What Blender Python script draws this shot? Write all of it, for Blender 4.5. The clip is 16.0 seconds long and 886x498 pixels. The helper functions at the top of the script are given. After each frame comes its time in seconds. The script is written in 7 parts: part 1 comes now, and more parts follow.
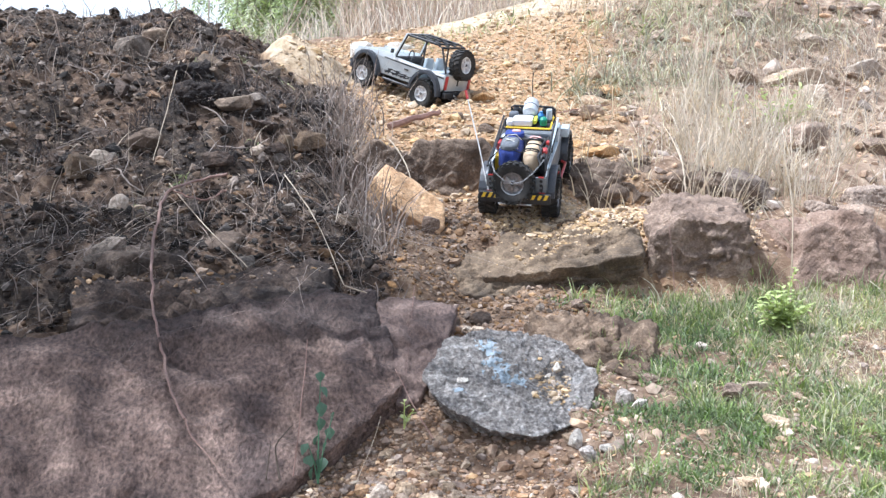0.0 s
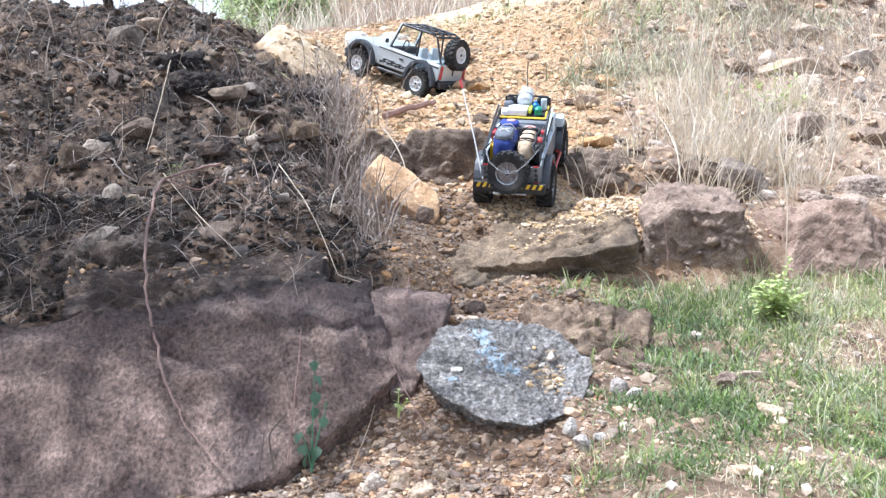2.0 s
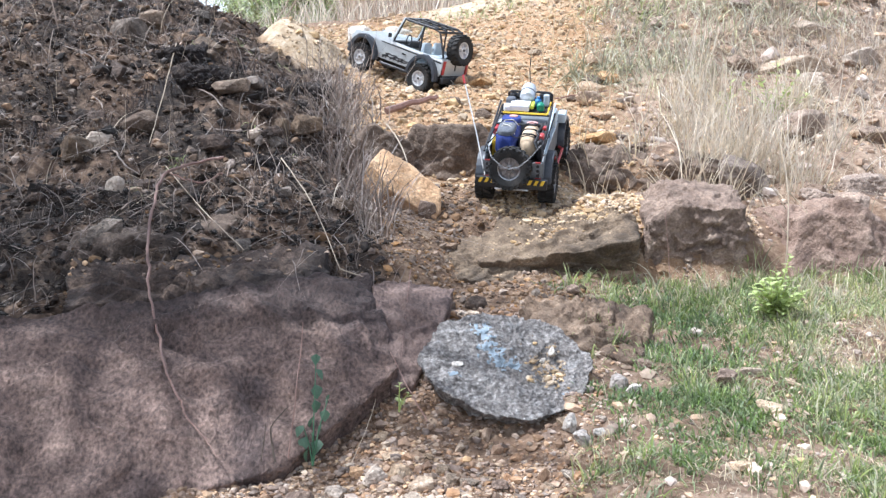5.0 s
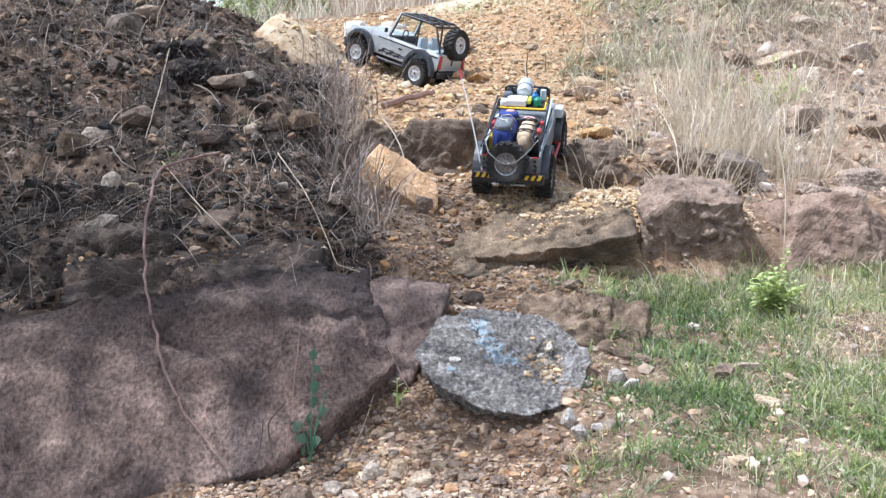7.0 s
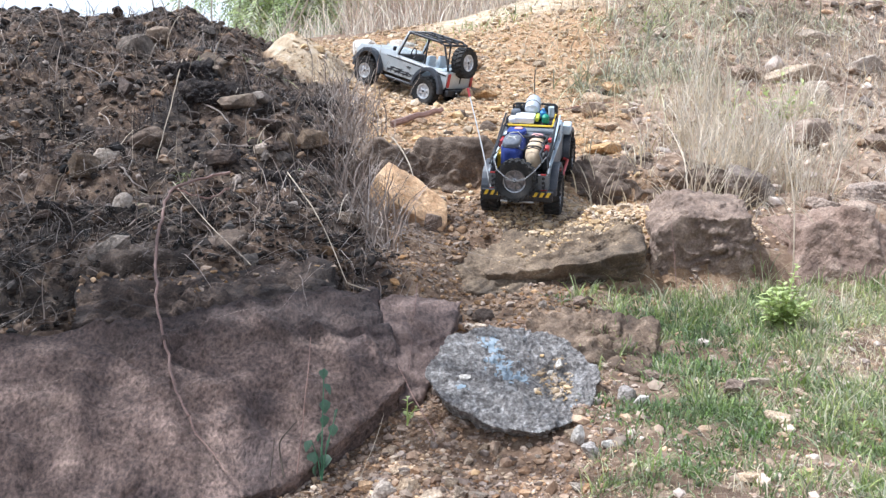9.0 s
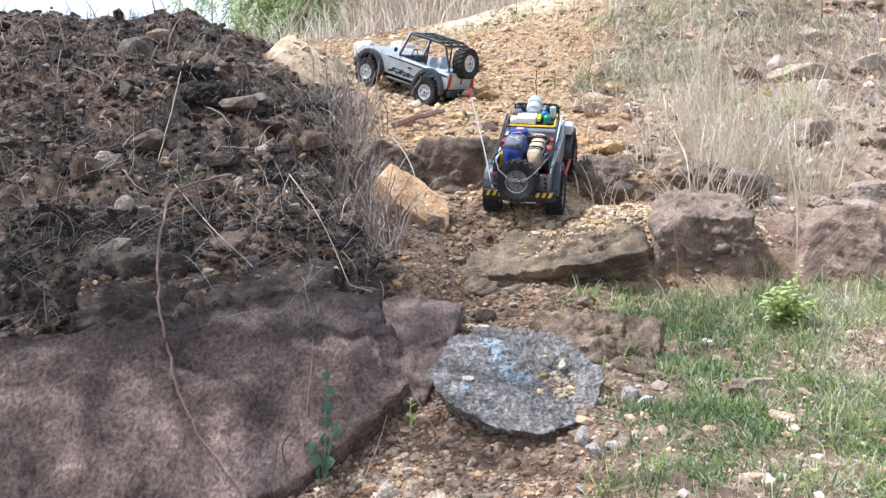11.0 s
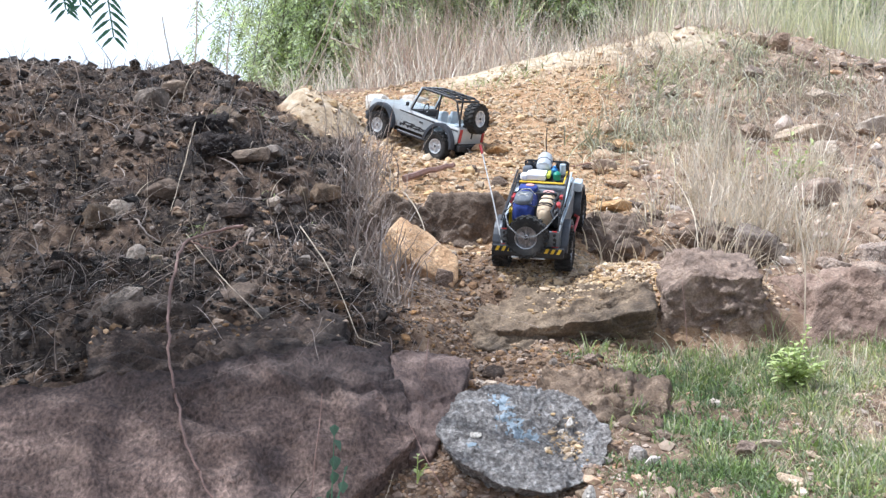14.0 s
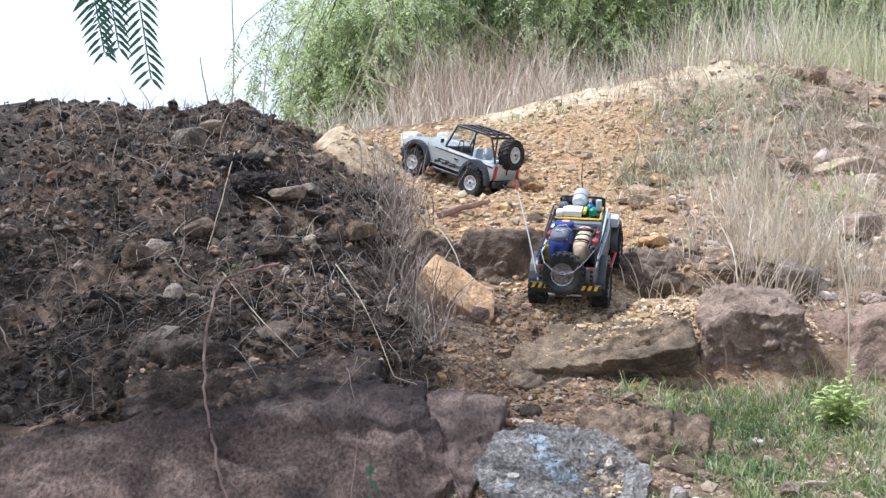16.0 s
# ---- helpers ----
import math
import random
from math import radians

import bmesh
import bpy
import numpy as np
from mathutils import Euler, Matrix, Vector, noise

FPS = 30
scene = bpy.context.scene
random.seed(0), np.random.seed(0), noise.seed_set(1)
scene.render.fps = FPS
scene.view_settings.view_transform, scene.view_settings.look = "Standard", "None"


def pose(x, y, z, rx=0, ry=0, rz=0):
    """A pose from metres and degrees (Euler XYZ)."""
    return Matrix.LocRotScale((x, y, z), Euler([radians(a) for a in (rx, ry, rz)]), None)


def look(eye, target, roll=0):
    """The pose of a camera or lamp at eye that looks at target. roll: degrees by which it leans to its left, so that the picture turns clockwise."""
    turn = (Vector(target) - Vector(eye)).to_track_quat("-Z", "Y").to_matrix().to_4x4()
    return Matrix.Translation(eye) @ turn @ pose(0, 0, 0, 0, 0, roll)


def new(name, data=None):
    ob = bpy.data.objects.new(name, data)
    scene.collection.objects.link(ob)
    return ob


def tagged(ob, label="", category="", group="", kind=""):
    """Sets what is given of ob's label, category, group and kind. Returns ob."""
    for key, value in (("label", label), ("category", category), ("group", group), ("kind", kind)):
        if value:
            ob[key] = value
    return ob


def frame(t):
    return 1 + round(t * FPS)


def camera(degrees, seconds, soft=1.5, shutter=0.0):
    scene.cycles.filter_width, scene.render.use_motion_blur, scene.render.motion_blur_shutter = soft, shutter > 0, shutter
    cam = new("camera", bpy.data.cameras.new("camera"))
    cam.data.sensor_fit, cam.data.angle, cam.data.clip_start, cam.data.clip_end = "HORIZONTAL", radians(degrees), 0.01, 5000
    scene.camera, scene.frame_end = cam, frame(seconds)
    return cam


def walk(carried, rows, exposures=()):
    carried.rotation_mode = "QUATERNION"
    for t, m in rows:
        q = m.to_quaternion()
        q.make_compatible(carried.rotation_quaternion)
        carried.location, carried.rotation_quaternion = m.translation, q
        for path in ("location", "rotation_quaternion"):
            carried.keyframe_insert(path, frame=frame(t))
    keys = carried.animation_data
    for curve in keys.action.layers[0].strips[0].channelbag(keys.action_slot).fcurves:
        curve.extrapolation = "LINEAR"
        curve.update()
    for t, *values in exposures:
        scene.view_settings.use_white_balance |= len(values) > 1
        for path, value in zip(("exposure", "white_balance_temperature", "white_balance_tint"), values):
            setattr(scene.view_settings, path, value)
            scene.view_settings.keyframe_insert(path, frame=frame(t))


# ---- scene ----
cam = camera(46.3, 16.0, soft=1.4)
PATH = [
    (0, (0.015, 0.006, 0.668), (-0.002, 1.988, 0.399), 0.5),
    (0.5, (0.016, 0.011, 0.663), (-0.001, 1.991, 0.379), 0.6),
    (1, (0.011, 0.012, 0.662), (-0.011, 1.99, 0.37), 0.9),
    (1.5, (0.016, 0.01, 0.663), (-0.003, 1.989, 0.375), 0.7),
    (2, (0.019, 0.009, 0.662), (0.01, 1.989, 0.377), 0.5),
    (2.5, (0.018, 0.01, 0.664), (0.01, 1.989, 0.37), 0.6),
    (3, (0.012, 0.009, 0.665), (-0.004, 1.987, 0.368), 0.9),
    (3.5, (0.013, 0.011, 0.662), (-0.002, 1.989, 0.364), 1.0),
    (4, (0.015, 0.007, 0.663), (0.006, 1.984, 0.366), 1.0),
    (6.5, (0.016, 0.0, 0.664), (0.005, 1.979, 0.37), 0.9),
    (7, (0.013, 0.005, 0.663), (0.011, 1.982, 0.359), 0.9),
    (7.5, (0.017, 0.0, 0.665), (0.009, 1.978, 0.367), 0.8),
    (8, (0.017, -0.002, 0.665), (0.011, 1.978, 0.387), 0.7),
    (8.5, (0.017, -0.005, 0.671), (-0.001, 1.976, 0.396), 0.5),
    (11, (0.016, 0.001, 0.67), (-0.011, 1.982, 0.397), -0.0),
    (11.5, (0.013, -0.001, 0.672), (-0.026, 1.983, 0.416), -0.0),
    (12, (0.015, 0.002, 0.669), (-0.027, 1.984, 0.407), -0.2),
    (12.5, (0.018, -0.002, 0.67), (-0.02, 1.981, 0.414), -0.2),
    (13, (0.023, -0.009, 0.669), (-0.013, 1.976, 0.427), 0.0),
    (13.5, (0.027, -0.013, 0.672), (-0.002, 1.974, 0.444), 0.5),
    (14, (0.006, -0.014, 0.686), (-0.033, 1.977, 0.508), 1.0),
    (14.5, (0.003, -0.019, 0.692), (-0.079, 1.976, 0.571), 0.8),
    (15, (0.007, -0.003, 0.694), (-0.1, 1.992, 0.608), 0.9),
    (15.5, (0.013, -0.001, 0.683), (-0.106, 1.994, 0.601), 0.6),
    (16, (0.006, 0.0, 0.689), (-0.103, 1.994, 0.579), 0.5),
]
walk(cam, [(t, look(eye, target, roll)) for t, eye, target, roll in PATH], [(0, 0.46, 5490, 10), (1.3, 0.52, 5490, 10), (2, 0.68, 5400, 10), (2.8, 0.57, 5490, 10), (4, 0.5, 5490, 10), (6.5, 0.34, 5490, 10), (8, 0.32, 5490, 10), (13.5, 0.28, 5490, 10), (15, 0.18, 5490, 10), (16, 0.13, 5490, 10)])

# ---- light ----
SUN = Vector((-0.60, -0.08, 1.10)).normalized()
world = bpy.data.worlds.new("sky")
scene.world = world
world.use_nodes = True
wn = world.node_tree.nodes
sky = wn.new("ShaderNodeTexSky")
sky.sky_type, sky.sun_disc = "NISHITA", False
sky.sun_elevation = math.asin(SUN.z)
sky.sun_rotation = math.atan2(SUN.x, SUN.y)
sky.dust_density, sky.air_density, sky.ozone_density = 6.0, 1.2, 0.6
wl = world.node_tree.links
# bright white haze low over the horizon, thinning towards the zenith
spot = wn.new("ShaderNodeTexCoord")
axes = wn.new("ShaderNodeSeparateXYZ")
wl.new(spot.outputs["Generated"], axes.inputs[0])
thin = wn.new("ShaderNodeMapRange")
thin.interpolation_type = "SMOOTHSTEP"
thin.inputs["From Min"].default_value, thin.inputs["From Max"].default_value = 0.05, 0.75
thin.inputs["To Min"].default_value, thin.inputs["To Max"].default_value = 0.97, 0.25
wl.new(axes.outputs["Z"], thin.inputs["Value"])
haze = wn.new("ShaderNodeMix")
haze.data_type = "RGBA"
haze.inputs["B"].default_value = (11.0, 11.3, 11.6, 1)
wl.new(thin.outputs[0], haze.inputs["Factor"])
wl.new(sky.outputs[0], haze.inputs["A"])
wl.new(haze.outputs["Result"], wn["Background"].inputs["Color"])
wn["Background"].inputs["Strength"].default_value = 0.1
lamp = bpy.data.lights.new("sun", "SUN")
lamp.energy, lamp.angle, lamp.color = 5.2, radians(0.7), (1.0, 0.97, 0.92)
new("sun", lamp).matrix_world = look(SUN * 30, (0, 0, 0))

# ---- tools ----
from mathutils.bvhtree import BVHTree


rng = np.random.default_rng(7)


def ss(a, b, x):
    """Smooth step from 0 at a to 1 at b."""
    t = np.clip((np.asarray(x, float) - a) / (b - a), 0, 1)
    return t * t * (3 - 2 * t)


def lattice(ix, iy, iz, seed):
    h = (ix * 73856093) ^ (iy * 19349663) ^ (iz * 83492791) ^ (seed * 2654435761 % 2147483647)
    h = (h ^ (h >> 13)) * 1274126177 & 0x7FFFFFFF
    return ((h ^ (h >> 16)) & 0xFFFF) / 32767.5 - 1.0


def vnoise(p, seed=0):
    """Value noise of points (n, 3), in -1 to 1."""
    p = np.asarray(p, float)
    i = np.floor(p).astype(np.int64)
    f = p - i
    f = f * f * (3 - 2 * f)
    out = 0
    for dx in (0, 1):
        for dy in (0, 1):
            for dz in (0, 1):
                w = (f[:, 0] if dx else 1 - f[:, 0]) * (f[:, 1] if dy else 1 - f[:, 1]) * (f[:, 2] if dz else 1 - f[:, 2])
                out = out + w * lattice(i[:, 0] + dx, i[:, 1] + dy, i[:, 2] + dz, seed)
    return out


def fbm(p, scale, octaves=4, seed=0, gain=0.5):
    p = np.asarray(p, float) * scale
    out, a, tot = 0, 1.0, 0
    for k in range(octaves):
        out = out + a * vnoise(p * 2.03 ** k + 17.3 * k, seed + k)
        tot += a
        a *= gain
    return out / tot


def mesh_of(name, verts, faces, material, smooth=True):
    me = bpy.data.meshes.new(name)
    me.from_pydata(np.asarray(verts, float).tolist(), [], faces if isinstance(faces, list) else faces.tolist())
    if material:
        me.materials.append(material)
    if smooth:
        me.polygons.foreach_set("use_smooth", [True] * len(me.polygons))
    me.update()
    return me


def part(name, bm, material, parent=None, label="", smooth=False, at=None):
    """Links a bmesh (or a mesh) as one mesh object, under a thing or a part."""
    if isinstance(bm, bmesh.types.BMesh):
        me = bpy.data.meshes.new(name)
        bmesh.ops.recalc_face_normals(bm, faces=bm.faces[:])
        bm.to_mesh(me)
        bm.free()
        me.materials.append(material)
        if smooth:
            me.polygons.foreach_set("use_smooth", [True] * len(me.polygons))
            me.set_sharp_from_angle(angle=radians(38))
    else:
        me = bm
    ob = new(name, me)
    if parent:
        ob.parent = parent
    if at is not None:
        ob.matrix_basis = at
    if label:
        tagged(ob, label)
    return ob


def box(x, y, z, sx, sy, sz, bevel=0.0, m=None, bm=None, seg=2):
    """A box round (x, y, z), with bevelled edges, added to bm."""
    b = bmesh.new()
    bmesh.ops.create_cube(b, size=1, matrix=Matrix.Translation((x, y, z)) @ Matrix.Diagonal((sx, sy, sz, 1)))
    if bevel:
        bmesh.ops.bevel(b, geom=b.edges[:], offset=bevel, segments=seg, affect="EDGES", profile=0.6)
    return merge(bm, b, m)


def merge(bm, b, m=None):
    if m is not None:
        b.transform(m)
    if bm is None:
        return b
    me = bpy.data.meshes.new("tmp")
    b.to_mesh(me)
    b.free()
    bm.from_mesh(me)
    bpy.data.meshes.remove(me)
    return bm


def rod(points, radius, sides=8, bm=None, taper=1.0, caps=True):
    """A round bar along points, each end radius * taper at the last."""
    b = bm or bmesh.new()
    pts = [Vector(p) for p in points]
    rings = []
    for i, p in enumerate(pts):
        d = (pts[min(i + 1, len(pts) - 1)] - pts[max(i - 1, 0)]).normalized()
        u = d.cross(Vector((0.31, 0.77, 0.55))).normalized()
        w = d.cross(u)
        r = radius * (1 + (taper - 1) * i / max(1, len(pts) - 1))
        rings.append([b.verts.new(p + (u * math.cos(a) + w * math.sin(a)) * r) for a in (2 * math.pi * k / sides for k in range(sides))])
    for a, c in zip(rings, rings[1:]):
        for k in range(sides):
            b.faces.new((a[k], a[(k + 1) % sides], c[(k + 1) % sides], c[k]))
    if caps:
        b.faces.new(rings[0][::-1])
        b.faces.new(rings[-1])
    return b


def lathe(profile, sides=24, axis="x", bm=None, m=None, caps=True):
    """Turns (radius, along) pairs round an axis."""
    b = bmesh.new()
    rings = []
    for r, h in profile:
        ring = []
        for k in range(sides):
            a = 2 * math.pi * k / sides
            c, s = r * math.cos(a), r * math.sin(a)
            ring.append(b.verts.new({"x": (h, c, s), "y": (c, h, s), "z": (c, s, h)}[axis]))
        rings.append(ring)
    for p, q in zip(rings, rings[1:]):
        for k in range(sides):
            b.faces.new((p[k], p[(k + 1) % sides], q[(k + 1) % sides], q[k]))
    if caps:
        b.faces.new(rings[0][::-1])
        b.faces.new(rings[-1])
    return merge(bm, b, m)


def prism(outline, y0, y1, bm=None, bevel=0.0, m=None, plane="xz"):
    """An outline of (a, b) pairs drawn out from y0 to y1 across its plane."""
    b = bmesh.new()
    spot = {"xz": lambda a, c, d: (a, d, c), "xy": lambda a, c, d: (a, c, d), "yz": lambda a, c, d: (d, a, c)}[plane]
    lo = [b.verts.new(spot(a, c, y0)) for a, c in outline]
    hi = [b.verts.new(spot(a, c, y1)) for a, c in outline]
    n = len(outline)
    b.faces.new(lo)
    b.faces.new(hi[::-1])
    for k in range(n):
        b.faces.new((lo[k], hi[k], hi[(k + 1) % n], lo[(k + 1) % n]))
    bmesh.ops.recalc_face_normals(b, faces=b.faces[:])
    if bevel:
        bmesh.ops.bevel(b, geom=b.edges[:], offset=bevel, segments=2, affect="EDGES", profile=0.6)
    return merge(bm, b, m)


# ---- materials ----
def mat(name, colours, scale=8.0, rough=0.8, bump=0.3, grain=120.0, metal=0.0, spread=0.0, island=False, detail=6.0, lift=0.004, coat=0.0):
    """Node material: colours on a two-scale noise ramp, fine relief, tint by object or by island."""
    m = bpy.data.materials.new(name)
    m.use_nodes = True
    n, l = m.node_tree.nodes, m.node_tree.links
    b = n["Principled BSDF"]
    tc = n.new("ShaderNodeTexCoord")
    big, fine = n.new("ShaderNodeTexNoise"), n.new("ShaderNodeTexNoise")
    for node, s, d in ((big, scale, detail), (fine, grain, 4.0)):
        node.inputs["Scale"].default_value, node.inputs["Detail"].default_value = s, d
        node.inputs["Roughness"].default_value = 0.62
        l.new(tc.outputs["Object"], node.inputs["Vector"])
    mix = n.new("ShaderNodeMath")
    mix.operation = "MULTIPLY_ADD"
    mix.inputs[1].default_value = 0.35
    l.new(fine.outputs["Fac"], mix.inputs[0])
    sc = n.new("ShaderNodeMath")
    sc.operation = "MULTIPLY"
    sc.inputs[1].default_value = 0.65
    l.new(big.outputs["Fac"], sc.inputs[0])
    l.new(sc.outputs[0], mix.inputs[2])
    ramp = n.new("ShaderNodeValToRGB")
    e = ramp.color_ramp.elements
    k = len(colours)
    while len(e) < k:
        e.new(0.5)
    for i, c in enumerate(colours):
        e[i].position = 0.34 + 0.32 * i / max(1, k - 1)
        e[i].color = (*c, 1)
    l.new(mix.outputs[0], ramp.inputs["Fac"])
    colour = ramp.outputs["Color"]
    if spread:
        if island:
            rnd = n.new("ShaderNodeNewGeometry").outputs["Random Per Island"]
        else:
            rnd = n.new("ShaderNodeObjectInfo").outputs["Random"]
        mr = n.new("ShaderNodeMapRange")
        mr.inputs["To Min"].default_value, mr.inputs["To Max"].default_value = 1 - spread, 1 + spread
        l.new(rnd, mr.inputs["Value"])
        hsv = n.new("ShaderNodeHueSaturation")
        l.new(mr.outputs[0], hsv.inputs["Value"])
        wob = n.new("ShaderNodeMath")
        wob.operation = "MULTIPLY_ADD"
        wob.inputs[1].default_value, wob.inputs[2].default_value = 7.13, 0.0
        l.new(rnd, wob.inputs[0])
        fr = n.new("ShaderNodeMath")
        fr.operation = "FRACT"
        l.new(wob.outputs[0], fr.inputs[0])
        ms = n.new("ShaderNodeMapRange")
        ms.inputs["To Min"].default_value, ms.inputs["To Max"].default_value = 1 - 0.8 * spread, 1 + 0.6 * spread
        l.new(fr.outputs[0], ms.inputs["Value"])
        l.new(ms.outputs[0], hsv.inputs["Saturation"])
        l.new(colour, hsv.inputs["Color"])
        colour = hsv.outputs["Color"]
    l.new(colour, b.inputs["Base Color"])
    b.inputs["Roughness"].default_value, b.inputs["Metallic"].default_value = rough, metal
    b.inputs["Coat Weight"].default_value = coat
    if bump:
        bp = n.new("ShaderNodeBump")
        bp.inputs["Strength"].default_value, bp.inputs["Distance"].default_value = bump, lift
        l.new(mix.outputs[0], bp.inputs["Height"])
        l.new(bp.outputs["Normal"], b.inputs["Normal"])
    return m


def leafy(name, colours, spread=0.35, rough=0.55, through_light=0.35, scale=3.0):
    """Leaf or straw: colour by island, some light let through."""
    m = mat(name, colours, scale=scale, rough=rough, bump=0.0, spread=spread, island=True)
    n, l = m.node_tree.nodes, m.node_tree.links
    b, out = n["Principled BSDF"], n["Material Output"]
    tr, mx = n.new("ShaderNodeBsdfTranslucent"), n.new("ShaderNodeMixShader")
    l.new(b.inputs["Base Color"].links[0].from_socket, tr.inputs["Color"])
    mx.inputs[0].default_value = through_light
    l.new(b.outputs[0], mx.inputs[1])
    l.new(tr.outputs[0], mx.inputs[2])
    l.new(mx.outputs[0], out.inputs["Surface"])
    return m


def stone(name, dark, mid, light, stain, patch=3.0, spread=0.0, stained=0.45, crackle=14.0, relief=0.012, grain=170.0, speckle=0.35, edge=0.16, streak=0.0, band=None, fine=150.0):
    """Weathered rock: three tones at three scales, stains with their own outline, cracked relief."""
    m = mat(name, [dark, mid, light], patch * 3, 0.9, 0.0, grain, spread=spread, detail=5)
    n, l = m.node_tree.nodes, m.node_tree.links
    b = n["Principled BSDF"]
    tc = n.new("ShaderNodeTexCoord")
    base = b.inputs["Base Color"].links[0].from_socket

    def tex(kind, scale, detail=8.0):
        x = n.new(kind)
        x.inputs["Scale"].default_value = scale
        if kind == "ShaderNodeTexNoise":
            x.inputs["Detail"].default_value, x.inputs["Roughness"].default_value = detail, 0.6
        l.new(tc.outputs["Object"], x.inputs["Vector"])
        return x

    st = tex("ShaderNodeTexNoise", patch, 6)
    rm = n.new("ShaderNodeMapRange")
    rm.inputs["From Min"].default_value, rm.inputs["From Max"].default_value = 0.70 - 0.3 * stained - edge / 2, 0.70 - 0.3 * stained + edge / 2
    rm.inputs["To Max"].default_value = 0.85
    l.new(st.outputs["Fac"], rm.inputs["Value"])
    mx = n.new("ShaderNodeMix")
    mx.data_type = "RGBA"
    mx.inputs["B"].default_value = (*stain, 1)
    l.new(rm.outputs[0], mx.inputs["Factor"])
    l.new(base, mx.inputs["A"])
    coloured = mx.outputs["Result"]
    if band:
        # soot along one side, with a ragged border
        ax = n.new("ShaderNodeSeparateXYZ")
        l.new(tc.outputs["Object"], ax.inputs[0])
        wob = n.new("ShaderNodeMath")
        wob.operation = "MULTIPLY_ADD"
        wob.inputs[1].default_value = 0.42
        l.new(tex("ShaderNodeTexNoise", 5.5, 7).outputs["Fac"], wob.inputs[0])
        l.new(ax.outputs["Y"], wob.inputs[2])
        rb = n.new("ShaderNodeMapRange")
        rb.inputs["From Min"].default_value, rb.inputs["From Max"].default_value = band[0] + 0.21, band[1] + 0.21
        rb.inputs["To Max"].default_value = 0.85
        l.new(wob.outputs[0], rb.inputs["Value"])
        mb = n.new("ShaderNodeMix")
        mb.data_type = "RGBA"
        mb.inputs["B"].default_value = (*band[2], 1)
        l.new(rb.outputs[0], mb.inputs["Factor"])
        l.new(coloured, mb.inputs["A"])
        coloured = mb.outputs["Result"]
    speck = tex("ShaderNodeTexNoise", fine, 4)
    rs = n.new("ShaderNodeMapRange")
    rs.inputs["From Min"].default_value, rs.inputs["From Max"].default_value = 0.3, 0.7
    rs.inputs["To Min"].default_value, rs.inputs["To Max"].default_value = 1 - speckle, 1 + speckle
    l.new(speck.outputs["Fac"], rs.inputs["Value"])
    hv = n.new("ShaderNodeHueSaturation")
    l.new(rs.outputs[0], hv.inputs["Value"])
    l.new(coloured, hv.inputs["Color"])
    l.new(hv.outputs["Color"], b.inputs["Base Color"])
    vor = n.new("ShaderNodeTexVoronoi")
    vor.feature = "DISTANCE_TO_EDGE"
    vor.inputs["Scale"].default_value = crackle
    warp = n.new("ShaderNodeMix")
    warp.data_type = "RGBA"
    warp.inputs["Factor"].default_value = 0.12
    l.new(tc.outputs["Object"], warp.inputs["A"])
    l.new(st.outputs["Color"], warp.inputs["B"])
    l.new(warp.outputs["Result"], vor.inputs["Vector"])
    cr = n.new("ShaderNodeMath")
    cr.operation = "MINIMUM"
    cr.inputs[1].default_value = 0.08
    l.new(vor.outputs["Distance"], cr.inputs[0])
    mid_n = tex("ShaderNodeTexNoise", 32, 8)
    h1 = n.new("ShaderNodeMath")
    h1.operation = "MULTIPLY_ADD"
    h1.inputs[1].default_value = 3.0
    l.new(cr.outputs[0], h1.inputs[0])
    l.new(mid_n.outputs["Fac"], h1.inputs[2])
    h2 = n.new("ShaderNodeMath")
    h2.operation = "MULTIPLY_ADD"
    h2.inputs[1].default_value = 0.5
    l.new(speck.outputs["Fac"], h2.inputs[0])
    l.new(h1.outputs[0], h2.inputs[2])
    if streak:
        # fine slanting furrows
        mp = n.new("ShaderNodeMapping")
        turned = n.new("ShaderNodeMapping")
        turned.inputs["Rotation"].default_value, mp.inputs["Scale"].default_value = (0, radians(52), 0), (28, 50, 110)
        l.new(tc.outputs["Object"], turned.inputs["Vector"])
        l.new(turned.outputs[0], mp.inputs["Vector"])
        fur = n.new("ShaderNodeTexNoise")
        fur.inputs["Scale"].default_value, fur.inputs["Detail"].default_value = 1.0, 4.0
        l.new(mp.outputs[0], fur.inputs["Vector"])
        h3 = n.new("ShaderNodeMath")
        h3.operation = "MULTIPLY_ADD"
        h3.inputs[1].default_value = streak
        l.new(fur.outputs["Fac"], h3.inputs[0])
        l.new(h2.outputs[0], h3.inputs[2])
        h2 = h3
    bp = n.new("ShaderNodeBump")
    bp.inputs["Strength"].default_value, bp.inputs["Distance"].default_value = 1.0, relief
    l.new(h2.outputs[0], bp.inputs["Height"])
    l.new(bp.outputs["Normal"], b.inputs["Normal"])
    return m


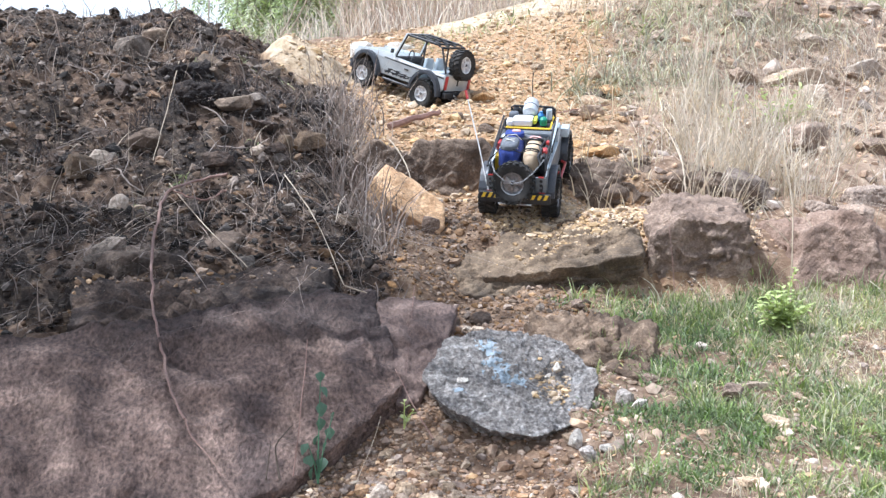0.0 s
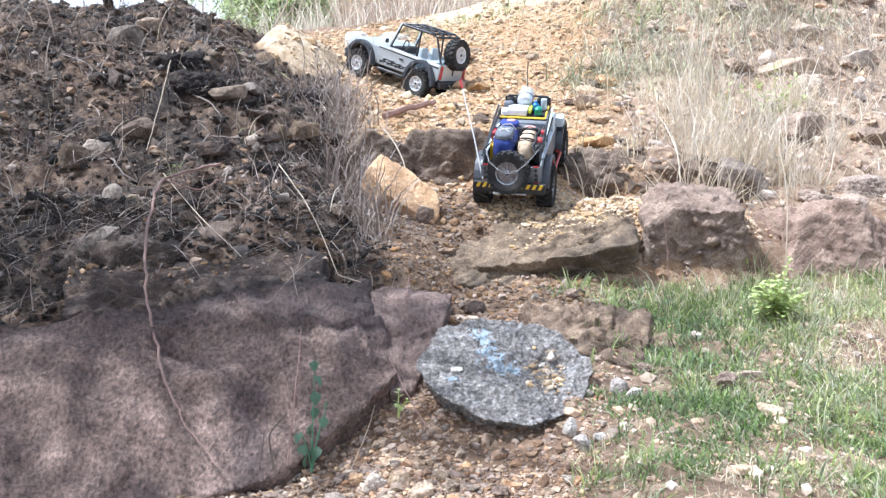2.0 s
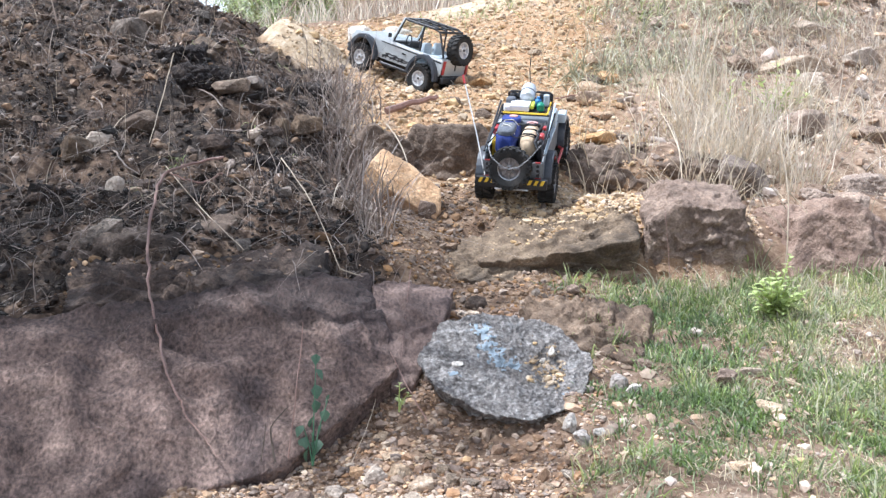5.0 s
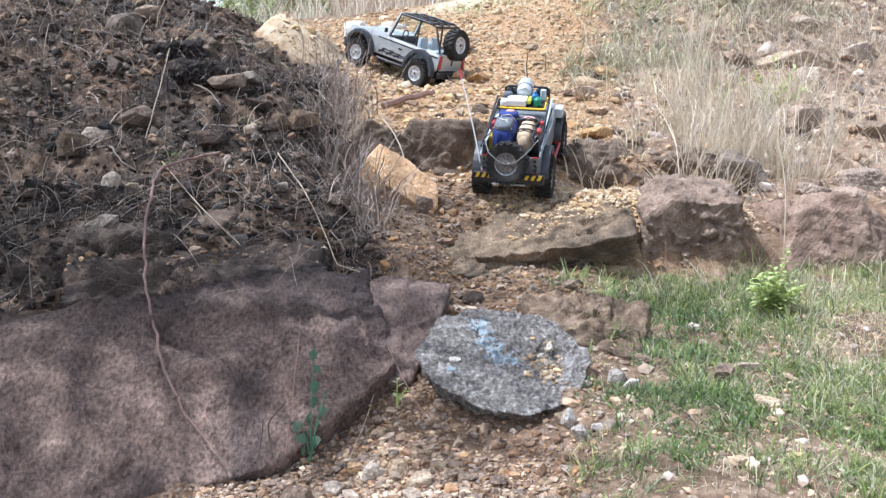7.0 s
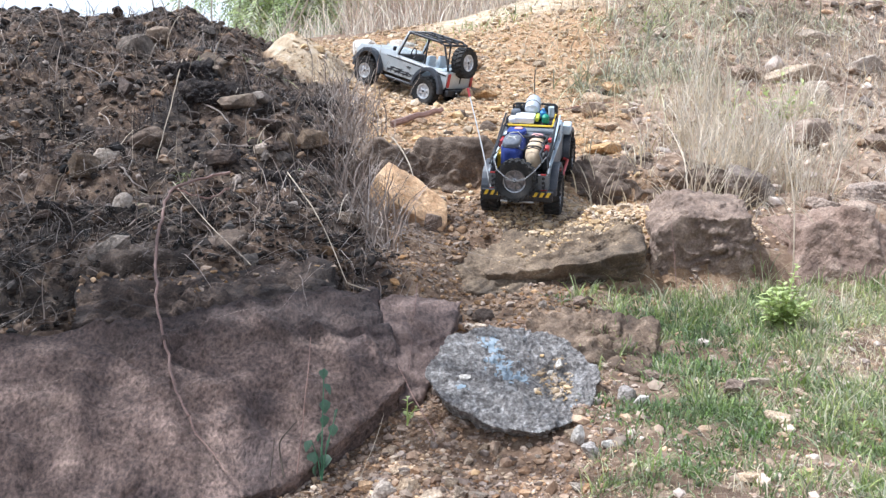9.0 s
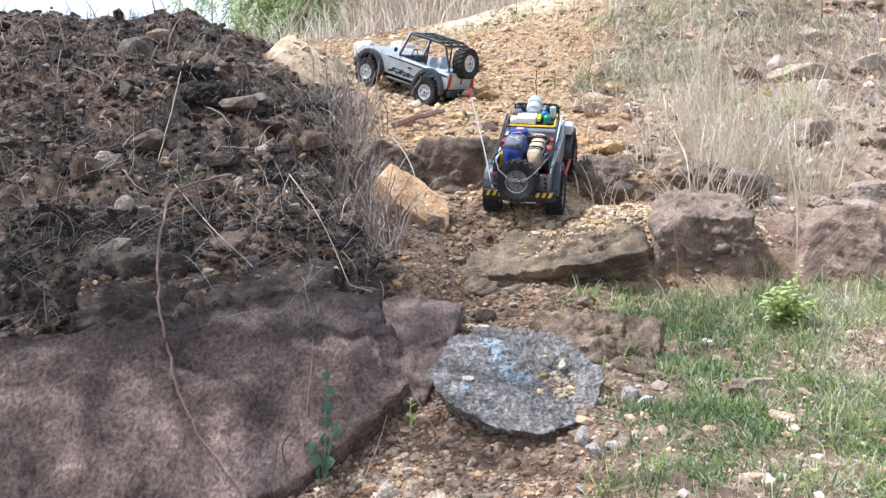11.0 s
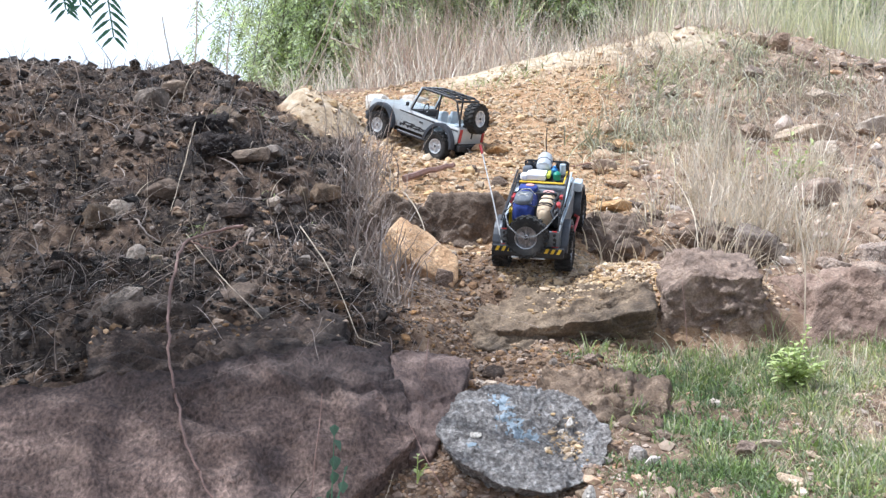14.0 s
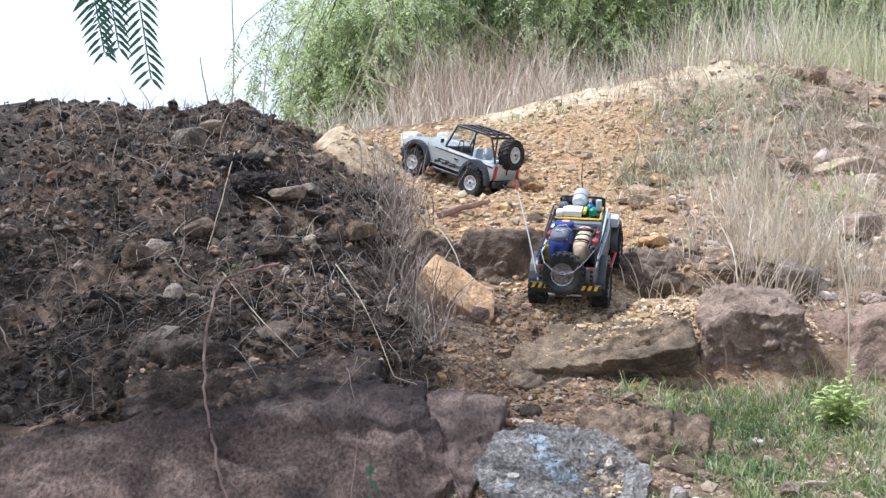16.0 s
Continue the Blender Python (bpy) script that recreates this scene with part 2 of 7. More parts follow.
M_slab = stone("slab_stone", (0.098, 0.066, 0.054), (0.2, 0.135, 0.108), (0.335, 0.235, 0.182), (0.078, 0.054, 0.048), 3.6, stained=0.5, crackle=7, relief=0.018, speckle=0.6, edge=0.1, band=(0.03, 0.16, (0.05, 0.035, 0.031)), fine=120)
# the slab's stone in darker tones, for the narrow rock beside it
M_slabend = stone("darker_slab_stone", (0.08, 0.056, 0.048), (0.152, 0.105, 0.088), (0.255, 0.18, 0.145), (0.066, 0.046, 0.042), 3.6, stained=0.5, crackle=4, relief=0.009, speckle=0.42, edge=0.1, fine=120)
M_grey = stone("grey_stone", (0.10, 0.087, 0.077), (0.24, 0.217, 0.198), (0.42, 0.393, 0.365), (0.41, 0.388, 0.365), 34, stained=0.36, crackle=50, relief=0.009, grain=90, speckle=0.4, edge=0.08, fine=130)
M_ledge = stone("ledge_stone", (0.07, 0.049, 0.032), (0.16, 0.113, 0.072), (0.33, 0.245, 0.158), (0.046, 0.034, 0.024), 4.5, stained=0.42, crackle=9, relief=0.009)
M_brown = stone("brown_stone", (0.12, 0.083, 0.062), (0.225, 0.16, 0.12), (0.38, 0.287, 0.216), (0.085, 0.059, 0.045), 6.0, stained=0.4, crackle=6, relief=0.011, speckle=0.3, streak=0.6)
M_rust = stone("rusty_stone", (0.135, 0.087, 0.064), (0.24, 0.162, 0.12), (0.38, 0.28, 0.212), (0.09, 0.058, 0.044), 5.0, stained=0.35, crackle=5, relief=0.01, speckle=0.25, streak=0.5)
M_earth = stone("earthy_stone", (0.075, 0.052, 0.037), (0.148, 0.105, 0.075), (0.25, 0.188, 0.14), (0.08, 0.055, 0.038), 5.0, stained=0.4, crackle=10, relief=0.009)
M_dark = stone("dark_stone", (0.058, 0.042, 0.033), (0.12, 0.088, 0.067), (0.22, 0.165, 0.125), (0.034, 0.025, 0.02), 5.0, stained=0.45, crackle=9, relief=0.009)
M_orange = stone("orange_sandstone", (0.37, 0.215, 0.108), (0.52, 0.33, 0.18), (0.64, 0.45, 0.28), (0.36, 0.2, 0.1), 7.0, stained=0.15, crackle=7, relief=0.005, speckle=0.3)
M_tan = stone("tan_stone", (0.24, 0.175, 0.12), (0.39, 0.30, 0.215), (0.56, 0.46, 0.36), (0.2, 0.14, 0.095), 9.0, 0.3, 0.2, 18, 0.006)
M_ochrest = stone("ochre_stone", (0.24, 0.14, 0.072), (0.38, 0.245, 0.135), (0.55, 0.40, 0.255), (0.17, 0.10, 0.055), 8.0, 0.3, 0.3, 12, 0.009)
M_chip = stone("pale_chip_stone", (0.25, 0.178, 0.115), (0.36, 0.27, 0.185), (0.51, 0.41, 0.305), (0.28, 0.2, 0.13), 14.0, 0.25, 0.15, 18, 0.004)
M_white = stone("white_stone", (0.4, 0.35, 0.29), (0.55, 0.5, 0.435), (0.68, 0.635, 0.57), (0.45, 0.37, 0.29), 14.0, 0.1, 0.15, 25, 0.005)
M_pgrey = stone("pale_grey_stone", (0.24, 0.2, 0.17), (0.36, 0.315, 0.275), (0.49, 0.44, 0.395), (0.2, 0.17, 0.14), 14.0, 0.15, 0.2, 25, 0.005)


def stretched(m, scale):
    """Draws a material's grain out along the stone's own axes."""
    n, l = m.node_tree.nodes, m.node_tree.links
    for link in list(l):
        if link.from_node.type == "TEX_COORD" and link.to_node.type != "SEPXYZ":
            src, dst = link.from_socket, link.to_socket
            mp = n.new("ShaderNodeMapping")
            mp.inputs["Scale"].default_value = scale
            l.new(src, mp.inputs["Vector"])
            l.new(mp.outputs[0], dst)


stretched(M_slab, (1.0, 0.68, 1.0))
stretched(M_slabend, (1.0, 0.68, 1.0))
M_soot = stone("sooty_stone", (0.028, 0.02, 0.016), (0.08, 0.055, 0.042), (0.2, 0.14, 0.10), (0.02, 0.015, 0.013), 6.0, stained=0.5, crackle=9, relief=0.012)
M_loam = stone("loamy_stone", (0.10, 0.066, 0.042), (0.195, 0.135, 0.09), (0.33, 0.245, 0.17), (0.07, 0.046, 0.031), 8.0, stained=0.4, crackle=12, relief=0.012, speckle=0.3)
M_bankr = stone("bank_stone", (0.15, 0.105, 0.076), (0.27, 0.2, 0.15), (0.43, 0.34, 0.265), (0.12, 0.083, 0.06), 7.0, 0.3, 0.3, 14, 0.008)
M_clodrock = stone("charred_soil", (0.014, 0.010, 0.009), (0.036, 0.026, 0.022), (0.11, 0.08, 0.06), (0.016, 0.012, 0.012), 8.0, stained=0.5, crackle=30, relief=0.02, speckle=0.6)
M_moundst = stone("mound_stone", (0.08, 0.06, 0.044), (0.18, 0.132, 0.094), (0.33, 0.25, 0.178), (0.05, 0.04, 0.032), 9.0, 0.45, 0.3, 18, 0.007)

# ---- ground ----
RISE_Y = (-400, 0, 1.4, 1.9, 2.15, 2.5, 2.78, 2.88, 2.97, 3.2, 3.48, 3.64, 4.0, 4.36, 4.6, 5.0, 5.6, 6.3, 8, 14, 60, 600)
RISE_Z = (-0.4, -0.08, -0.02, 0.0, 0.04, 0.105, 0.155, 0.175, 0.255, 0.315, 0.385, 0.475, 0.59, 0.68, 0.75, 0.86, 1.01, 1.08, 1.1, 1.0, 0.2, -4)
MOUND_Y = (2.6, 2.95, 3.3, 3.65, 4.1, 4.5, 4.9, 5.6, 8, 14, 60)
MOUND_Z = (0.0, 0.05, 0.14, 0.2, 0.285, 0.305, 0.24, -0.1, -0.6, -1.0, -2.0)


def mound_edge(y):
    return -0.14 - 0.17 * (np.clip(y, 2.0, 6.5) - 2.8)


def hump(x, y):
    """The low clay hump at the edge of the mound's crest, 0 to 1."""
    return np.exp(-(((x + 0.62) / 0.19) ** 2 + ((y - 4.67) / 0.17) ** 2) ** 1.8)


def burnt_part(x, y):
    """Share of black, burnt soil: the mound."""
    return ss(-0.06, 0.12, mound_edge(y) - x) * ss(2.3, 2.55, y) * (1 - ss(4.9, 5.6, y)) * ss(-4.0, -2.4, x) * (1 - ss(0.06, 0.3, hump(x, y)))


def grassy_part(x, y):
    return ss(0.17, 0.4, x - 0.12 * (y - 2)) * (1 - ss(2.7, 2.95, y)) * (1 - ss(1.7, 2.6, x + 0.4 * np.sin(3 * y))) * ss(0.7, 1.4, y + 0.2 * np.sin(4 * x))


def ochre_part(x, y):
    return (1 - burnt_part(x, y)) * ss(3.2, 3.75, y + 0.55 * ss(0.25, 0.5, x)) * (1 - ss(0.38, 0.68, x - 0.12 * (y - 3) - 0.28 * (1 - ss(3.3, 3.5, y)))) * (1 - ss(5.3, 5.9, y)) * ss(-1.6, -1.0, x)


CREST_X = (-0.6, -0.1, 0.33, 0.94, 1.34, 1.8, 2.3, 4.0)
CREST_Z = (0.0, 0.09, 0.19, 0.33, 0.38, 0.32, 0.2, 0.1)


def bed(x, y, z, at, turn, x0, x1, y0, y1):
    """Levels the ground under a truck to the plane on which its wheels stand."""
    n = turn @ Vector((0, 0, 1))
    px, py = x - at.x, y - at.y
    ex, ey = turn @ Vector((1, 0, 0)), turn @ Vector((0, 1, 0))
    u, v = px * ex.x + py * ex.y, px * ey.x + py * ey.y
    w = ss(x0 - 0.09, x0, u) * (1 - ss(x1, x1 + 0.09, u)) * ss(y0 - 0.09, y0, v) * (1 - ss(y1, y1 + 0.09, v))
    plane = at.z - (n.x * px + n.y * py) / n.z
    return z + w * (np.minimum(plane - 0.004, z + 0.05) - z)


S_TURN = Euler((radians(16), radians(-2), radians(54))).to_matrix()
S_AT = Vector((-0.111, 4.41, 0.733)) - S_TURN @ Vector((-0.105, 0, 0.063))
P_TURN = Euler((radians(18), radians(2), radians(-12))).to_matrix()
P_AT = Vector((0.227, 3.22, 0.346))


def dusty_part(x, y):
    return ss(0.5, 0.9, x) * ss(3.2, 3.6, y) * (1 - ochre_part(x, y)) * (1 - ss(2.8, 4.5, x + 0.5 * np.sin(2 * y))) * (1 - ss(6.5, 9, y + 0.5 * np.sin(2 * x)))


def clay_part(x, y):
    """The pale clay lip along the crest."""
    return np.maximum(np.exp(-((y - 5.6) / 0.2) ** 2) * ss(-0.25, 0.0, x) * (1 - ss(1.3, 1.6, x)), 0.74 * ss(0.12, 0.4, hump(x, y)))


def height(x, y, rough=True):
    x, y = np.asarray(x, float), np.asarray(y, float)
    z = np.interp(y, RISE_Y, RISE_Z)
    left = ss(0.0, 1.0, (mound_edge(y) - x) / np.interp(y, (3.0, 3.6, 4.5), (0.26, 0.42, 0.8)))
    z = z + np.interp(y, MOUND_Y, MOUND_Z) * left
    # the bank to the right climbs on, to a crest at 5.7 m
    bank = np.interp(x, CREST_X, CREST_Z)
    z = z + bank * np.interp(y, (4.2, 5.0, 5.7, 6.2, 8, 20), (0, 0.45, 1.0, 0.8, 0.2, 0.0))
    z = z + 0.135 * hump(x, y) * (1 - 1.8 * (x + 0.62))
    # hollow in front of the slab
    z = z - 0.095 * ss(0.0, 0.32, 0.05 - x) * (1 - ss(2.3, 2.5, y)) * ss(1.0, 1.5, y)
    z = z - 0.06 * np.exp(-((x - 0.1) / 0.2) ** 2) * (1 - ss(2.05, 2.25, y)) * ss(1.2, 1.7, y)
    # level soil behind the slab
    z = z + 0.10 * (1 - ss(-0.12, 0.08, x)) * ss(2.55, 2.7, y) * (1 - ss(2.85, 3.1, y))
    # shelf behind the ledge stones
    z = z + 0.075 * ss(0.12, 0.36, x) * ss(2.86, 2.95, y) * (1 - ss(3.05, 3.4, y)) * (1 - ss(0.75, 1.0, x))
    # the mound's crest dips in the middle
    z = z - 0.05 * np.exp(-((x + 1.08) / 0.3) ** 2 - ((y - 4.3) / 0.4) ** 2)
    z = z - 0.035 * np.exp(-((x + 0.9) / 0.16) ** 2 - ((y - 4.45) / 0.35) ** 2)
    # hollow before the rock step across the track
    z = z - 0.07 * (1 - ss(0.12, 0.26, x)) * ss(-0.42, -0.3, x) * ss(3.4, 3.5, y) * (1 - ss(3.58, 3.66, y))
    # upright step beside the track
    w = ss(0.36, 0.46, x) * (1 - ss(0.95, 1.15, x))
    z = z + w * (0.055 * ss(3.42, 3.47, y) * (1 - ss(3.5, 3.75, y)) - 0.02 * ss(3.3, 3.4, y) * (1 - ss(3.42, 3.46, y)))
    # hollowed under the ledge
    lip = 0.262 + 0.38 * (y - 2.97) + 0.12 * (x - 0.35)
    w = ss(0.02, 0.1, x) * (1 - ss(0.58, 0.64, x)) * ss(2.76, 2.82, y) * (1 - ss(3.06, 3.14, y))
    z = z + w * (np.minimum(lip - 0.03, z) - z)
    if rough:
        p = np.stack([x, y, 0 * x], -1).reshape(-1, 3)
        near = ss(14, 6, np.hypot(x, y))
        a = 0.016 + 0.036 * burnt_part(x, y) + 0.02 * bank
        z = z + near * (a * fbm(p, 4.5, 3, 3).reshape(x.shape) + (a * 0.55 + 0.012 * burnt_part(x, y)) * fbm(p, 17, 3, 11).reshape(x.shape) + 0.0035 * fbm(p, 70, 2, 23).reshape(x.shape)
                        + 0.05 * burnt_part(x, y) * (np.abs(fbm(p, 6.5, 3, 51)).reshape(x.shape) - 0.2) + 0.06 * dusty_part(x, y) * (np.abs(fbm(p, 5.0, 3, 53)).reshape(x.shape) - 0.18))
    z = bed(x, y, z, S_AT, S_TURN, -0.13, 0.13, -0.06, 0.37)
    z = bed(x, y, z, P_AT, P_TURN, -0.13, 0.13, -0.06, 0.39)
    return z


def ground_z(x, y):
    return float(height(np.array([x]), np.array([y]))[0])


def spread_axis(lo, hi, step, far):
    a, s, v = [], step, hi
    while v < far:
        s *= 1.22
        v += s
        a.append(v)
    b, s, v = [], step, lo
    while v > -far:
        s *= 1.22
        v -= s
        b.append(v)
    return np.concatenate([b[::-1], np.arange(lo, hi, step), a])


gx, gy = spread_axis(-1.7, 2.5, 0.013, 450), spread_axis(1.3, 6.0, 0.0135, 450)
GX, GY = np.meshgrid(gx, gy)
GZ = height(GX, GY)
nx, ny = len(gx), len(gy)
idx = np.arange(nx * ny).reshape(ny, nx)
quads = np.stack([idx[:-1, :-1], idx[:-1, 1:], idx[1:, 1:], idx[1:, :-1]], -1).reshape(-1, 4)


def soil_material():
    m = bpy.data.materials.new("soil")
    m.use_nodes = True
    n, l = m.node_tree.nodes, m.node_tree.links
    b = n["Principled BSDF"]
    tc = n.new("ShaderNodeTexCoord")

    def noise_of(scale, detail=6.0):
        t = n.new("ShaderNodeTexNoise")
        t.inputs["Scale"].default_value, t.inputs["Detail"].default_value, t.inputs["Roughness"].default_value = scale, detail, 0.65
        l.new(tc.outputs["Object"], t.inputs["Vector"])
        return t.outputs["Fac"]

    big, mid, fine = noise_of(3.0), noise_of(26.0), noise_of(150.0, 3.0)

    def ramp_of(fac, *stops):
        r = n.new("ShaderNodeValToRGB")
        e = r.color_ramp.elements
        while len(e) < len(stops):
            e.new(0.5)
        for i, c in enumerate(stops):
            e[i].position, e[i].color = 0.33 + 0.34 * i / (len(stops) - 1), (*c, 1)
        l.new(fac, r.inputs["Fac"])
        return r.outputs["Color"]

    def blend(fac, a, c):
        x = n.new("ShaderNodeMix")
        x.data_type = "RGBA"
        l.new(fac, x.inputs["Factor"])
        l.new(a, x.inputs["A"])
        l.new(c, x.inputs["B"])
        return x.outputs["Result"]

    def share(name, soft=0.5):
        a = n.new("ShaderNodeAttribute")
        a.attribute_name = name
        s = n.new("ShaderNodeMath")
        s.operation = "MULTIPLY_ADD"
        s.inputs[1].default_value, s.inputs[2].default_value = soft, -soft / 2
        l.new(mid, s.inputs[0])
        t = n.new("ShaderNodeMath")
        t.operation, t.use_clamp = "ADD", True
        l.new(a.outputs["Fac"], t.inputs[0])
        l.new(s.outputs[0], t.inputs[1])
        return t.outputs[0]

    earthy = n.new("ShaderNodeMapRange")
    earthy.inputs["From Min"].default_value, earthy.inputs["From Max"].default_value = 0.45, 0.58
    l.new(noise_of(5.5), earthy.inputs["Value"])
    brown = ramp_of(mid, (0.095, 0.058, 0.036), (0.18, 0.115, 0.071), (0.31, 0.22, 0.146))
    dusty = ramp_of(mid, (0.17, 0.115, 0.078), (0.33, 0.24, 0.17), (0.50, 0.395, 0.295))
    dusty = blend(earthy.outputs[0], dusty, ramp_of(mid, (0.10, 0.062, 0.04), (0.225, 0.15, 0.1), (0.41, 0.305, 0.22)))
    clay = ramp_of(mid, (0.37, 0.28, 0.172), (0.51, 0.41, 0.28), (0.65, 0.55, 0.42))
    ochre = ramp_of(mid, (0.20, 0.108, 0.05), (0.37, 0.225, 0.115), (0.52, 0.37, 0.23))
    black = ramp_of(mid, (0.008, 0.006, 0.005), (0.024, 0.0165, 0.0125), (0.085, 0.056, 0.038))
    ruddy = ramp_of(mid, (0.032, 0.02, 0.013), (0.085, 0.053, 0.034), (0.19, 0.122, 0.077))
    patchy = n.new("ShaderNodeMapRange")
    patchy.inputs["From Min"].default_value, patchy.inputs["From Max"].default_value = 0.47, 0.56
    l.new(big, patchy.inputs["Value"])
    black = blend(patchy.outputs[0], black, ruddy)
    brown = blend(patchy.outputs[0], brown, ramp_of(mid, (0.10, 0.06, 0.036), (0.18, 0.113, 0.07), (0.30, 0.205, 0.135)))
    grassy = ramp_of(mid, (0.09, 0.055, 0.034), (0.175, 0.113, 0.073), (0.32, 0.23, 0.16))
    c = blend(share("ochre"), brown, ochre)
    c = blend(share("grassy"), c, grassy)
    c = blend(share("dusty"), c, dusty)
    c = blend(share("burnt", 0.7), c, black)
    c = blend(share("clay"), c, clay)
    l.new(c, b.inputs["Base Color"])
    b.inputs["Roughness"].default_value = 0.95
    add = n.new("ShaderNodeMath")
    add.operation = "ADD"
    l.new(mid, add.inputs[0])
    l.new(fine, add.inputs[1])
    bp = n.new("ShaderNodeBump")
    bp.inputs["Strength"].default_value, bp.inputs["Distance"].default_value = 0.8, 0.008
    l.new(add.outputs[0], bp.inputs["Height"])
    l.new(bp.outputs["Normal"], b.inputs["Normal"])
    return m


M_soil = soil_material()
ground_me = mesh_of("ground", np.stack([GX.ravel(), GY.ravel(), GZ.ravel()], -1), quads, M_soil)
for key, f in (("burnt", burnt_part), ("ochre", ochre_part), ("grassy", grassy_part), ("clay", clay_part), ("dusty", dusty_part)):
    ground_me.attributes.new(key, "FLOAT", "POINT").data.foreach_set("value", f(GX, GY).ravel().astype(np.float32))
tagged(new("ground", ground_me), "sloping hillside of ochre gravel, brown soil and black burnt earth", "ground", kind="structure")


# ---- rocks ----
def ico(level):
    b = bmesh.new()
    bmesh.ops.create_icosphere(b, subdivisions=level, radius=1)
    v = np.array([x.co[:] for x in b.verts])
    f = np.array([[x.index for x in y.verts] for y in b.faces])
    b.free()
    return v, f


ICO = {k: ico(k) for k in (1, 2, 3, 4, 5, 6, 7)}


def rock_mesh(name, size, seed, material, cuts=12, sharp=30.0, rough=0.05, level=4, planes=(), grain=0.012, layers=0.0, crack=0.04, chips=0.035, bite=0.86):
    """A stone: a block with its edges broken by chance planes, worn round and roughened. planes: (normal, distance in half sizes)."""
    r = np.random.default_rng(seed)
    d, f = ICO[level]
    half = np.array(size, float) / 2
    flats = [(np.array(v, float), 1.0) for v in ((1, 0, 0), (-1, 0, 0), (0, 1, 0), (0, -1, 0), (0, 0, 1), (0, 0, -1))]
    for _ in range(cuts):
        n = r.normal(size=3)
        n /= np.linalg.norm(n)
        flats.append((n, r.uniform(bite, 1.15)))
    for n, k in planes:
        n = np.array(n, float)
        flats.append((n / np.linalg.norm(n), k))
    e = d / np.abs(d).max(1, keepdims=True) ** 0.6
    e = e / np.linalg.norm(e, axis=1, keepdims=True)
    s = sum(np.maximum(0, e @ n / k) ** sharp for n, k in flats)
    v = e * (s ** (-1 / sharp))[:, None] * half
    m = float(np.mean(half))
    nrm = e / half
    nrm /= np.linalg.norm(nrm, axis=1, keepdims=True)
    v = v + nrm * (rough * m * 2 * fbm(v / m + seed * 3.7, 1.3, 4, seed)[:, None])
    v = v + nrm * (grain * 2 * m * fbm(v / m + seed * 1.9, 7.0, 3, seed + 40)[:, None])
    c = 4.5 * fbm(v / m + seed * 5.1, 0.9, 3, seed + 20)
    v = v + nrm * (chips * m * (np.floor(c) + ss(0.0, 0.25, c - np.floor(c)) - c)[:, None])
    ridge = np.abs(fbm(v / m + seed * 2.3, 1.1, 3, seed + 70))
    v = v - nrm * (crack * m * np.maximum(0, 1 - ridge / 0.07)[:, None])
    if layers:
        v = v + nrm * (layers * m * np.sin(v[:, 2:3] / m * 9 + 2.5 * fbm(v / m, 1.5, 2, seed + 9)[:, None]))
    return mesh_of(name, v, f, material)


def rock(name, at, size, turn, seed, material, label, category="rock", group="", **k):
    ob = new(name, rock_mesh(name, size, seed, material, **k))
    ob.matrix_world = pose(*at, *turn)
    return tagged(ob, label, category, group)


def face(half, normal, far):
    """A plane of a stone: normal and distance in metres, as rock_mesh wants them."""
    n = np.array(normal, float) / np.linalg.norm(normal) * half
    return n, far / float(np.linalg.norm(n))


def rim(half, outline, top, leans):
    """Side planes of a flat stone: through an outline that runs anticlockwise at height top, leaning in below."""
    out = []
    for k, (p, q) in enumerate(zip(outline, outline[1:] + outline[:1])):
        n = np.array([q[1] - p[1], p[0] - q[0], 0.0])
        n /= np.linalg.norm(n)
        n[2] = -leans[k % len(leans)]
        n /= np.linalg.norm(n)
        out.append(face(half, n, float(n @ np.array([*p, top]))))
    return out


def dent(ob, x, y, reach, deep):
    """A shallow hollow in the top of a stone."""
    me = ob.data
    co = np.empty(len(me.vertices) * 3)
    me.vertices.foreach_get("co", co)
    co = co.reshape(-1, 3)
    co[:, 2] -= deep * np.exp(-((co[:, 0] - x) ** 2 + (co[:, 1] - y) ** 2) / reach ** 2) * (co[:, 2] > 0)
    me.vertices.foreach_set("co", co.ravel())
    me.update()


def crust(ob, size, deep, seed):
    """Pitted, knobbly skin on a stone."""
    me = ob.data
    n = len(me.vertices)
    co, no = np.empty(n * 3), np.empty(n * 3)
    me.vertices.foreach_get("co", co)
    me.vertices.foreach_get("normal", no)
    co, no = co.reshape(-1, 3), no.reshape(-1, 3)
    k = fbm(co, 1 / size, 3, seed, 0.6)
    co = co + no * (deep * (np.abs(k) * 1.6 - 0.5 + 0.7 * k))[:, None]
    me.vertices.foreach_set("co", co.ravel())
    me.update()


SLAB_TURN = (29, 0, 13)
SLAB = pose(-0.68, 2.25, -0.09, *SLAB_TURN)
H = (0.62, 0.42, 0.21)
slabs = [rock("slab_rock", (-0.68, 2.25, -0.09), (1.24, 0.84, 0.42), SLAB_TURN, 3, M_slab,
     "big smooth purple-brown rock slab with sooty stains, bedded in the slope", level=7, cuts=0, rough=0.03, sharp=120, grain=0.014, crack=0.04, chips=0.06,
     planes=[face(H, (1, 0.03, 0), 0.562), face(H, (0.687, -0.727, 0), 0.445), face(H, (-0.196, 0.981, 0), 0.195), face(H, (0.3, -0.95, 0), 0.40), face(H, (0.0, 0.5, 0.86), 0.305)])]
H = (0.11, 0.21, 0.2)
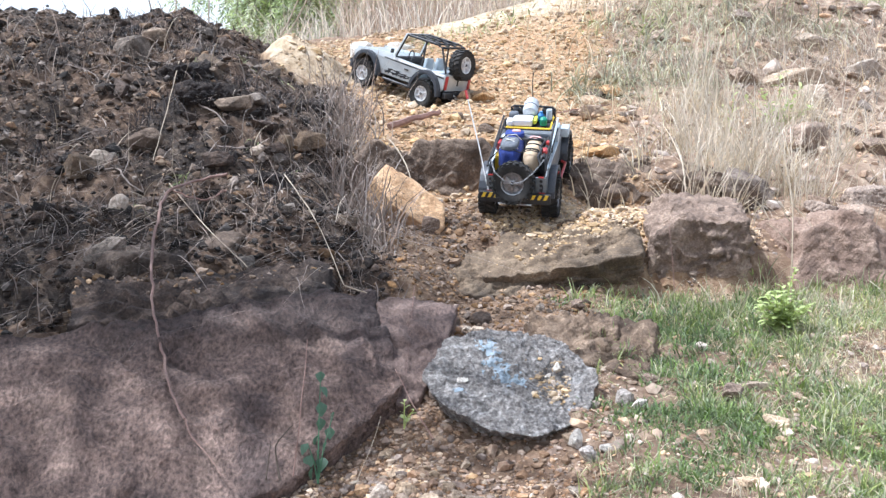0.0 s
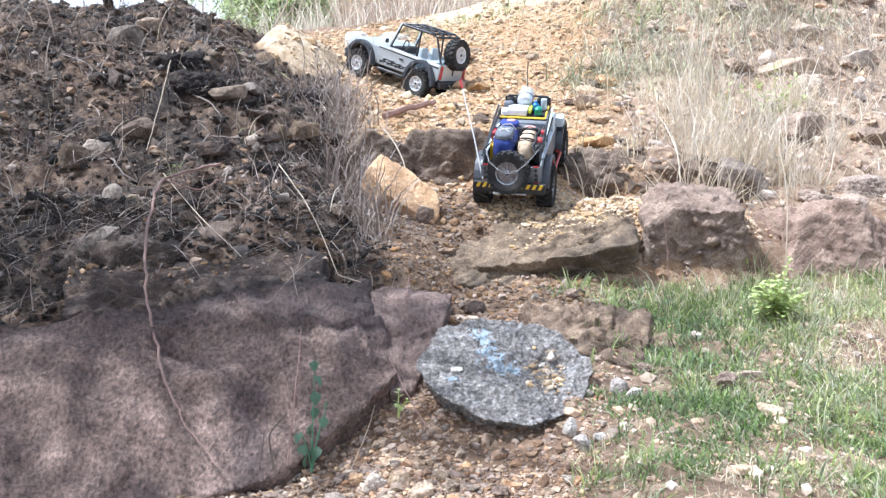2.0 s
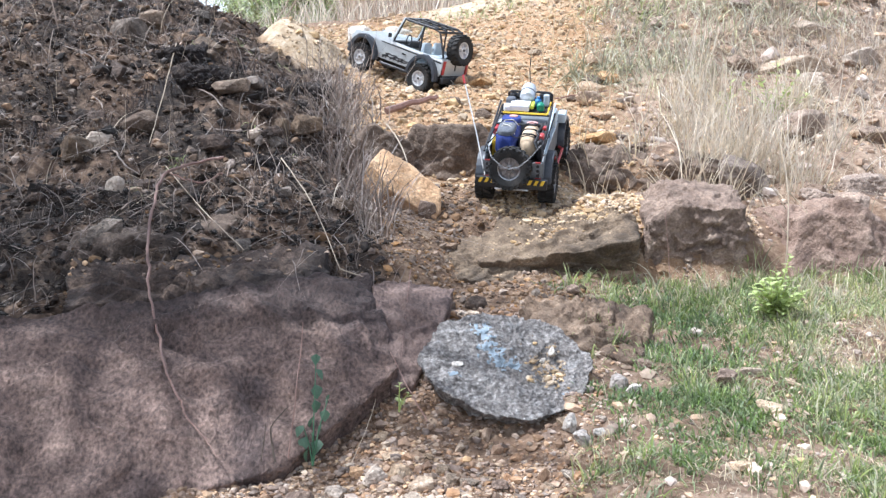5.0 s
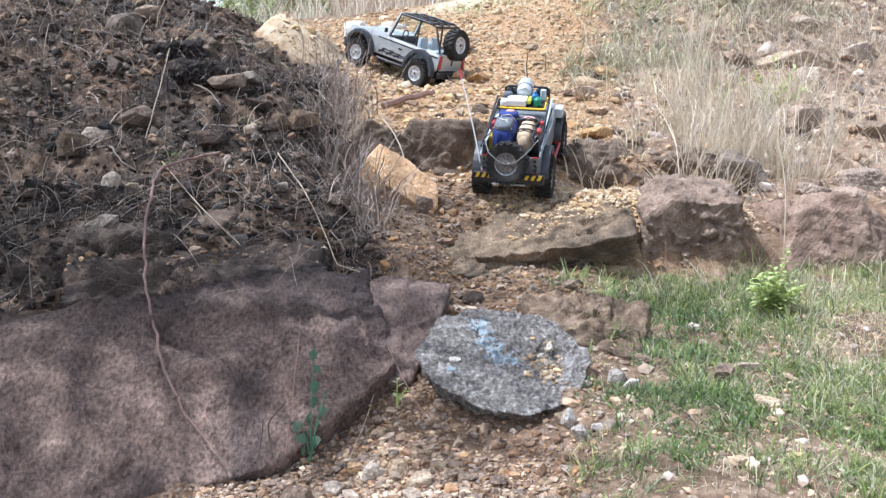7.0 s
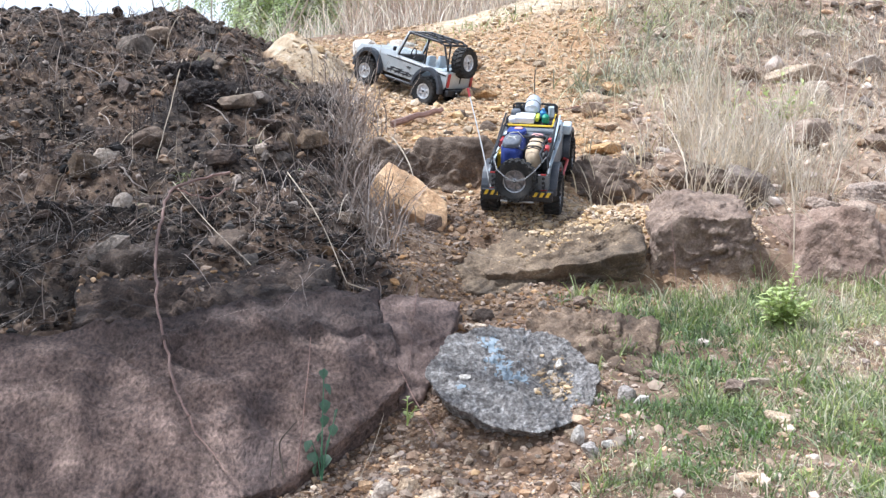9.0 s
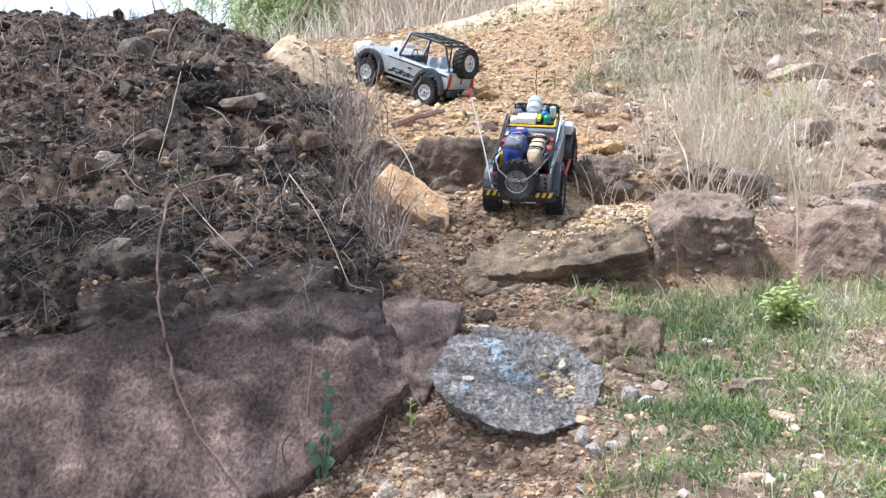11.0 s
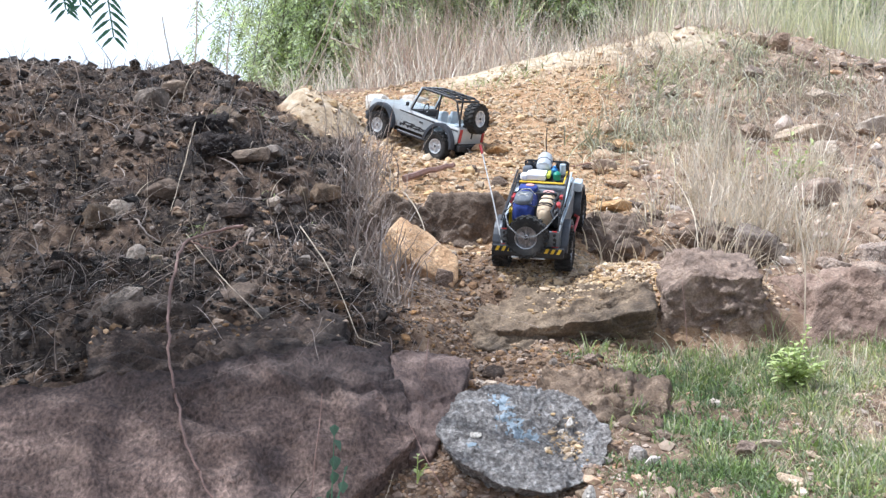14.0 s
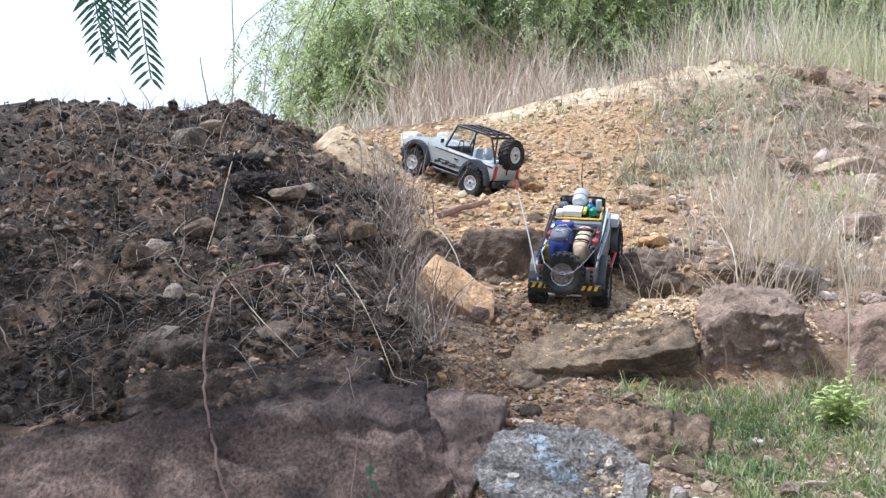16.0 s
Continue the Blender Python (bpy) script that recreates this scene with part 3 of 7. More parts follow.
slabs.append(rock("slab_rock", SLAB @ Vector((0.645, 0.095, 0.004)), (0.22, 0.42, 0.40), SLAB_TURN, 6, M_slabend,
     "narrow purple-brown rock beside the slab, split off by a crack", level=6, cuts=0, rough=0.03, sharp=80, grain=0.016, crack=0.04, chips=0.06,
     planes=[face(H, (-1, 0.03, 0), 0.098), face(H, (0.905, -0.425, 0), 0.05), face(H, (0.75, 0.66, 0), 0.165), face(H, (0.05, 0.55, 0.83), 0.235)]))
for ob in slabs:
    crust(ob, 0.06, 0.009, 33)
    crust(ob, 0.02, 0.005, 31)
slabs.append(rock("soot_rock", (-0.585, 2.52, 0.145), (0.62, 0.26, 0.15), (14, -3, 12), 9, M_soot,
     "sooty dark rock layer lying along the top of the slab", level=6, cuts=6, rough=0.09, sharp=40, grain=0.05, crack=0.08, chips=0.14, layers=0.05))
rock("outcrop_rock", (-0.9, 2.86, 0.185), (0.36, 0.36, 0.27), (6, 2, 6), 8, M_dark,
     "dark brown rock outcrop at the foot of the burnt mound", level=6, cuts=14, rough=0.09, sharp=70, grain=0.04, chips=0.12, crack=0.1, bite=0.7)
rock("outcrop_rock", (-0.645, 2.88, 0.215), (0.2, 0.26, 0.2), (10, -6, -10), 10, M_earth,
     "reddish-brown broken rock at the foot of the mound", level=5, cuts=9, rough=0.06, sharp=40, grain=0.03, chips=0.09)
H = (0.2, 0.19, 0.1)
EDGE = [(-0.197, 0.015), (-0.16, -0.07), (-0.065, -0.148), (0.03, -0.172), (0.105, -0.14), (0.15, -0.1), (0.178, -0.04), (0.192, 0.03), (0.12, 0.14), (-0.05, 0.172), (-0.14, 0.13)]
boulder = rock("grey_boulder", (0.149, 2.21, 0.036), (0.4, 0.38, 0.2), (25, 0, 3), 12, M_grey,
               "flat-topped grey boulder with crusty lichen and a pale blue paint mark", level=7, cuts=0, rough=0.03, sharp=44, grain=0.016, chips=0.045, crack=0.02,
               planes=[face(H, (0.03, -0.06, 1), 0.056)] + rim(H, EDGE, 0.05, (0.5, 0.62, 0.75, 0.75, 0.7, 0.6, 0.4, 0.2, 0.1, 0.1, 0.3)))
dent(boulder, 0.095, 0.01, 0.055, 0.022)
dent(boulder, 0.135, -0.085, 0.025, 0.014)
crust(boulder, 0.03, 0.0048, 5)
crust(boulder, 0.011, 0.004, 6)


def paint_mark(ob, spots, material, label):
    """Paint that has flaked on a stone: patches of its skin, lifted by a millimetre."""
    me = ob.data
    n = len(me.vertices)
    co, no = np.empty(n * 3), np.empty(n * 3)
    me.vertices.foreach_get("co", co)
    me.vertices.foreach_get("normal", no)
    co, no = co.reshape(-1, 3), no.reshape(-1, 3)
    tri = np.empty(len(me.polygons) * 3, int)
    me.polygons.foreach_get("vertices", tri)
    tri = tri.reshape(-1, 3)
    mid = co[tri].mean(1)
    wear = fbm(mid, 95, 3, 77)
    for x, y, r in spots:
        pick = (np.hypot(mid[:, 0] - x, mid[:, 1] - y) < r * (0.75 + 1.9 * wear)) & (mid[:, 2] > 0)
        if pick.sum() < 6:
            continue
        used, back = np.unique(tri[pick], return_inverse=True)
        part("paint_mark", mesh_of("paint_mark", co[used] + no[used] * 0.0012, back.reshape(-1, 3), material), None, ob, label)


M_paint = mat("blue_paint", [(0.19, 0.225, 0.25), (0.285, 0.34, 0.38), (0.39, 0.44, 0.475)], 30, 0.7, 0.6, 150)
paint_mark(boulder, [(-0.055, 0.11, 0.018), (-0.045, 0.085, 0.018), (-0.038, 0.06, 0.02), (-0.03, 0.035, 0.024), (-0.022, 0.012, 0.018), (0.0, 0.008, 0.02), (0.016, -0.002, 0.016), (-0.115, -0.035, 0.012), (0.128, -0.092, 0.018)],
           M_paint, "flaked pale blue paint mark")
H = (0.28, 0.17, 0.11)
EDGE = [(-0.275, 0.0), (-0.24, -0.105), (-0.05, -0.12), (0.1, -0.132), (0.2, -0.124), (0.218, -0.03), (0.2, 0.13), (-0.15, 0.155)]
ledges = [rock("ledge_rock", (0.352, 2.975, 0.209), (0.56, 0.34, 0.22), (19, -11, 0), 21, M_ledge,
               "low sandstone ledge with a rounded mossy lip, gravel on top", level=6, cuts=0, rough=0.05, grain=0.02, sharp=22, chips=0.09, crack=0.06,
               planes=[face(H, (0.0, 0.0, 1), 0.075)] + rim(H, EDGE, 0.062, (0.2, 0.3, 0.36, 0.36, 0.2, 0.1, 0.0, 0.0))),
          rock("ledge_rock", (0.07, 2.93, 0.143), (0.36, 0.22, 0.15), (14, -6, -4), 24, M_ledge,
               "dark low rock ledge crossing the track", level=6, cuts=6, rough=0.07, grain=0.03, chips=0.1, planes=[((0, -0.85, -0.4), 0.9)])]
for ob in ledges:
    crust(ob, 0.022, 0.004, 9)
H = (0.14, 0.16, 0.16)
blocks = [rock("block_rock", (0.728, 3.045, 0.243), (0.28, 0.32, 0.32), (6, 0, -4), 31, M_brown,
     "upright brown rock block with a rough split face", level=6, cuts=0, rough=0.03, sharp=130, grain=0.02, chips=0.1, crack=0.08,
     planes=[face(H, (-0.62, -0.05, 0.78), 0.16), face(H, (0.06, -0.06, 1), 0.146), face(H, (1, -0.05, 0.03), 0.138), face(H, (0.1, -1, 0.04), 0.15), face(H, (0.0, -0.75, 0.66), 0.205)])]
H = (0.24, 0.17, 0.17)
blocks.append(rock("block_rock", (1.165, 3.07, 0.172), (0.48, 0.34, 0.34), (-22, 6, -2), 37, M_rust,
     "broad reddish-brown rock block, half covered by dry stalks", level=6, cuts=0, rough=0.02, sharp=110, grain=0.009, chips=0.05, crack=0.09,
     planes=[face(H, (-0.95, -0.3, 0.12), 0.205), face(H, (0.45, -0.2, 0.87), 0.172), face(H, (-0.5, -0.5, 0.7), 0.215), face(H, (0.42, -0.9, 0.1), 0.178)]))
for ob in blocks:
    crust(ob, 0.05, 0.009, 19)
    crust(ob, 0.024, 0.006, 17)
rock("orange_rock", (-0.12, 3.235, 0.366), (0.27, 0.15, 0.10), (40, 31, -8), 45, M_orange,
     "pale orange sandstone rock lying on the edge of the track", level=6, cuts=2, rough=0.02, sharp=110, chips=0.025, grain=0.012, planes=[((-0.75, -0.66, 0.05), 0.92), ((0.95, 0.3, 0.1), 0.9), ((0.35, 0.9, 0.2), 0.9), ((-0.3, 0.1, 0.95), 0.97)])
rock("red_stone", (-0.05, 3.15, 0.31), (0.055, 0.045, 0.06), (5, 10, 0), 47, M_brown,
     "small red-brown stone leaning on the orange rock", "stone", level=3, cuts=12, sharp=24)
rock("brown_rock", (0.36, 2.51, 0.055), (0.33, 0.26, 0.13), (16, 10, -24), 51, M_loam,
     "flat cracked brown rock behind the grey boulder", level=6, cuts=12, rough=0.07, sharp=50, grain=0.045, chips=0.2, crack=0.16)
rock("step_rock", (0.03, 3.80, 0.415), (0.36, 0.42, 0.25), (-4, 0, -4), 57, M_earth,
     "dark brown rock step across the upper track", level=6, cuts=9, rough=0.06, sharp=50, grain=0.025, chips=0.06, crack=0.06)
rock("step_rock", (-0.27, 3.74, 0.41), (0.26, 0.38, 0.26), (-8, 0, 10), 58, M_earth,
     "dark brown rock at the edge of the mound beside the step", level=6, cuts=9, rough=0.06, sharp=50, grain=0.025, chips=0.06, crack=0.06)
rock("step_rock", (0.56, 3.58, 0.388), (0.34, 0.3, 0.19), (4, -2, 4), 61, M_earth,
     "long low brown rock step beside the track", level=6, cuts=7, rough=0.09, sharp=44, grain=0.04, chips=0.12, crack=0.08)
rock("step_rock", (0.86, 3.58, 0.392), (0.36, 0.3, 0.19), (4, 3, -6), 62, M_earth,
     "broken brown rock step under the dry grass", level=6, cuts=7, rough=0.09, sharp=44, grain=0.04, chips=0.12, crack=0.08)
rock("flat_rock", (0.1, 3.3, 0.29), (0.2, 0.14, 0.09), (6, 0, 8), 64, M_dark,
     "low dark rock sticking out of the gravel", level=4, cuts=10, rough=0.06)
# dark filler stone standing in for the shadowed gap between the blocks
rock("block_rock", (0.925, 3.13, 0.14), (0.13, 0.2, 0.22), (0, 0, 10), 39, M_dark, "dark small rock added for the shade in the gap between the rock blocks", level=5, cuts=8, sharp=50, rough=0.06)
for at, size, seed in (((1.62, 5.48), (0.12, 0.1, 0.09), 78), ((1.74, 5.44), (0.1, 0.09, 0.07), 79), ((1.4, 5.15), (0.11, 0.1, 0.08), 80)):
    rock("crest_rock", (*at, ground_z(*at) + 0.02), size, (6, 10, seed), seed, M_bankr, "dark brown broken rock below the crest of the bank", level=5, cuts=12, sharp=80, chips=0.1, rough=0.08, bite=0.65)
rock("crest_rock", (1.52, 5.55, ground_z(1.52, 5.55) + 0.015), (0.15, 0.12, 0.09), (6, 10, 20), 77, M_tan, "grey-tan rock on the crest of the bank", level=5, cuts=12, sharp=120, chips=0.07, bite=0.62)
for at, size, turn, seed in (((1.69, 4.93, 0.98), (0.16, 0.13, 0.11), (0, 6, 12), 81), ((1.52, 4.36, 0.71), (0.15, 0.14, 0.14), (4, -6, 30), 83),
                             ((1.49, 4.52, 0.79), (0.32, 0.2, 0.11), (-6, 10, -6), 86), ((1.81, 4.62, 0.85), (0.17, 0.12, 0.09), (0, -8, 15), 88), ((1.75, 4.42, 0.7), (0.09, 0.08, 0.065), (0, 6, 40), 89)):
    rock("bank_rock", at, size, turn, seed, M_tan, "tan angular rock lying on the dry bank", "rock", "rocks on the bank", level=5, cuts=12, sharp=120, chips=0.07, bite=0.62)
for at, size, turn, seed in (((1.14, 3.17, 0.375), (0.13, 0.1, 0.04), (0, 4, 10), 161), ((1.25, 3.2, 0.36), (0.12, 0.1, 0.05), (6, 10, -20), 162), ((1.39, 3.42, 0.395), (0.17, 0.13, 0.075), (4, 6, 12), 163), ((0.99, 3.43, 0.40), (0.16, 0.13, 0.13), (0, 12, -14), 164),
                             ((1.3, 3.86, 0.53), (0.14, 0.12, 0.12), (0, 8, 30), 165), ((1.25, 4.52, 0.79), (0.14, 0.1, 0.085), (0, 0, -10), 166), ((1.18, 3.33, 0.37), (0.09, 0.08, 0.06), (0, 0, 50), 167), ((1.56, 3.75, 0.5), (0.13, 0.1, 0.08), (0, 10, 20), 168)):
    rock("bank_rock", (at[0], at[1], max(at[2], ground_z(at[0], at[1]) + size[2] * 0.2)), size, turn, seed, M_bankr, "brown broken rock sticking out of the dry bank", "rock", "rocks on the bank", level=5, cuts=12, sharp=90, chips=0.1, rough=0.06, bite=0.62)
for at, size, turn, seed in (((-0.43, 5.2, 0.93), (0.13, 0.1, 0.12), (0, 0, 10), 91), ((-0.22, 5.25, 0.93), (0.16, 0.12, 0.1), (0, 8, 40), 93), ((0.5, 5.3, 0.98), (0.1, 0.08, 0.06), (0, 5, 0), 95)):
    rock("white_rock", at, size, turn, seed, M_white, "chalky white rock at the top of the track", "rock", "white rocks", level=5, cuts=12, sharp=120, chips=0.07, bite=0.62)
for at, size, turn, seed in (((-0.745, 3.62, 0.68), (0.13, 0.09, 0.045), (4, -6, 4), 101), ((-0.47, 3.5, 0.55), (0.11, 0.08, 0.07), (0, 6, 0), 103),
                             ((-0.55, 3.47, 0.53), (0.08, 0.08, 0.09), (0, 0, 20), 105), ((-0.9, 3.95, 0.82), (0.15, 0.1, 0.07), (10, 20, -12), 107),
                             ((-1.15, 4.15, 0.93), (0.1, 0.08, 0.08), (0, 10, 0), 109), ((-1.22, 4.05, 0.88), (0.14, 0.1, 0.1), (0, -12, 20), 111)):
    rock("mound_rock", at, size, turn, seed, M_moundst, "brown weathered rock in the burnt mound", "rock", "rocks in the mound", level=5, cuts=12, sharp=120, chips=0.07, bite=0.62, rough=0.06)


for x, y, size, turn, seed, mt, lab in ((-1.11, 3.33, (0.125, 0.09, 0.075), (6, 4, 10), 121, M_tan, "pale tan rock on the side of the mound"), (-0.93, 2.93, (0.05, 0.042, 0.045), (0, 8, 30), 123, M_tan, "yellowish tan stone on the mound"),
                                        (-0.9, 3.02, (0.06, 0.04, 0.035), (4, 0, 60), 125, M_tan, "small tan stone on the mound"), (-0.9, 2.74, (0.085, 0.07, 0.06), (0, 0, 15), 127, M_moundst, "brown stone above the sooty rock"),
                                        (-1.14, 3.24, (0.1, 0.08, 0.08), (0, 6, 40), 129, M_moundst, "brown block at the side of the mound"), (-0.61, 3.34, (0.045, 0.035, 0.035), (0, 0, 20), 131, M_tan, "small pale stone on the mound"),
                                        (-0.56, 3.4, (0.035, 0.03, 0.03), (0, 0, 70), 133, M_orange, "small ochre stone on the mound"), (-1.0, 3.42, (0.12, 0.09, 0.09), (10, 0, 25), 135, M_earth, "grey-brown rock on the mound")):
    rock("mound_rock", (x, y, ground_z(x, y) + size[2] * 0.22), size, turn, seed, mt, lab, "rock", "rocks in the mound", level=5, cuts=12, sharp=120, chips=0.07, bite=0.62, rough=0.06)
for x, y, w, seed in ((-0.98, 3.85, 0.2, 141), (-0.86, 3.66, 0.2, 143), (-0.55, 3.2, 0.14, 145), (-0.55, 4.05, 0.2, 147)):
    rock("charred_clump", (x, y, ground_z(x, y)), (w, w * 0.6, w * 0.36), (8, 0, 40 * w), seed, M_clodrock, "black charred clump of roots and soil on the mound", "clump", "charred clumps", level=5, cuts=14, sharp=30, rough=0.2, grain=0.12, chips=0.2, crack=0.15)


# ---- loose stones and gravel ----
def scatter(n, x0, x1, y0, y1, keep):
    """n chance places on the ground, thinned by keep(x, y)."""
    out = []
    while sum(map(len, out)) < n:
        x, y = rng.uniform(x0, x1, 4 * n), rng.uniform(y0, y1, 4 * n)
        ok = rng.random(4 * n) < keep(x, y)
        out.append(np.stack([x[ok], y[ok]], -1))
    return np.concatenate(out)[:n]


def clumpy(x, y, scale, level, seed):
    return ss(level - 0.15, level + 0.15, fbm(np.stack([x, y, 0 * x], -1), scale, 2, seed))


def pebbles(name, places, sizes, material, label, sink=0.36, level=1, tops=()):
    """Many small angular stones in one mesh."""
    d, f = ICO[level]
    n = len(places)
    # broken stones: the corners lie where a few chance planes cut the ray
    cut = rng.normal(size=(n, 9, 3))
    cut /= np.linalg.norm(cut, axis=2, keepdims=True)
    far = rng.uniform(0.55, 1.0, (n, 9, 1)) / np.maximum(0.12, np.einsum("nkc,vc->nkv", cut, d))
    r = np.minimum(far.min(1), 1.45)[..., None] * d[None]
    sc = np.stack([rng.uniform(0.75, 1.3, n), rng.uniform(0.7, 1.1, n), rng.uniform(0.45, 0.85, n)], -1) * sizes[:, None] / 2
    r = r * sc[:, None]
    a, t = rng.uniform(0, 6.283, n), rng.normal(0, 0.35, n)
    c, s, ct, st = np.cos(a)[:, None], np.sin(a)[:, None], np.cos(t)[:, None], np.sin(t)[:, None]
    x, y, z = r[..., 0], r[..., 1], r[..., 2]
    y, z = y * ct - z * st, y * st + z * ct
    x, y = x * c - y * s, x * s + y * c
    zz = height(places[:, 0], places[:, 1])
    for ob in tops:
        tree = BVHTree.FromPolygons([ob.matrix_world @ p.co for p in ob.data.vertices], [p.vertices[:] for p in ob.data.polygons])
        for i, (px, py) in enumerate(places):
            hit = tree.ray_cast(Vector((px, py, 3)), Vector((0, 0, -1)))[0]
            if hit and hit.z > zz[i]:
                zz[i] = hit.z
    zz = zz + sc[:, 2] * (1 - 2 * sink)
    v = np.stack([x + places[:, :1], y + places[:, 1:2], z + zz[:, None]], -1).reshape(-1, 3)
    fc = (f[None] + (np.arange(n) * len(d))[:, None, None]).reshape(-1, 3)
    return tagged(new(name, mesh_of(name, v, fc, material, smooth=False)), label, name.replace("_", " "), kind="stuff")


M_gravel = mat("ochre_gravel", [(0.25, 0.158, 0.082), (0.43, 0.31, 0.18), (0.62, 0.49, 0.335)], 20, 0.9, 0.3, 120, spread=0.28, island=True)
M_cream = mat("cream_gravel", [(0.30, 0.19, 0.105), (0.475, 0.34, 0.215), (0.66, 0.53, 0.38)], 20, 0.9, 0.3, 120, spread=0.4, island=True)
M_redgr = mat("brown_gravel", [(0.105, 0.062, 0.036), (0.21, 0.135, 0.08), (0.38, 0.27, 0.172)], 20, 0.92, 0.3, 120, spread=0.5, island=True)
M_grit = mat("tan_gravel", [(0.135, 0.08, 0.049), (0.272, 0.18, 0.118), (0.50, 0.38, 0.272)], 20, 0.9, 0.3, 120, spread=0.42, island=True)
M_clod = mat("burnt_clods", [(0.010, 0.0075, 0.006), (0.028, 0.0195, 0.0145), (0.10, 0.066, 0.044)], 20, 0.95, 0.4, 120, spread=0.7, island=True)
M_bankst = mat("bank_gravel", [(0.24, 0.158, 0.108), (0.40, 0.288, 0.205), (0.56, 0.45, 0.345)], 20, 0.9, 0.3, 120, spread=0.5, island=True)

low = scatter(9000, -0.25, 0.75, 2.35, 3.5, lambda x, y: (1 - ochre_part(x, y)) * (1 - burnt_part(x, y)) * (1 - grassy_part(x, y)))
pebbles("brown_gravel", low, rng.lognormal(math.log(0.0068), 0.6, len(low)).clip(0.003, 0.035), M_redgr, "reddish-brown gravel and soil crumbs between the ledges")
track = scatter(16000, -0.75, 1.3, 2.9, 5.7, lambda x, y: ochre_part(x, y) * (1 - 0.9 * clay_part(x, y)))
pebbles("track_gravel", track, rng.lognormal(math.log(0.0085), 0.62, len(track)).clip(0.004, 0.05), M_gravel, "ochre and tan gravel strewn over the track")
top = scatter(3600, 0.12, 0.62, 2.88, 3.3, lambda x, y: 0.02 + 0.7 * np.exp(-((y - 2.95 - 0.35 * (x - 0.3)) / 0.035) ** 2) * ss(0.2, 0.3, x) + 0.95 * ss(2.98, 3.06, y - 0.1 * ss(0.3, 0.15, x)))
pebbles("ledge_gravel", top, rng.lognormal(math.log(0.0075), 0.55, len(top)).clip(0.004, 0.035), M_gravel, "ochre gravel lying on the sandstone ledge", tops=ledges)
top = scatter(140, 0.17, 0.3, 2.12, 2.3, lambda x, y: np.exp(-((x - 0.24) / 0.03) ** 2 - ((y - 2.2) / 0.05) ** 2))
pebbles("boulder_grit", top, rng.lognormal(math.log(0.007), 0.5, len(top)).clip(0.004, 0.02), M_gravel, "tan grit lying in a hollow of the grey boulder", tops=[boulder])
top = scatter(260, -1.0, -0.1, 2.42, 2.62, lambda x, y: ss(2.44, 2.6, y - 0.25 * (x + 0.5)))
pebbles("slab_grit", top, rng.lognormal(math.log(0.008), 0.6, len(top)).clip(0.004, 0.035), M_redgr, "brown grit and crumbs along the top of the slab", tops=slabs)
fore = scatter(24000, -0.5, 0.6, 1.55, 2.6, lambda x, y: (1 - grassy_part(x, y)) * (0.35 + 0.65 * ss(0.5, 0.1, x - 0.1)) * (1 - 0.8 * np.exp(-((x - 0.12) / 0.16) ** 2 - ((y - 2.03) / 0.08) ** 2)))
pebbles("tan_gravel", fore, rng.lognormal(math.log(0.0058), 0.62, len(fore)).clip(0.003, 0.032), M_grit, "tan gravel and grit at the foot of the rocks")
cream = scatter(1500, -0.4, 0.45, 1.55, 2.1, lambda x, y: (1 - grassy_part(x, y)) * ss(2.02, 1.86, y - 0.15 * (x < 0)) * (0.2 + 0.8 * clumpy(x, y, 6.0, 0.0, 71)))
pebbles("cream_gravel", cream, rng.lognormal(math.log(0.0075), 0.5, len(cream)).clip(0.004, 0.022), M_cream, "cream stone chips in the gravel")
M_crumb = mat("brown_crumbs", [(0.07, 0.048, 0.035), (0.16, 0.11, 0.078), (0.33, 0.25, 0.175)], 20, 0.95, 0.4, 120, spread=0.5, island=True)
crumbs = scatter(3200, -2.2, 0.0, 2.6, 5.2, lambda x, y: burnt_part(x, y) * ss(0.0, 0.2, fbm(np.stack([x, y, 0 * x], -1), 2.5, 3, 91)))
pebbles("brown_crumbs", crumbs, rng.lognormal(math.log(0.010), 0.6, len(crumbs)).clip(0.004, 0.05), M_crumb, "brown soil crumbs and stones on the mound", sink=0.25)
shelf = scatter(2200, -1.3, -0.1, 2.5, 3.0, burnt_part)
pebbles("burnt_clods", shelf, rng.lognormal(math.log(0.010), 0.6, len(shelf)).clip(0.004, 0.04), M_clod, "burnt crumbs and stones behind the slab", sink=0.25)
clods = scatter(9000, -2.2, 0.0, 2.6, 5.2, lambda x, y: burnt_part(x, y))
pebbles("burnt_clods", clods, rng.lognormal(math.log(0.0085), 0.7, len(clods)).clip(0.004, 0.07), M_clod, "burnt clods and stones covering the mound", sink=0.2)
M_mstone = mat("mound_stones", [(0.042, 0.028, 0.019), (0.108, 0.072, 0.047), (0.24, 0.168, 0.113)], 14, 0.92, 0.5, 90, spread=0.55, island=True)
big = scatter(300, -2.0, -0.15, 2.75, 4.8, burnt_part)
pebbles("mound_stones", big, rng.lognormal(math.log(0.024), 0.42, len(big)).clip(0.012, 0.07), M_mstone, "brown angular stones strewn over the mound", sink=0.3, level=2)
big = scatter(300, 0.7, 2.8, 3.3, 5.7, lambda x, y: 1 - ochre_part(x, y))
pebbles("bank_stones", big, rng.lognormal(math.log(0.03), 0.42, len(big)).clip(0.012, 0.09), M_bankst, "brown angular stones strewn over the bank", sink=0.3, level=2)
bank = scatter(5000, 0.4, 3.0, 3.0, 6.0, lambda x, y: (1 - ochre_part(x, y)) * (1 - 0.9 * clay_part(x, y)))
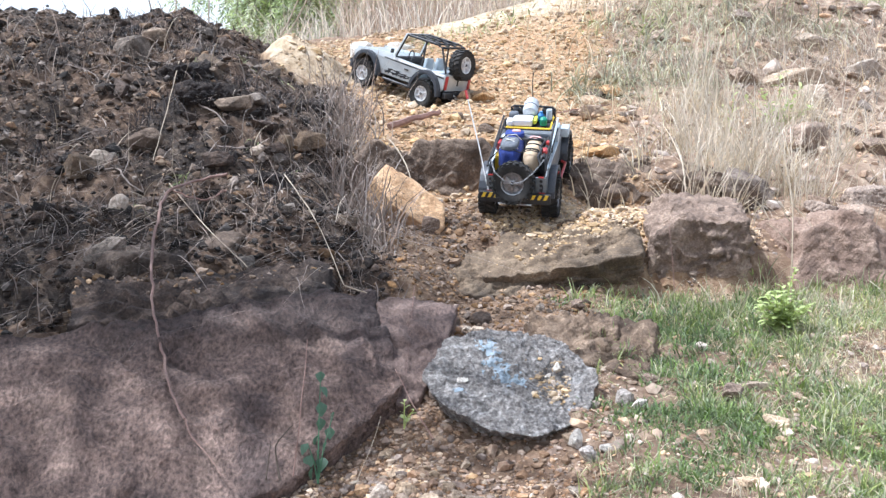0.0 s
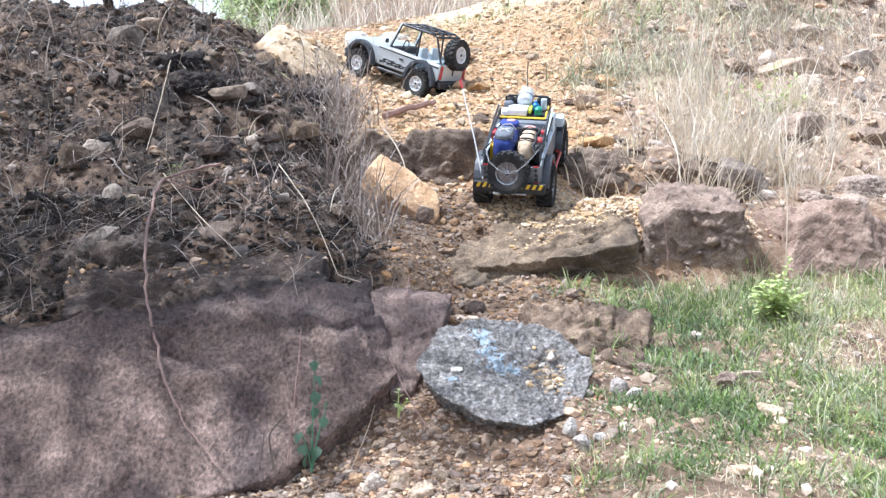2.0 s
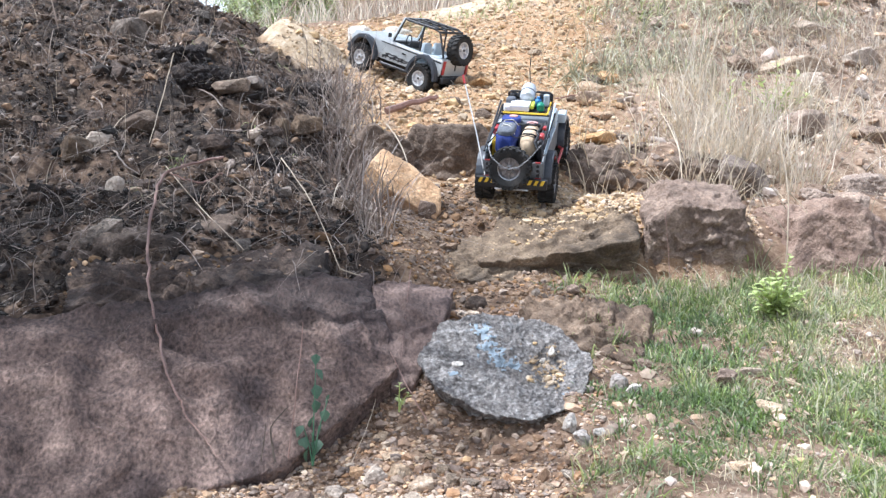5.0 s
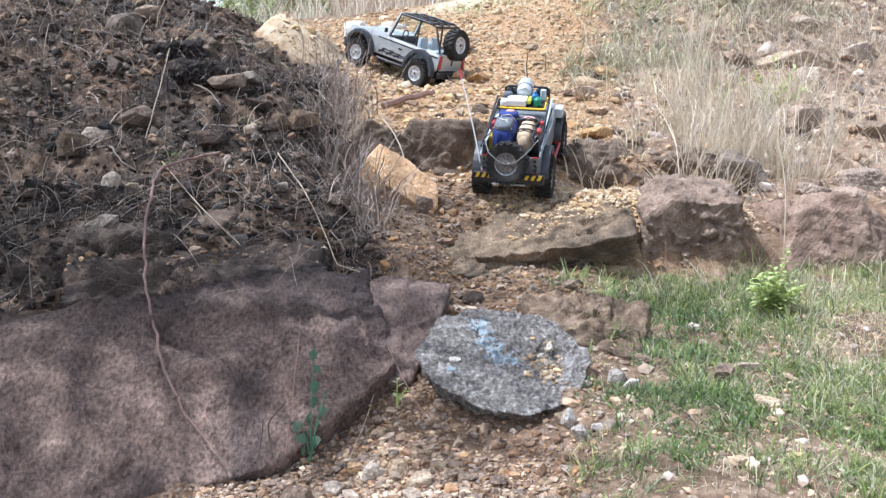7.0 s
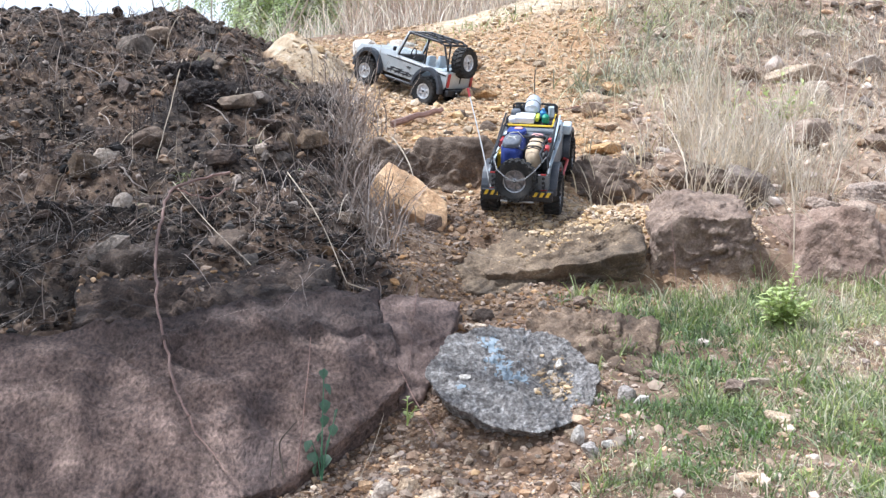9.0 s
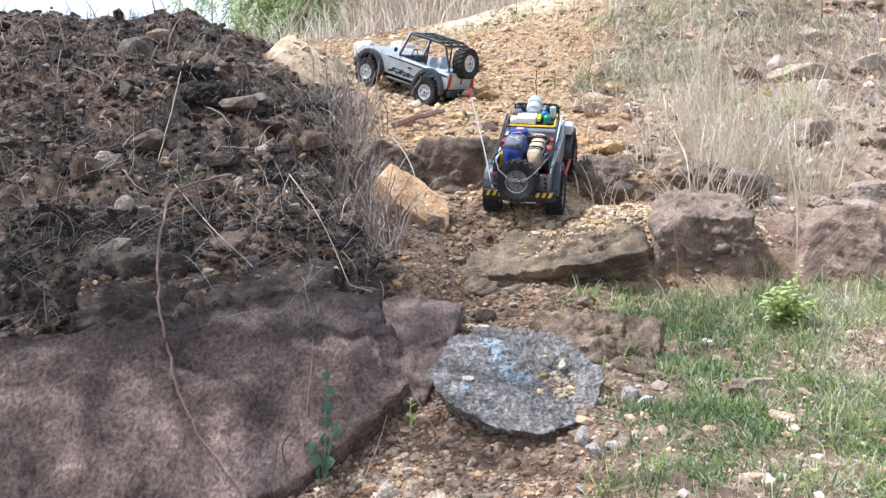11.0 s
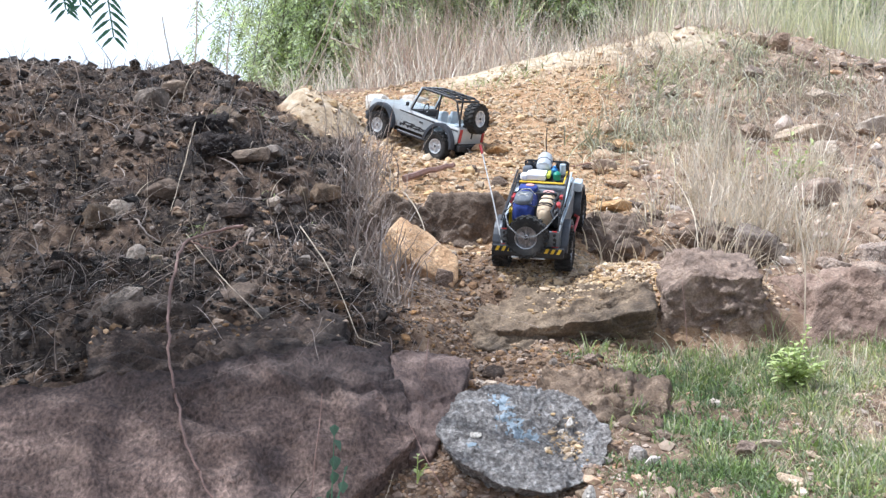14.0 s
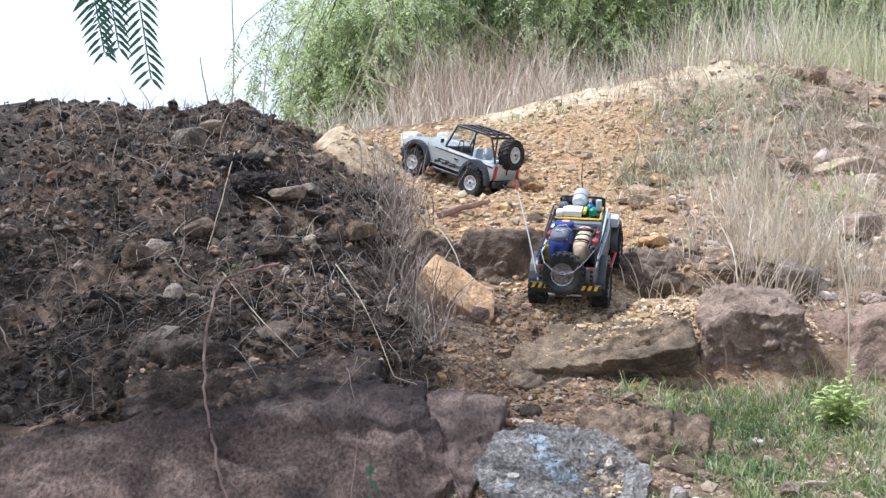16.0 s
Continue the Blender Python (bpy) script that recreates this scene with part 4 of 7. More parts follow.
pebbles("bank_gravel", bank, rng.lognormal(math.log(0.0115), 0.6, len(bank)).clip(0.005, 0.06), M_bankst, "brown stones strewn over the bank")
shelf = scatter(5500, 0.3, 0.95, 3.0, 3.34, lambda x, y: ss(0.36, 0.46, x + 0.4 * (y - 3.06)) * ss(3.0, 3.05, y) * (0.3 + 0.7 * ss(0.9, 0.7, x)))
pebbles("shelf_gravel", shelf, rng.lognormal(math.log(0.0066), 0.5, len(shelf)).clip(0.004, 0.022), M_cream, "cream and ochre pebbles on the shelf behind the ledge", tops=ledges)
lawn = scatter(2600, 0.25, 1.3, 1.55, 2.8, lambda x, y: grassy_part(x, y) * (0.25 + 0.75 * clumpy(x, y, 5.0, 0.0, 73)))
pebbles("lawn_gravel", lawn, rng.lognormal(math.log(0.0085), 0.55, len(lawn)).clip(0.004, 0.035), M_bankst, "pale stone chips between the grass")

def loose_stone(x, y, w, d, h, turn, mt, lab):
    ob = rock("stone", (x, y, ground_z(x, y) + h * 0.28), (w, d, h), (0, 0, turn), int(abs(x * 9000) + y * 700), mt, lab, "stone", "loose stones", level=4, cuts=14, sharp=120, rough=0.05, chips=0.08, bite=0.55)
    ob.data.polygons.foreach_set("use_smooth", [False] * len(ob.data.polygons))


loose_stone(0.267, 2.015, 0.026, 0.024, 0.042, 30, M_white, "pinkish white stone chip by the boulder")
loose_stone(0.287, 1.955, 0.044, 0.034, 0.032, 10, M_pgrey, "small grey stone by the boulder")
loose_stone(0.325, 1.98, 0.03, 0.022, 0.018, 0, M_white, "small white pebble in the grass")
loose_stone(0.392, 2.2, 0.05, 0.04, 0.03, 60, M_pgrey, "grey stone at the boulder's end")
loose_stone(0.42, 2.16, 0.04, 0.03, 0.025, 20, M_white, "pale stone at the boulder's end")
loose_stone(0.693, 2.08, 0.075, 0.03, 0.035, -50, M_tan, "long tan stone in the grass")
loose_stone(0.63, 2.2, 0.065, 0.05, 0.05, 15, M_brown, "dark brown stone in the grass")
loose_stone(0.696, 2.25, 0.07, 0.03, 0.02, 5, M_tan, "flat pale stone in the grass")
loose_stone(0.604, 1.84, 0.03, 0.022, 0.028, 70, M_tan, "upright pale chip in the grass")
loose_stone(0.56, 1.8, 0.045, 0.032, 0.018, 20, M_tan, "pale pinkish stone in the grass")
loose_stone(0.073, 2.5, 0.042, 0.035, 0.035, 0, M_tan, "cream stone behind the boulder")
loose_stone(0.035, 2.44, 0.06, 0.035, 0.025, 20, M_tan, "cream flat stone behind the boulder")
loose_stone(0.055, 2.55, 0.03, 0.025, 0.025, 0, M_tan, "cream pebble behind the boulder")
loose_stone(-0.16, 1.95, 0.036, 0.025, 0.022, 10, M_orange, "orange pebble at the foot of the slab")
loose_stone(-0.116, 1.88, 0.05, 0.04, 0.035, 40, M_tan, "tan stone in the gravel")
loose_stone(-0.065, 1.9, 0.055, 0.035, 0.035, -30, M_tan, "tan angular stone in the gravel")
loose_stone(-0.188, 1.86, 0.045, 0.04, 0.03, 0, M_tan, "tan stone at the foot of the slab")
loose_stone(-0.25, 1.83, 0.06, 0.05, 0.05, 30, M_brown, "brown stone at the foot of the slab")
loose_stone(-0.03, 1.83, 0.05, 0.035, 0.03, 15, M_tan, "flat tan stone in the gravel")
loose_stone(0.03, 1.86, 0.035, 0.03, 0.02, 50, M_tan, "small tan stone in the gravel")
loose_stone(-0.09, 1.99, 0.035, 0.03, 0.02, 25, M_tan, "small tan stone beside the slab")
loose_stone(0.12, 1.84, 0.04, 0.03, 0.025, 80, M_brown, "small brown stone in the gravel")
loose_stone(0.02, 2.6, 0.035, 0.03, 0.025, 10, M_dark, "dark stone behind the slab")
loose_stone(0.1, 2.62, 0.06, 0.05, 0.045, 35, M_dark, "black stone by the ledge")
loose_stone(-0.6, 2.66, 0.045, 0.032, 0.018, 10, M_orange, "orange stone on top of the slab")
loose_stone(0.35, 2.72, 0.045, 0.03, 0.03, 0, M_brown, "brown stone under the ledge")
loose_stone(0.45, 2.45, 0.04, 0.03, 0.03, 30, M_brown, "brown stone beside the flat rock")
loose_stone(0.47, 2.3, 0.035, 0.03, 0.025, 0, M_brown, "brown stone beside the boulder")
# stones lying in the hollow on the boulder
rest = BVHTree.FromPolygons([boulder.matrix_world @ p.co for p in boulder.data.vertices], [p.vertices[:] for p in boulder.data.polygons])
for x, y, w, mt, lab in ((0.25, 2.235, 0.036, M_white, "white stone chip lying on the grey boulder"), (0.228, 2.228, 0.022, M_white, "white stone chip lying on the grey boulder"), (0.041, 2.177, 0.024, M_white, "white stone chip lying on the grey boulder"),
                         (0.24, 2.2, 0.02, M_tan, "tan stone chip lying on the grey boulder"), (0.265, 2.195, 0.022, M_tan, "tan stone chip lying on the grey boulder"), (0.25, 2.17, 0.018, M_tan, "tan stone chip lying on the grey boulder")):
    z = rest.ray_cast(Vector((x, y, 3)), Vector((0, 0, -1)))[0].z
    rock("stone", (x, y, z + w * 0.18), (w, w * 0.7, w * 0.6), (20, 0, 300 * x), int(x * 9000), mt, lab, "stone", "loose stones", level=4, cuts=14, sharp=120, bite=0.55, rough=0.06)
# bigger stones strewn over mound, track and bank
for n, x0, x1, y0, y1, keep, mt, lab, grp, lo, hi in ((66, -1.6, -0.2, 2.85, 4.7, burnt_part, M_moundst, "brown weathered stone on the burnt mound", "stones on the mound", 0.02, 0.085),
                                                     (50, -0.5, 0.9, 3.05, 5.4, ochre_part, M_chip, "tan flat stone on the track", "stones on the track", 0.018, 0.065),
                                                     (40, -1.5, -0.25, 2.8, 4.7, burnt_part, M_soot, "black charred clod on the mound", "charred clods", 0.04, 0.13),
                                                     (34, -0.4, 0.75, 3.45, 4.9, lambda x, y: ochre_part(x, y) * (np.hypot(x - 0.29, y - 3.4) > 0.33) * (np.hypot(x + 0.31, y - 4.5) > 0.34), M_ochrest, "ochre rock half buried in the track", "rocks in the track", 0.045, 0.14),
                                                     (14, -1.0, -0.2, 2.55, 2.95, burnt_part, M_moundst, "brown stone in the soil behind the slab", "stones behind the slab", 0.02, 0.06),
                                                     (22, -0.4, 0.9, 3.2, 5.4, ochre_part, M_earth, "brown stone half buried in the track", "stones on the track", 0.025, 0.09),
                                                     (46, -0.35, 0.3, 1.6, 2.15, lambda x, y: (1 - grassy_part(x, y)) * (x > -0.3 + 0.4 * (y - 1.7)), M_chip, "pale angular stone in the tan gravel", "stones in the gravel", 0.014, 0.045),
                                                     (28, 0.2, 0.7, 1.7, 2.7, lambda x, y: 1 - 0.5 * grassy_part(x, y), M_tan, "tan angular stone at the edge of the turf", "stones in the turf", 0.012, 0.04),
                                                     (24, 0.95, 2.4, 3.6, 5.6, lambda x, y: 1 - ochre_part(x, y), M_bankr, "brown rock bedded in the dry bank", "rocks on the bank", 0.05, 0.14),
                                                     (25, 0.7, 2.3, 3.3, 5.6, lambda x, y: 1 - ochre_part(x, y), M_chip, "tan stone on the dry bank", "stones on the bank", 0.025, 0.08)):
    kinds = [rock_mesh("stone", (0.1, 0.075, 0.042), 300 + k, mt, level=3, cuts=6, sharp=200, rough=0.03, bite=0.5, grain=0.015) for k in range(6)]
    for me in kinds:
        me.polygons.foreach_set("use_smooth", [False] * len(me.polygons))
    for k, (x, y) in enumerate(scatter(n, x0, x1, y0, y1, keep)):
        w = lo + (hi - lo) * rng.random() ** 2.2
        ob = new("clod" if mt is M_soot else "stone", kinds[k % 6])
        ob.matrix_world = pose(x, y, ground_z(x, y) + w * 0.12, rng.normal(10, 10), rng.normal(0, 12), rng.uniform(0, 360)) @ Matrix.Diagonal((w * 10, w * 10, w * 10, 1))
        tagged(ob, lab, "clod" if mt is M_soot else "stone", grp)

# ---- plants ----
M_green_grass = leafy("green_grass", [(0.17, 0.22, 0.07), (0.32, 0.375, 0.14), (0.6, 0.575, 0.31)])
M_litter = leafy("dead_litter", [(0.27, 0.205, 0.15), (0.47, 0.385, 0.295), (0.70, 0.61, 0.49)], 0.45)
M_turf = leafy("turf_grass", [(0.10, 0.155, 0.056), (0.205, 0.275, 0.108), (0.43, 0.455, 0.225)], 0.45)
M_straw = leafy("straw", [(0.38, 0.305, 0.195), (0.57, 0.475, 0.325), (0.74, 0.65, 0.48)], 0.3)
M_tuss = leafy("tussock_grass", [(0.36, 0.335, 0.20), (0.55, 0.51, 0.345), (0.74, 0.69, 0.53)], 0.3)
M_twig = leafy("dry_twig", [(0.125, 0.092, 0.075), (0.245, 0.19, 0.155), (0.41, 0.34, 0.28)], 0.35, through_light=0.05)
M_scorch = leafy("scorched_twig", [(0.03, 0.022, 0.018), (0.095, 0.07, 0.056), (0.28, 0.215, 0.17)], 0.6, through_light=0.02)
M_pale = leafy("bleached_straw", [(0.46, 0.38, 0.27), (0.67, 0.58, 0.45), (0.82, 0.75, 0.63)], 0.25, through_light=0.3)
M_reed = leafy("dry_reed", [(0.58, 0.49, 0.37), (0.8, 0.72, 0.58), (0.9, 0.86, 0.75)], 0.3)
M_stalk = leafy("pale_stalk", [(0.29, 0.222, 0.15), (0.395, 0.32, 0.23), (0.50, 0.42, 0.315)], 0.15, through_light=0.05)
M_redstem = leafy("red_stem", [(0.12, 0.065, 0.05), (0.23, 0.13, 0.10), (0.34, 0.22, 0.17)], 0.15, through_light=0.02)
M_greytwig = leafy("grey_twig", [(0.10, 0.075, 0.062), (0.2, 0.155, 0.13), (0.33, 0.27, 0.225)], 0.4, through_light=0.02)
M_brush = leafy("red_brush", [(0.35, 0.235, 0.175), (0.59, 0.465, 0.36), (0.78, 0.68, 0.55)], 0.3, through_light=0.1)
M_leaf = leafy("pepper_leaf", [(0.2, 0.265, 0.115), (0.43, 0.51, 0.25), (0.67, 0.72, 0.44)], 0.55, through_light=0.5)
M_frond = leafy("frond_leaf", [(0.03, 0.09, 0.055), (0.05, 0.14, 0.08), (0.08, 0.20, 0.10)], 0.2)
M_ivy = leafy("ivy_leaf", [(0.05, 0.12, 0.06), (0.09, 0.19, 0.1), (0.15, 0.28, 0.15)], 0.35, 0.5)
M_herb = leafy("herb_leaf", [(0.34, 0.41, 0.13), (0.49, 0.57, 0.2), (0.64, 0.70, 0.34)], 0.2)
M_bark = mat("bark", [(0.035, 0.028, 0.022), (0.085, 0.066, 0.05), (0.16, 0.13, 0.10)], 14, 0.95, 0.9, 60, lift=0.02)


def ribbons(name, base, length, width, lean, drop, material, label, category, seg=4, kink=0.0, kind="stuff"):
    """Grass blades or thin stems, each a tapering bent strip, in one mesh. lean: tip's sideways reach (n, 2) as a share of the length."""
    n = len(base)
    t = np.linspace(0, 1, seg + 1)[None, :, None]
    L = np.asarray(length)[:, None, None]
    reach = np.linalg.norm(lean, axis=1)[:, None, None].clip(0, 0.97)
    side = np.concatenate([lean, np.zeros((n, 1))], 1)[:, None, :]
    up = np.array([0, 0, 1.0])[None, None, :]
    p = base[:, None, :] + L * (side * t ** 1.5 + up * (t * np.sqrt(1 - reach ** 2) - np.asarray(drop)[:, None, None] * t ** 2.6))
    if kink:
        p = p + L * kink * np.cumsum(rng.normal(0, 1, (n, seg + 1, 3)) * (t > 0), 1)
    a = rng.uniform(0, math.pi, n)
    w = np.stack([np.cos(a), 0.45 * np.sin(a), 0 * a], -1)[:, None, :] * (np.asarray(width)[:, None, None] / 2) * (1 - 0.85 * t ** 1.5)
    v = np.stack([p - w, p + w], 2).reshape(-1, 3)
    k = np.arange(seg)
    q = np.stack([2 * k, 2 * k + 1, 2 * k + 3, 2 * k + 2], -1)
    f = (q[None] + (np.arange(n) * 2 * (seg + 1))[:, None, None]).reshape(-1, 4)
    return tagged(new(name, mesh_of(name, v, f, material)), label, category, kind=kind)


def on_ground(pl, sink=0.01):
    return np.concatenate([pl, (height(pl[:, 0], pl[:, 1]) - sink)[:, None]], 1)


def toward(n, mean, spread):
    return rng.normal(0, spread, (n, 2)) + np.array(mean)


# green turf: clumps of arching blades, thin blades between them, dead blades lying about
def clumps(name, centres, per, wide, lo, hi, material, label, thick=(0.002, 0.0042), lean=0.5, drop=(0.1, 0.6), seg=4):
    """Grass in clumps, each clump's blades arching outwards."""
    size = rng.uniform(0.6, 1.25, len(centres))
    many = rng.integers(per // 2, per * 3 // 2, len(centres))
    off = rng.normal(0, wide, (many.sum(), 2)) * np.repeat(size, many)[:, None]
    at = np.repeat(centres, many, 0) + off
    out = off / (2 * wide) * lean + rng.normal(0, 0.3, off.shape) + np.array([0.02, -0.08])
    return ribbons(name, on_ground(at, 0.006), rng.uniform(lo, hi, len(at)) * np.repeat(size, many), rng.uniform(*thick, len(at)), out, rng.uniform(*drop, len(at)), material, label, "grass", seg, 0.008)


turf = lambda x, y: grassy_part(x, y) * (0.01 + 0.99 * clumpy(x, y, 4.6, 0.06, 5)) * (0.5 + 0.5 * ss(0.3, 0.7, x))
clumps("green_grass", scatter(720, 0.25, 1.5, 1.55, 2.9, turf), 24, 0.02, 0.028, 0.07, M_turf, "low tufts of green grass at the foot of the rocks", (0.0032, 0.0064), 0.8, (0.25, 0.8))
clumps("green_grass", scatter(230, 0.25, 1.5, 1.55, 2.9, turf), 20, 0.018, 0.035, 0.085, M_green_grass, "clumps of lighter green grass in the turf", (0.003, 0.0058), 0.6)
clumps("green_grass", scatter(90, 0.25, 1.5, 1.55, 2.9, turf), 16, 0.02, 0.03, 0.085, M_tuss, "pale grey-green grass clumps in the turf")
clumps("green_grass", scatter(70, 0.28, 0.85, 1.6, 2.15, lambda x, y: clumpy(x, y, 7.0, 0.05, 55)), 34, 0.02, 0.02, 0.05, M_turf, "green grass clumps between the loose stones", (0.0024, 0.0046), 0.75, (0.25, 0.8))
spots = np.repeat([(0.4, 2.13), (0.46, 1.95), (0.5, 1.88), (0.41, 1.84), (0.62, 2.0), (0.56, 2.36), (0.68, 2.31), (0.6, 2.1), (0.5, 2.33), (0.62, 2.28), (0.56, 2.14), (0.6, 1.83), (0.9, 2.2), (0.86, 1.95), (0.78, 1.75), (0.55, 2.6), (0.68, 2.55)], 14, 0)
clumps("green_grass", spots + rng.normal(0, 0.04, spots.shape), 22, 0.018, 0.028, 0.068, M_turf, "dense green grass tufts near the grey boulder", (0.0032, 0.0062), 0.8, (0.25, 0.8))
clumps("dead_grass", scatter(420, 0.25, 1.5, 1.55, 2.9, lambda x, y: grassy_part(x, y) * (0.1 + 0.9 * clumpy(x, y, 4.0, 0.0, 9)) * (0.2 + 0.8 * ss(0.55, 0.9, x))), 22, 0.03, 0.03, 0.09, M_straw,
       "dead straw-coloured blades matted in the turf", (0.0018, 0.0036), 0.9, (0.4, 0.95))
pl = scatter(2600, 0.2, 1.5, 1.55, 2.95, lambda x, y: grassy_part(x, y) * (0.1 + 0.9 * clumpy(x, y, 9.0, 0.05, 6)))
ribbons("short_grass", on_ground(pl), rng.uniform(0.015, 0.04, len(pl)), rng.uniform(0.0018, 0.0035, len(pl)), toward(len(pl), (0.02, -0.1), 0.5), rng.uniform(0, 0.4, len(pl)),
        M_turf, "short green grass blades between the clumps", "grass", 3)
pl = scatter(3600, 0.2, 1.5, 1.55, 2.95, lambda x, y: grassy_part(x, y) * (0.15 + 0.85 * ss(0.42, 0.62, x)) * (0.3 + 0.7 * clumpy(x, y, 6.0, 0.0, 8)))
ribbons("grass_litter", on_ground(pl, -0.002), rng.uniform(0.015, 0.06, len(pl)), rng.uniform(0.0016, 0.0036, len(pl)), toward(len(pl), (0.0, -0.1), 1.2), rng.uniform(0.2, 0.5, len(pl)),
        M_straw, "straw litter lying in the turf", "grass", 3, 0.02)
clumps("tall_grass", scatter(130, 0.38, 1.5, 2.6, 2.86, lambda x, y: 0.4 + 0.6 * clumpy(x, y, 7.0, 0.0, 15)), 26, 0.02, 0.03, 0.09, M_green_grass, "taller green grass along the foot of the ledge", lean=0.6)
clumps("tall_grass", scatter(26, 0.5, 1.4, 2.58, 2.82, lambda x, y: 0 * x + 1), 18, 0.022, 0.05, 0.13, M_tuss, "pale long grass blades against the rock blocks", lean=0.6)
# dry stand on the bank
stand = lambda x, y: (np.exp(-((x - 0.93 - 0.24 * (y - 3.5)) / 0.2) ** 2) + 0.6 * np.exp(-((x - 1.2 - 0.24 * (y - 3.5)) / 0.14) ** 2)) * (0.1 + 0.9 * clumpy(x, y, 5.0, 0.0, 21))
clumps("dry_grass", scatter(48, 0.3, 2.2, 3.3, 4.5, stand), 15, 0.03, 0.16, 0.44, M_pale, "stand of tall dry grass on the bank", (0.0028, 0.0058), 0.3, (0.0, 0.35), 7)
clumps("dry_grass", scatter(50, 0.3, 2.2, 3.25, 4.4, stand), 26, 0.04, 0.06, 0.2, M_straw, "low dry grass clumps on the bank", (0.003, 0.006), 0.7, (0.1, 0.8), 6)
pl = scatter(9000, 0.2, 3.0, 3.35, 5.9, lambda x, y: (1 - ochre_part(x, y)) * (0.6 + 0.4 * ss(4.3, 4.7, y)) * (0.1 + 0.9 * clumpy(x, y, 2.6, 0.02, 27)))
ribbons("grass_litter", on_ground(pl, 0.003), rng.uniform(0.04, 0.18, len(pl)), rng.uniform(0.003, 0.0065, len(pl)), toward(len(pl), (0.0, -0.2), 0.6), rng.uniform(0.2, 0.9, len(pl)),
        M_litter, "matted grey-brown dead grass on the bank", "grass", 5, 0.015)
pl = scatter(1500, 0.3, 3.0, 3.2, 5.6, lambda x, y: 0.15 + 0.85 * clumpy(x, y, 2.2, 0.1, 25))
ribbons("dry_grass", on_ground(pl), rng.uniform(0.05, 0.26, len(pl)), rng.uniform(0.0025, 0.0055, len(pl)), toward(len(pl), (0.0, -0.12), 0.5), rng.uniform(0, 0.5, len(pl)),
        M_straw, "thin dry grass scattered over the bank", "grass", 5, 0.008)

pl = scatter(90, 0.95, 2.1, 3.15, 4.9, lambda x, y: 0.3 + 0.7 * clumpy(x, y, 3.0, 0.0, 28))
ribbons("fallen_stalks", on_ground(pl, -0.004), rng.uniform(0.12, 0.34, len(pl)), rng.uniform(0.003, 0.0055, len(pl)), toward(len(pl), (0.35, -0.35), 0.6), rng.uniform(0.1, 0.5, len(pl)),
        M_pale, "long pale stalks lying across the dry bank", "straws", 6, 0.01)


M_tussock = leafy("pale_tussock", [(0.24, 0.24, 0.14), (0.45, 0.435, 0.29), (0.72, 0.68, 0.52)], 0.45)


def tussocks(spots, per, lo, hi, material, label, wide=0.05, spread=0.65):
    bs = np.concatenate([rng.normal(0, wide, (per, 2)) + np.array(s) for s in spots])
    return ribbons("tussock_grass", on_ground(bs), rng.uniform(lo, hi, len(bs)), rng.uniform(0.004, 0.0085, len(bs)), toward(len(bs), (0, -0.25), spread), rng.uniform(0.3, 1.0, len(bs)),
                   material, label, "grass", 6)


tussocks([(0.62, 4.45), (0.72, 4.55), (0.85, 4.5), (0.95, 4.62), (0.78, 4.75), (1.05, 4.45), (0.9, 4.9), (1.2, 5.1), (1.05, 5.35), (0.8, 5.2), (1.4, 5.3), (1.3, 4.8), (0.68, 4.62), (1.1, 4.75), (0.55, 4.4), (1.5, 5.0), (1.65, 5.2), (1.45, 5.45), (1.8, 5.05), (1.2, 5.35), (1.0, 5.1), (1.35, 5.15)], 85, 0.1, 0.28, M_tussock,
         "pale grey-green arching grass tussocks on the bank", 0.06)
tussocks([(0.1, 5.4), (0.3, 5.45), (-0.1, 5.3), (0.95, 5.15), (1.05, 5.2), (0.7, 5.15), (1.3, 5.6), (1.55, 5.5)], 50, 0.06, 0.15, M_green_grass, "small green grass tufts below the crest", 0.06)
tussocks([(-0.81, 3.2), (-0.63, 3.4), (-0.95, 3.9), (-0.72, 4.3), (-0.9, 3.0), (-0.5, 3.3), (-0.82, 4.15)], 14, 0.04, 0.1, M_green_grass, "few young green grass tufts on the burnt mound", 0.008)
# dead brush along the edge of the mound
yy = rng.uniform(2.85, 4.35, 900)
pl = np.stack([mound_edge(yy) - 0.02 + rng.normal(0, 0.055, 900) - 0.04, yy], -1)
ribbons("dead_brush", on_ground(pl), rng.uniform(0.1, 0.36, 900), rng.uniform(0.0028, 0.006, 900), toward(900, (0.1, -0.16), 0.48), rng.uniform(-0.1, 0.8, 900),
        M_twig, "grey-brown dead brush hanging over the edge of the mound", "brush", 8, 0.02)
pl = scatter(9500, -1.8, -0.1, 2.6, 4.8, lambda x, y: burnt_part(x, y) * (0.25 + 0.75 * clumpy(x, y, 5.0, -0.05, 61)))
ribbons("dead_twigs", on_ground(pl, -0.003), rng.uniform(0.02, 0.085, len(pl)), rng.uniform(0.0014, 0.0034, len(pl)), toward(len(pl), (0, -0.3), 1.0), rng.uniform(0.1, 0.6, len(pl)),
        M_scorch, "broken twigs and grass crumbs matted over the burnt mound", "twigs", 4, 0.03)
pl = scatter(2300, -2.0, -0.1, 2.75, 4.9, lambda x, y: burnt_part(x, y))
ribbons("dead_twigs", on_ground(pl, -0.004), rng.uniform(0.04, 0.22, len(pl)), rng.uniform(0.002, 0.0058, len(pl)), toward(len(pl), (0, -0.35), 1.1), rng.uniform(0.1, 0.5, len(pl)),
        M_twig, "dry twigs and straws littering the burnt mound", "twigs", 5, 0.02)
pl = scatter(650, -1.2, -0.12, 2.52, 3.0, burnt_part)
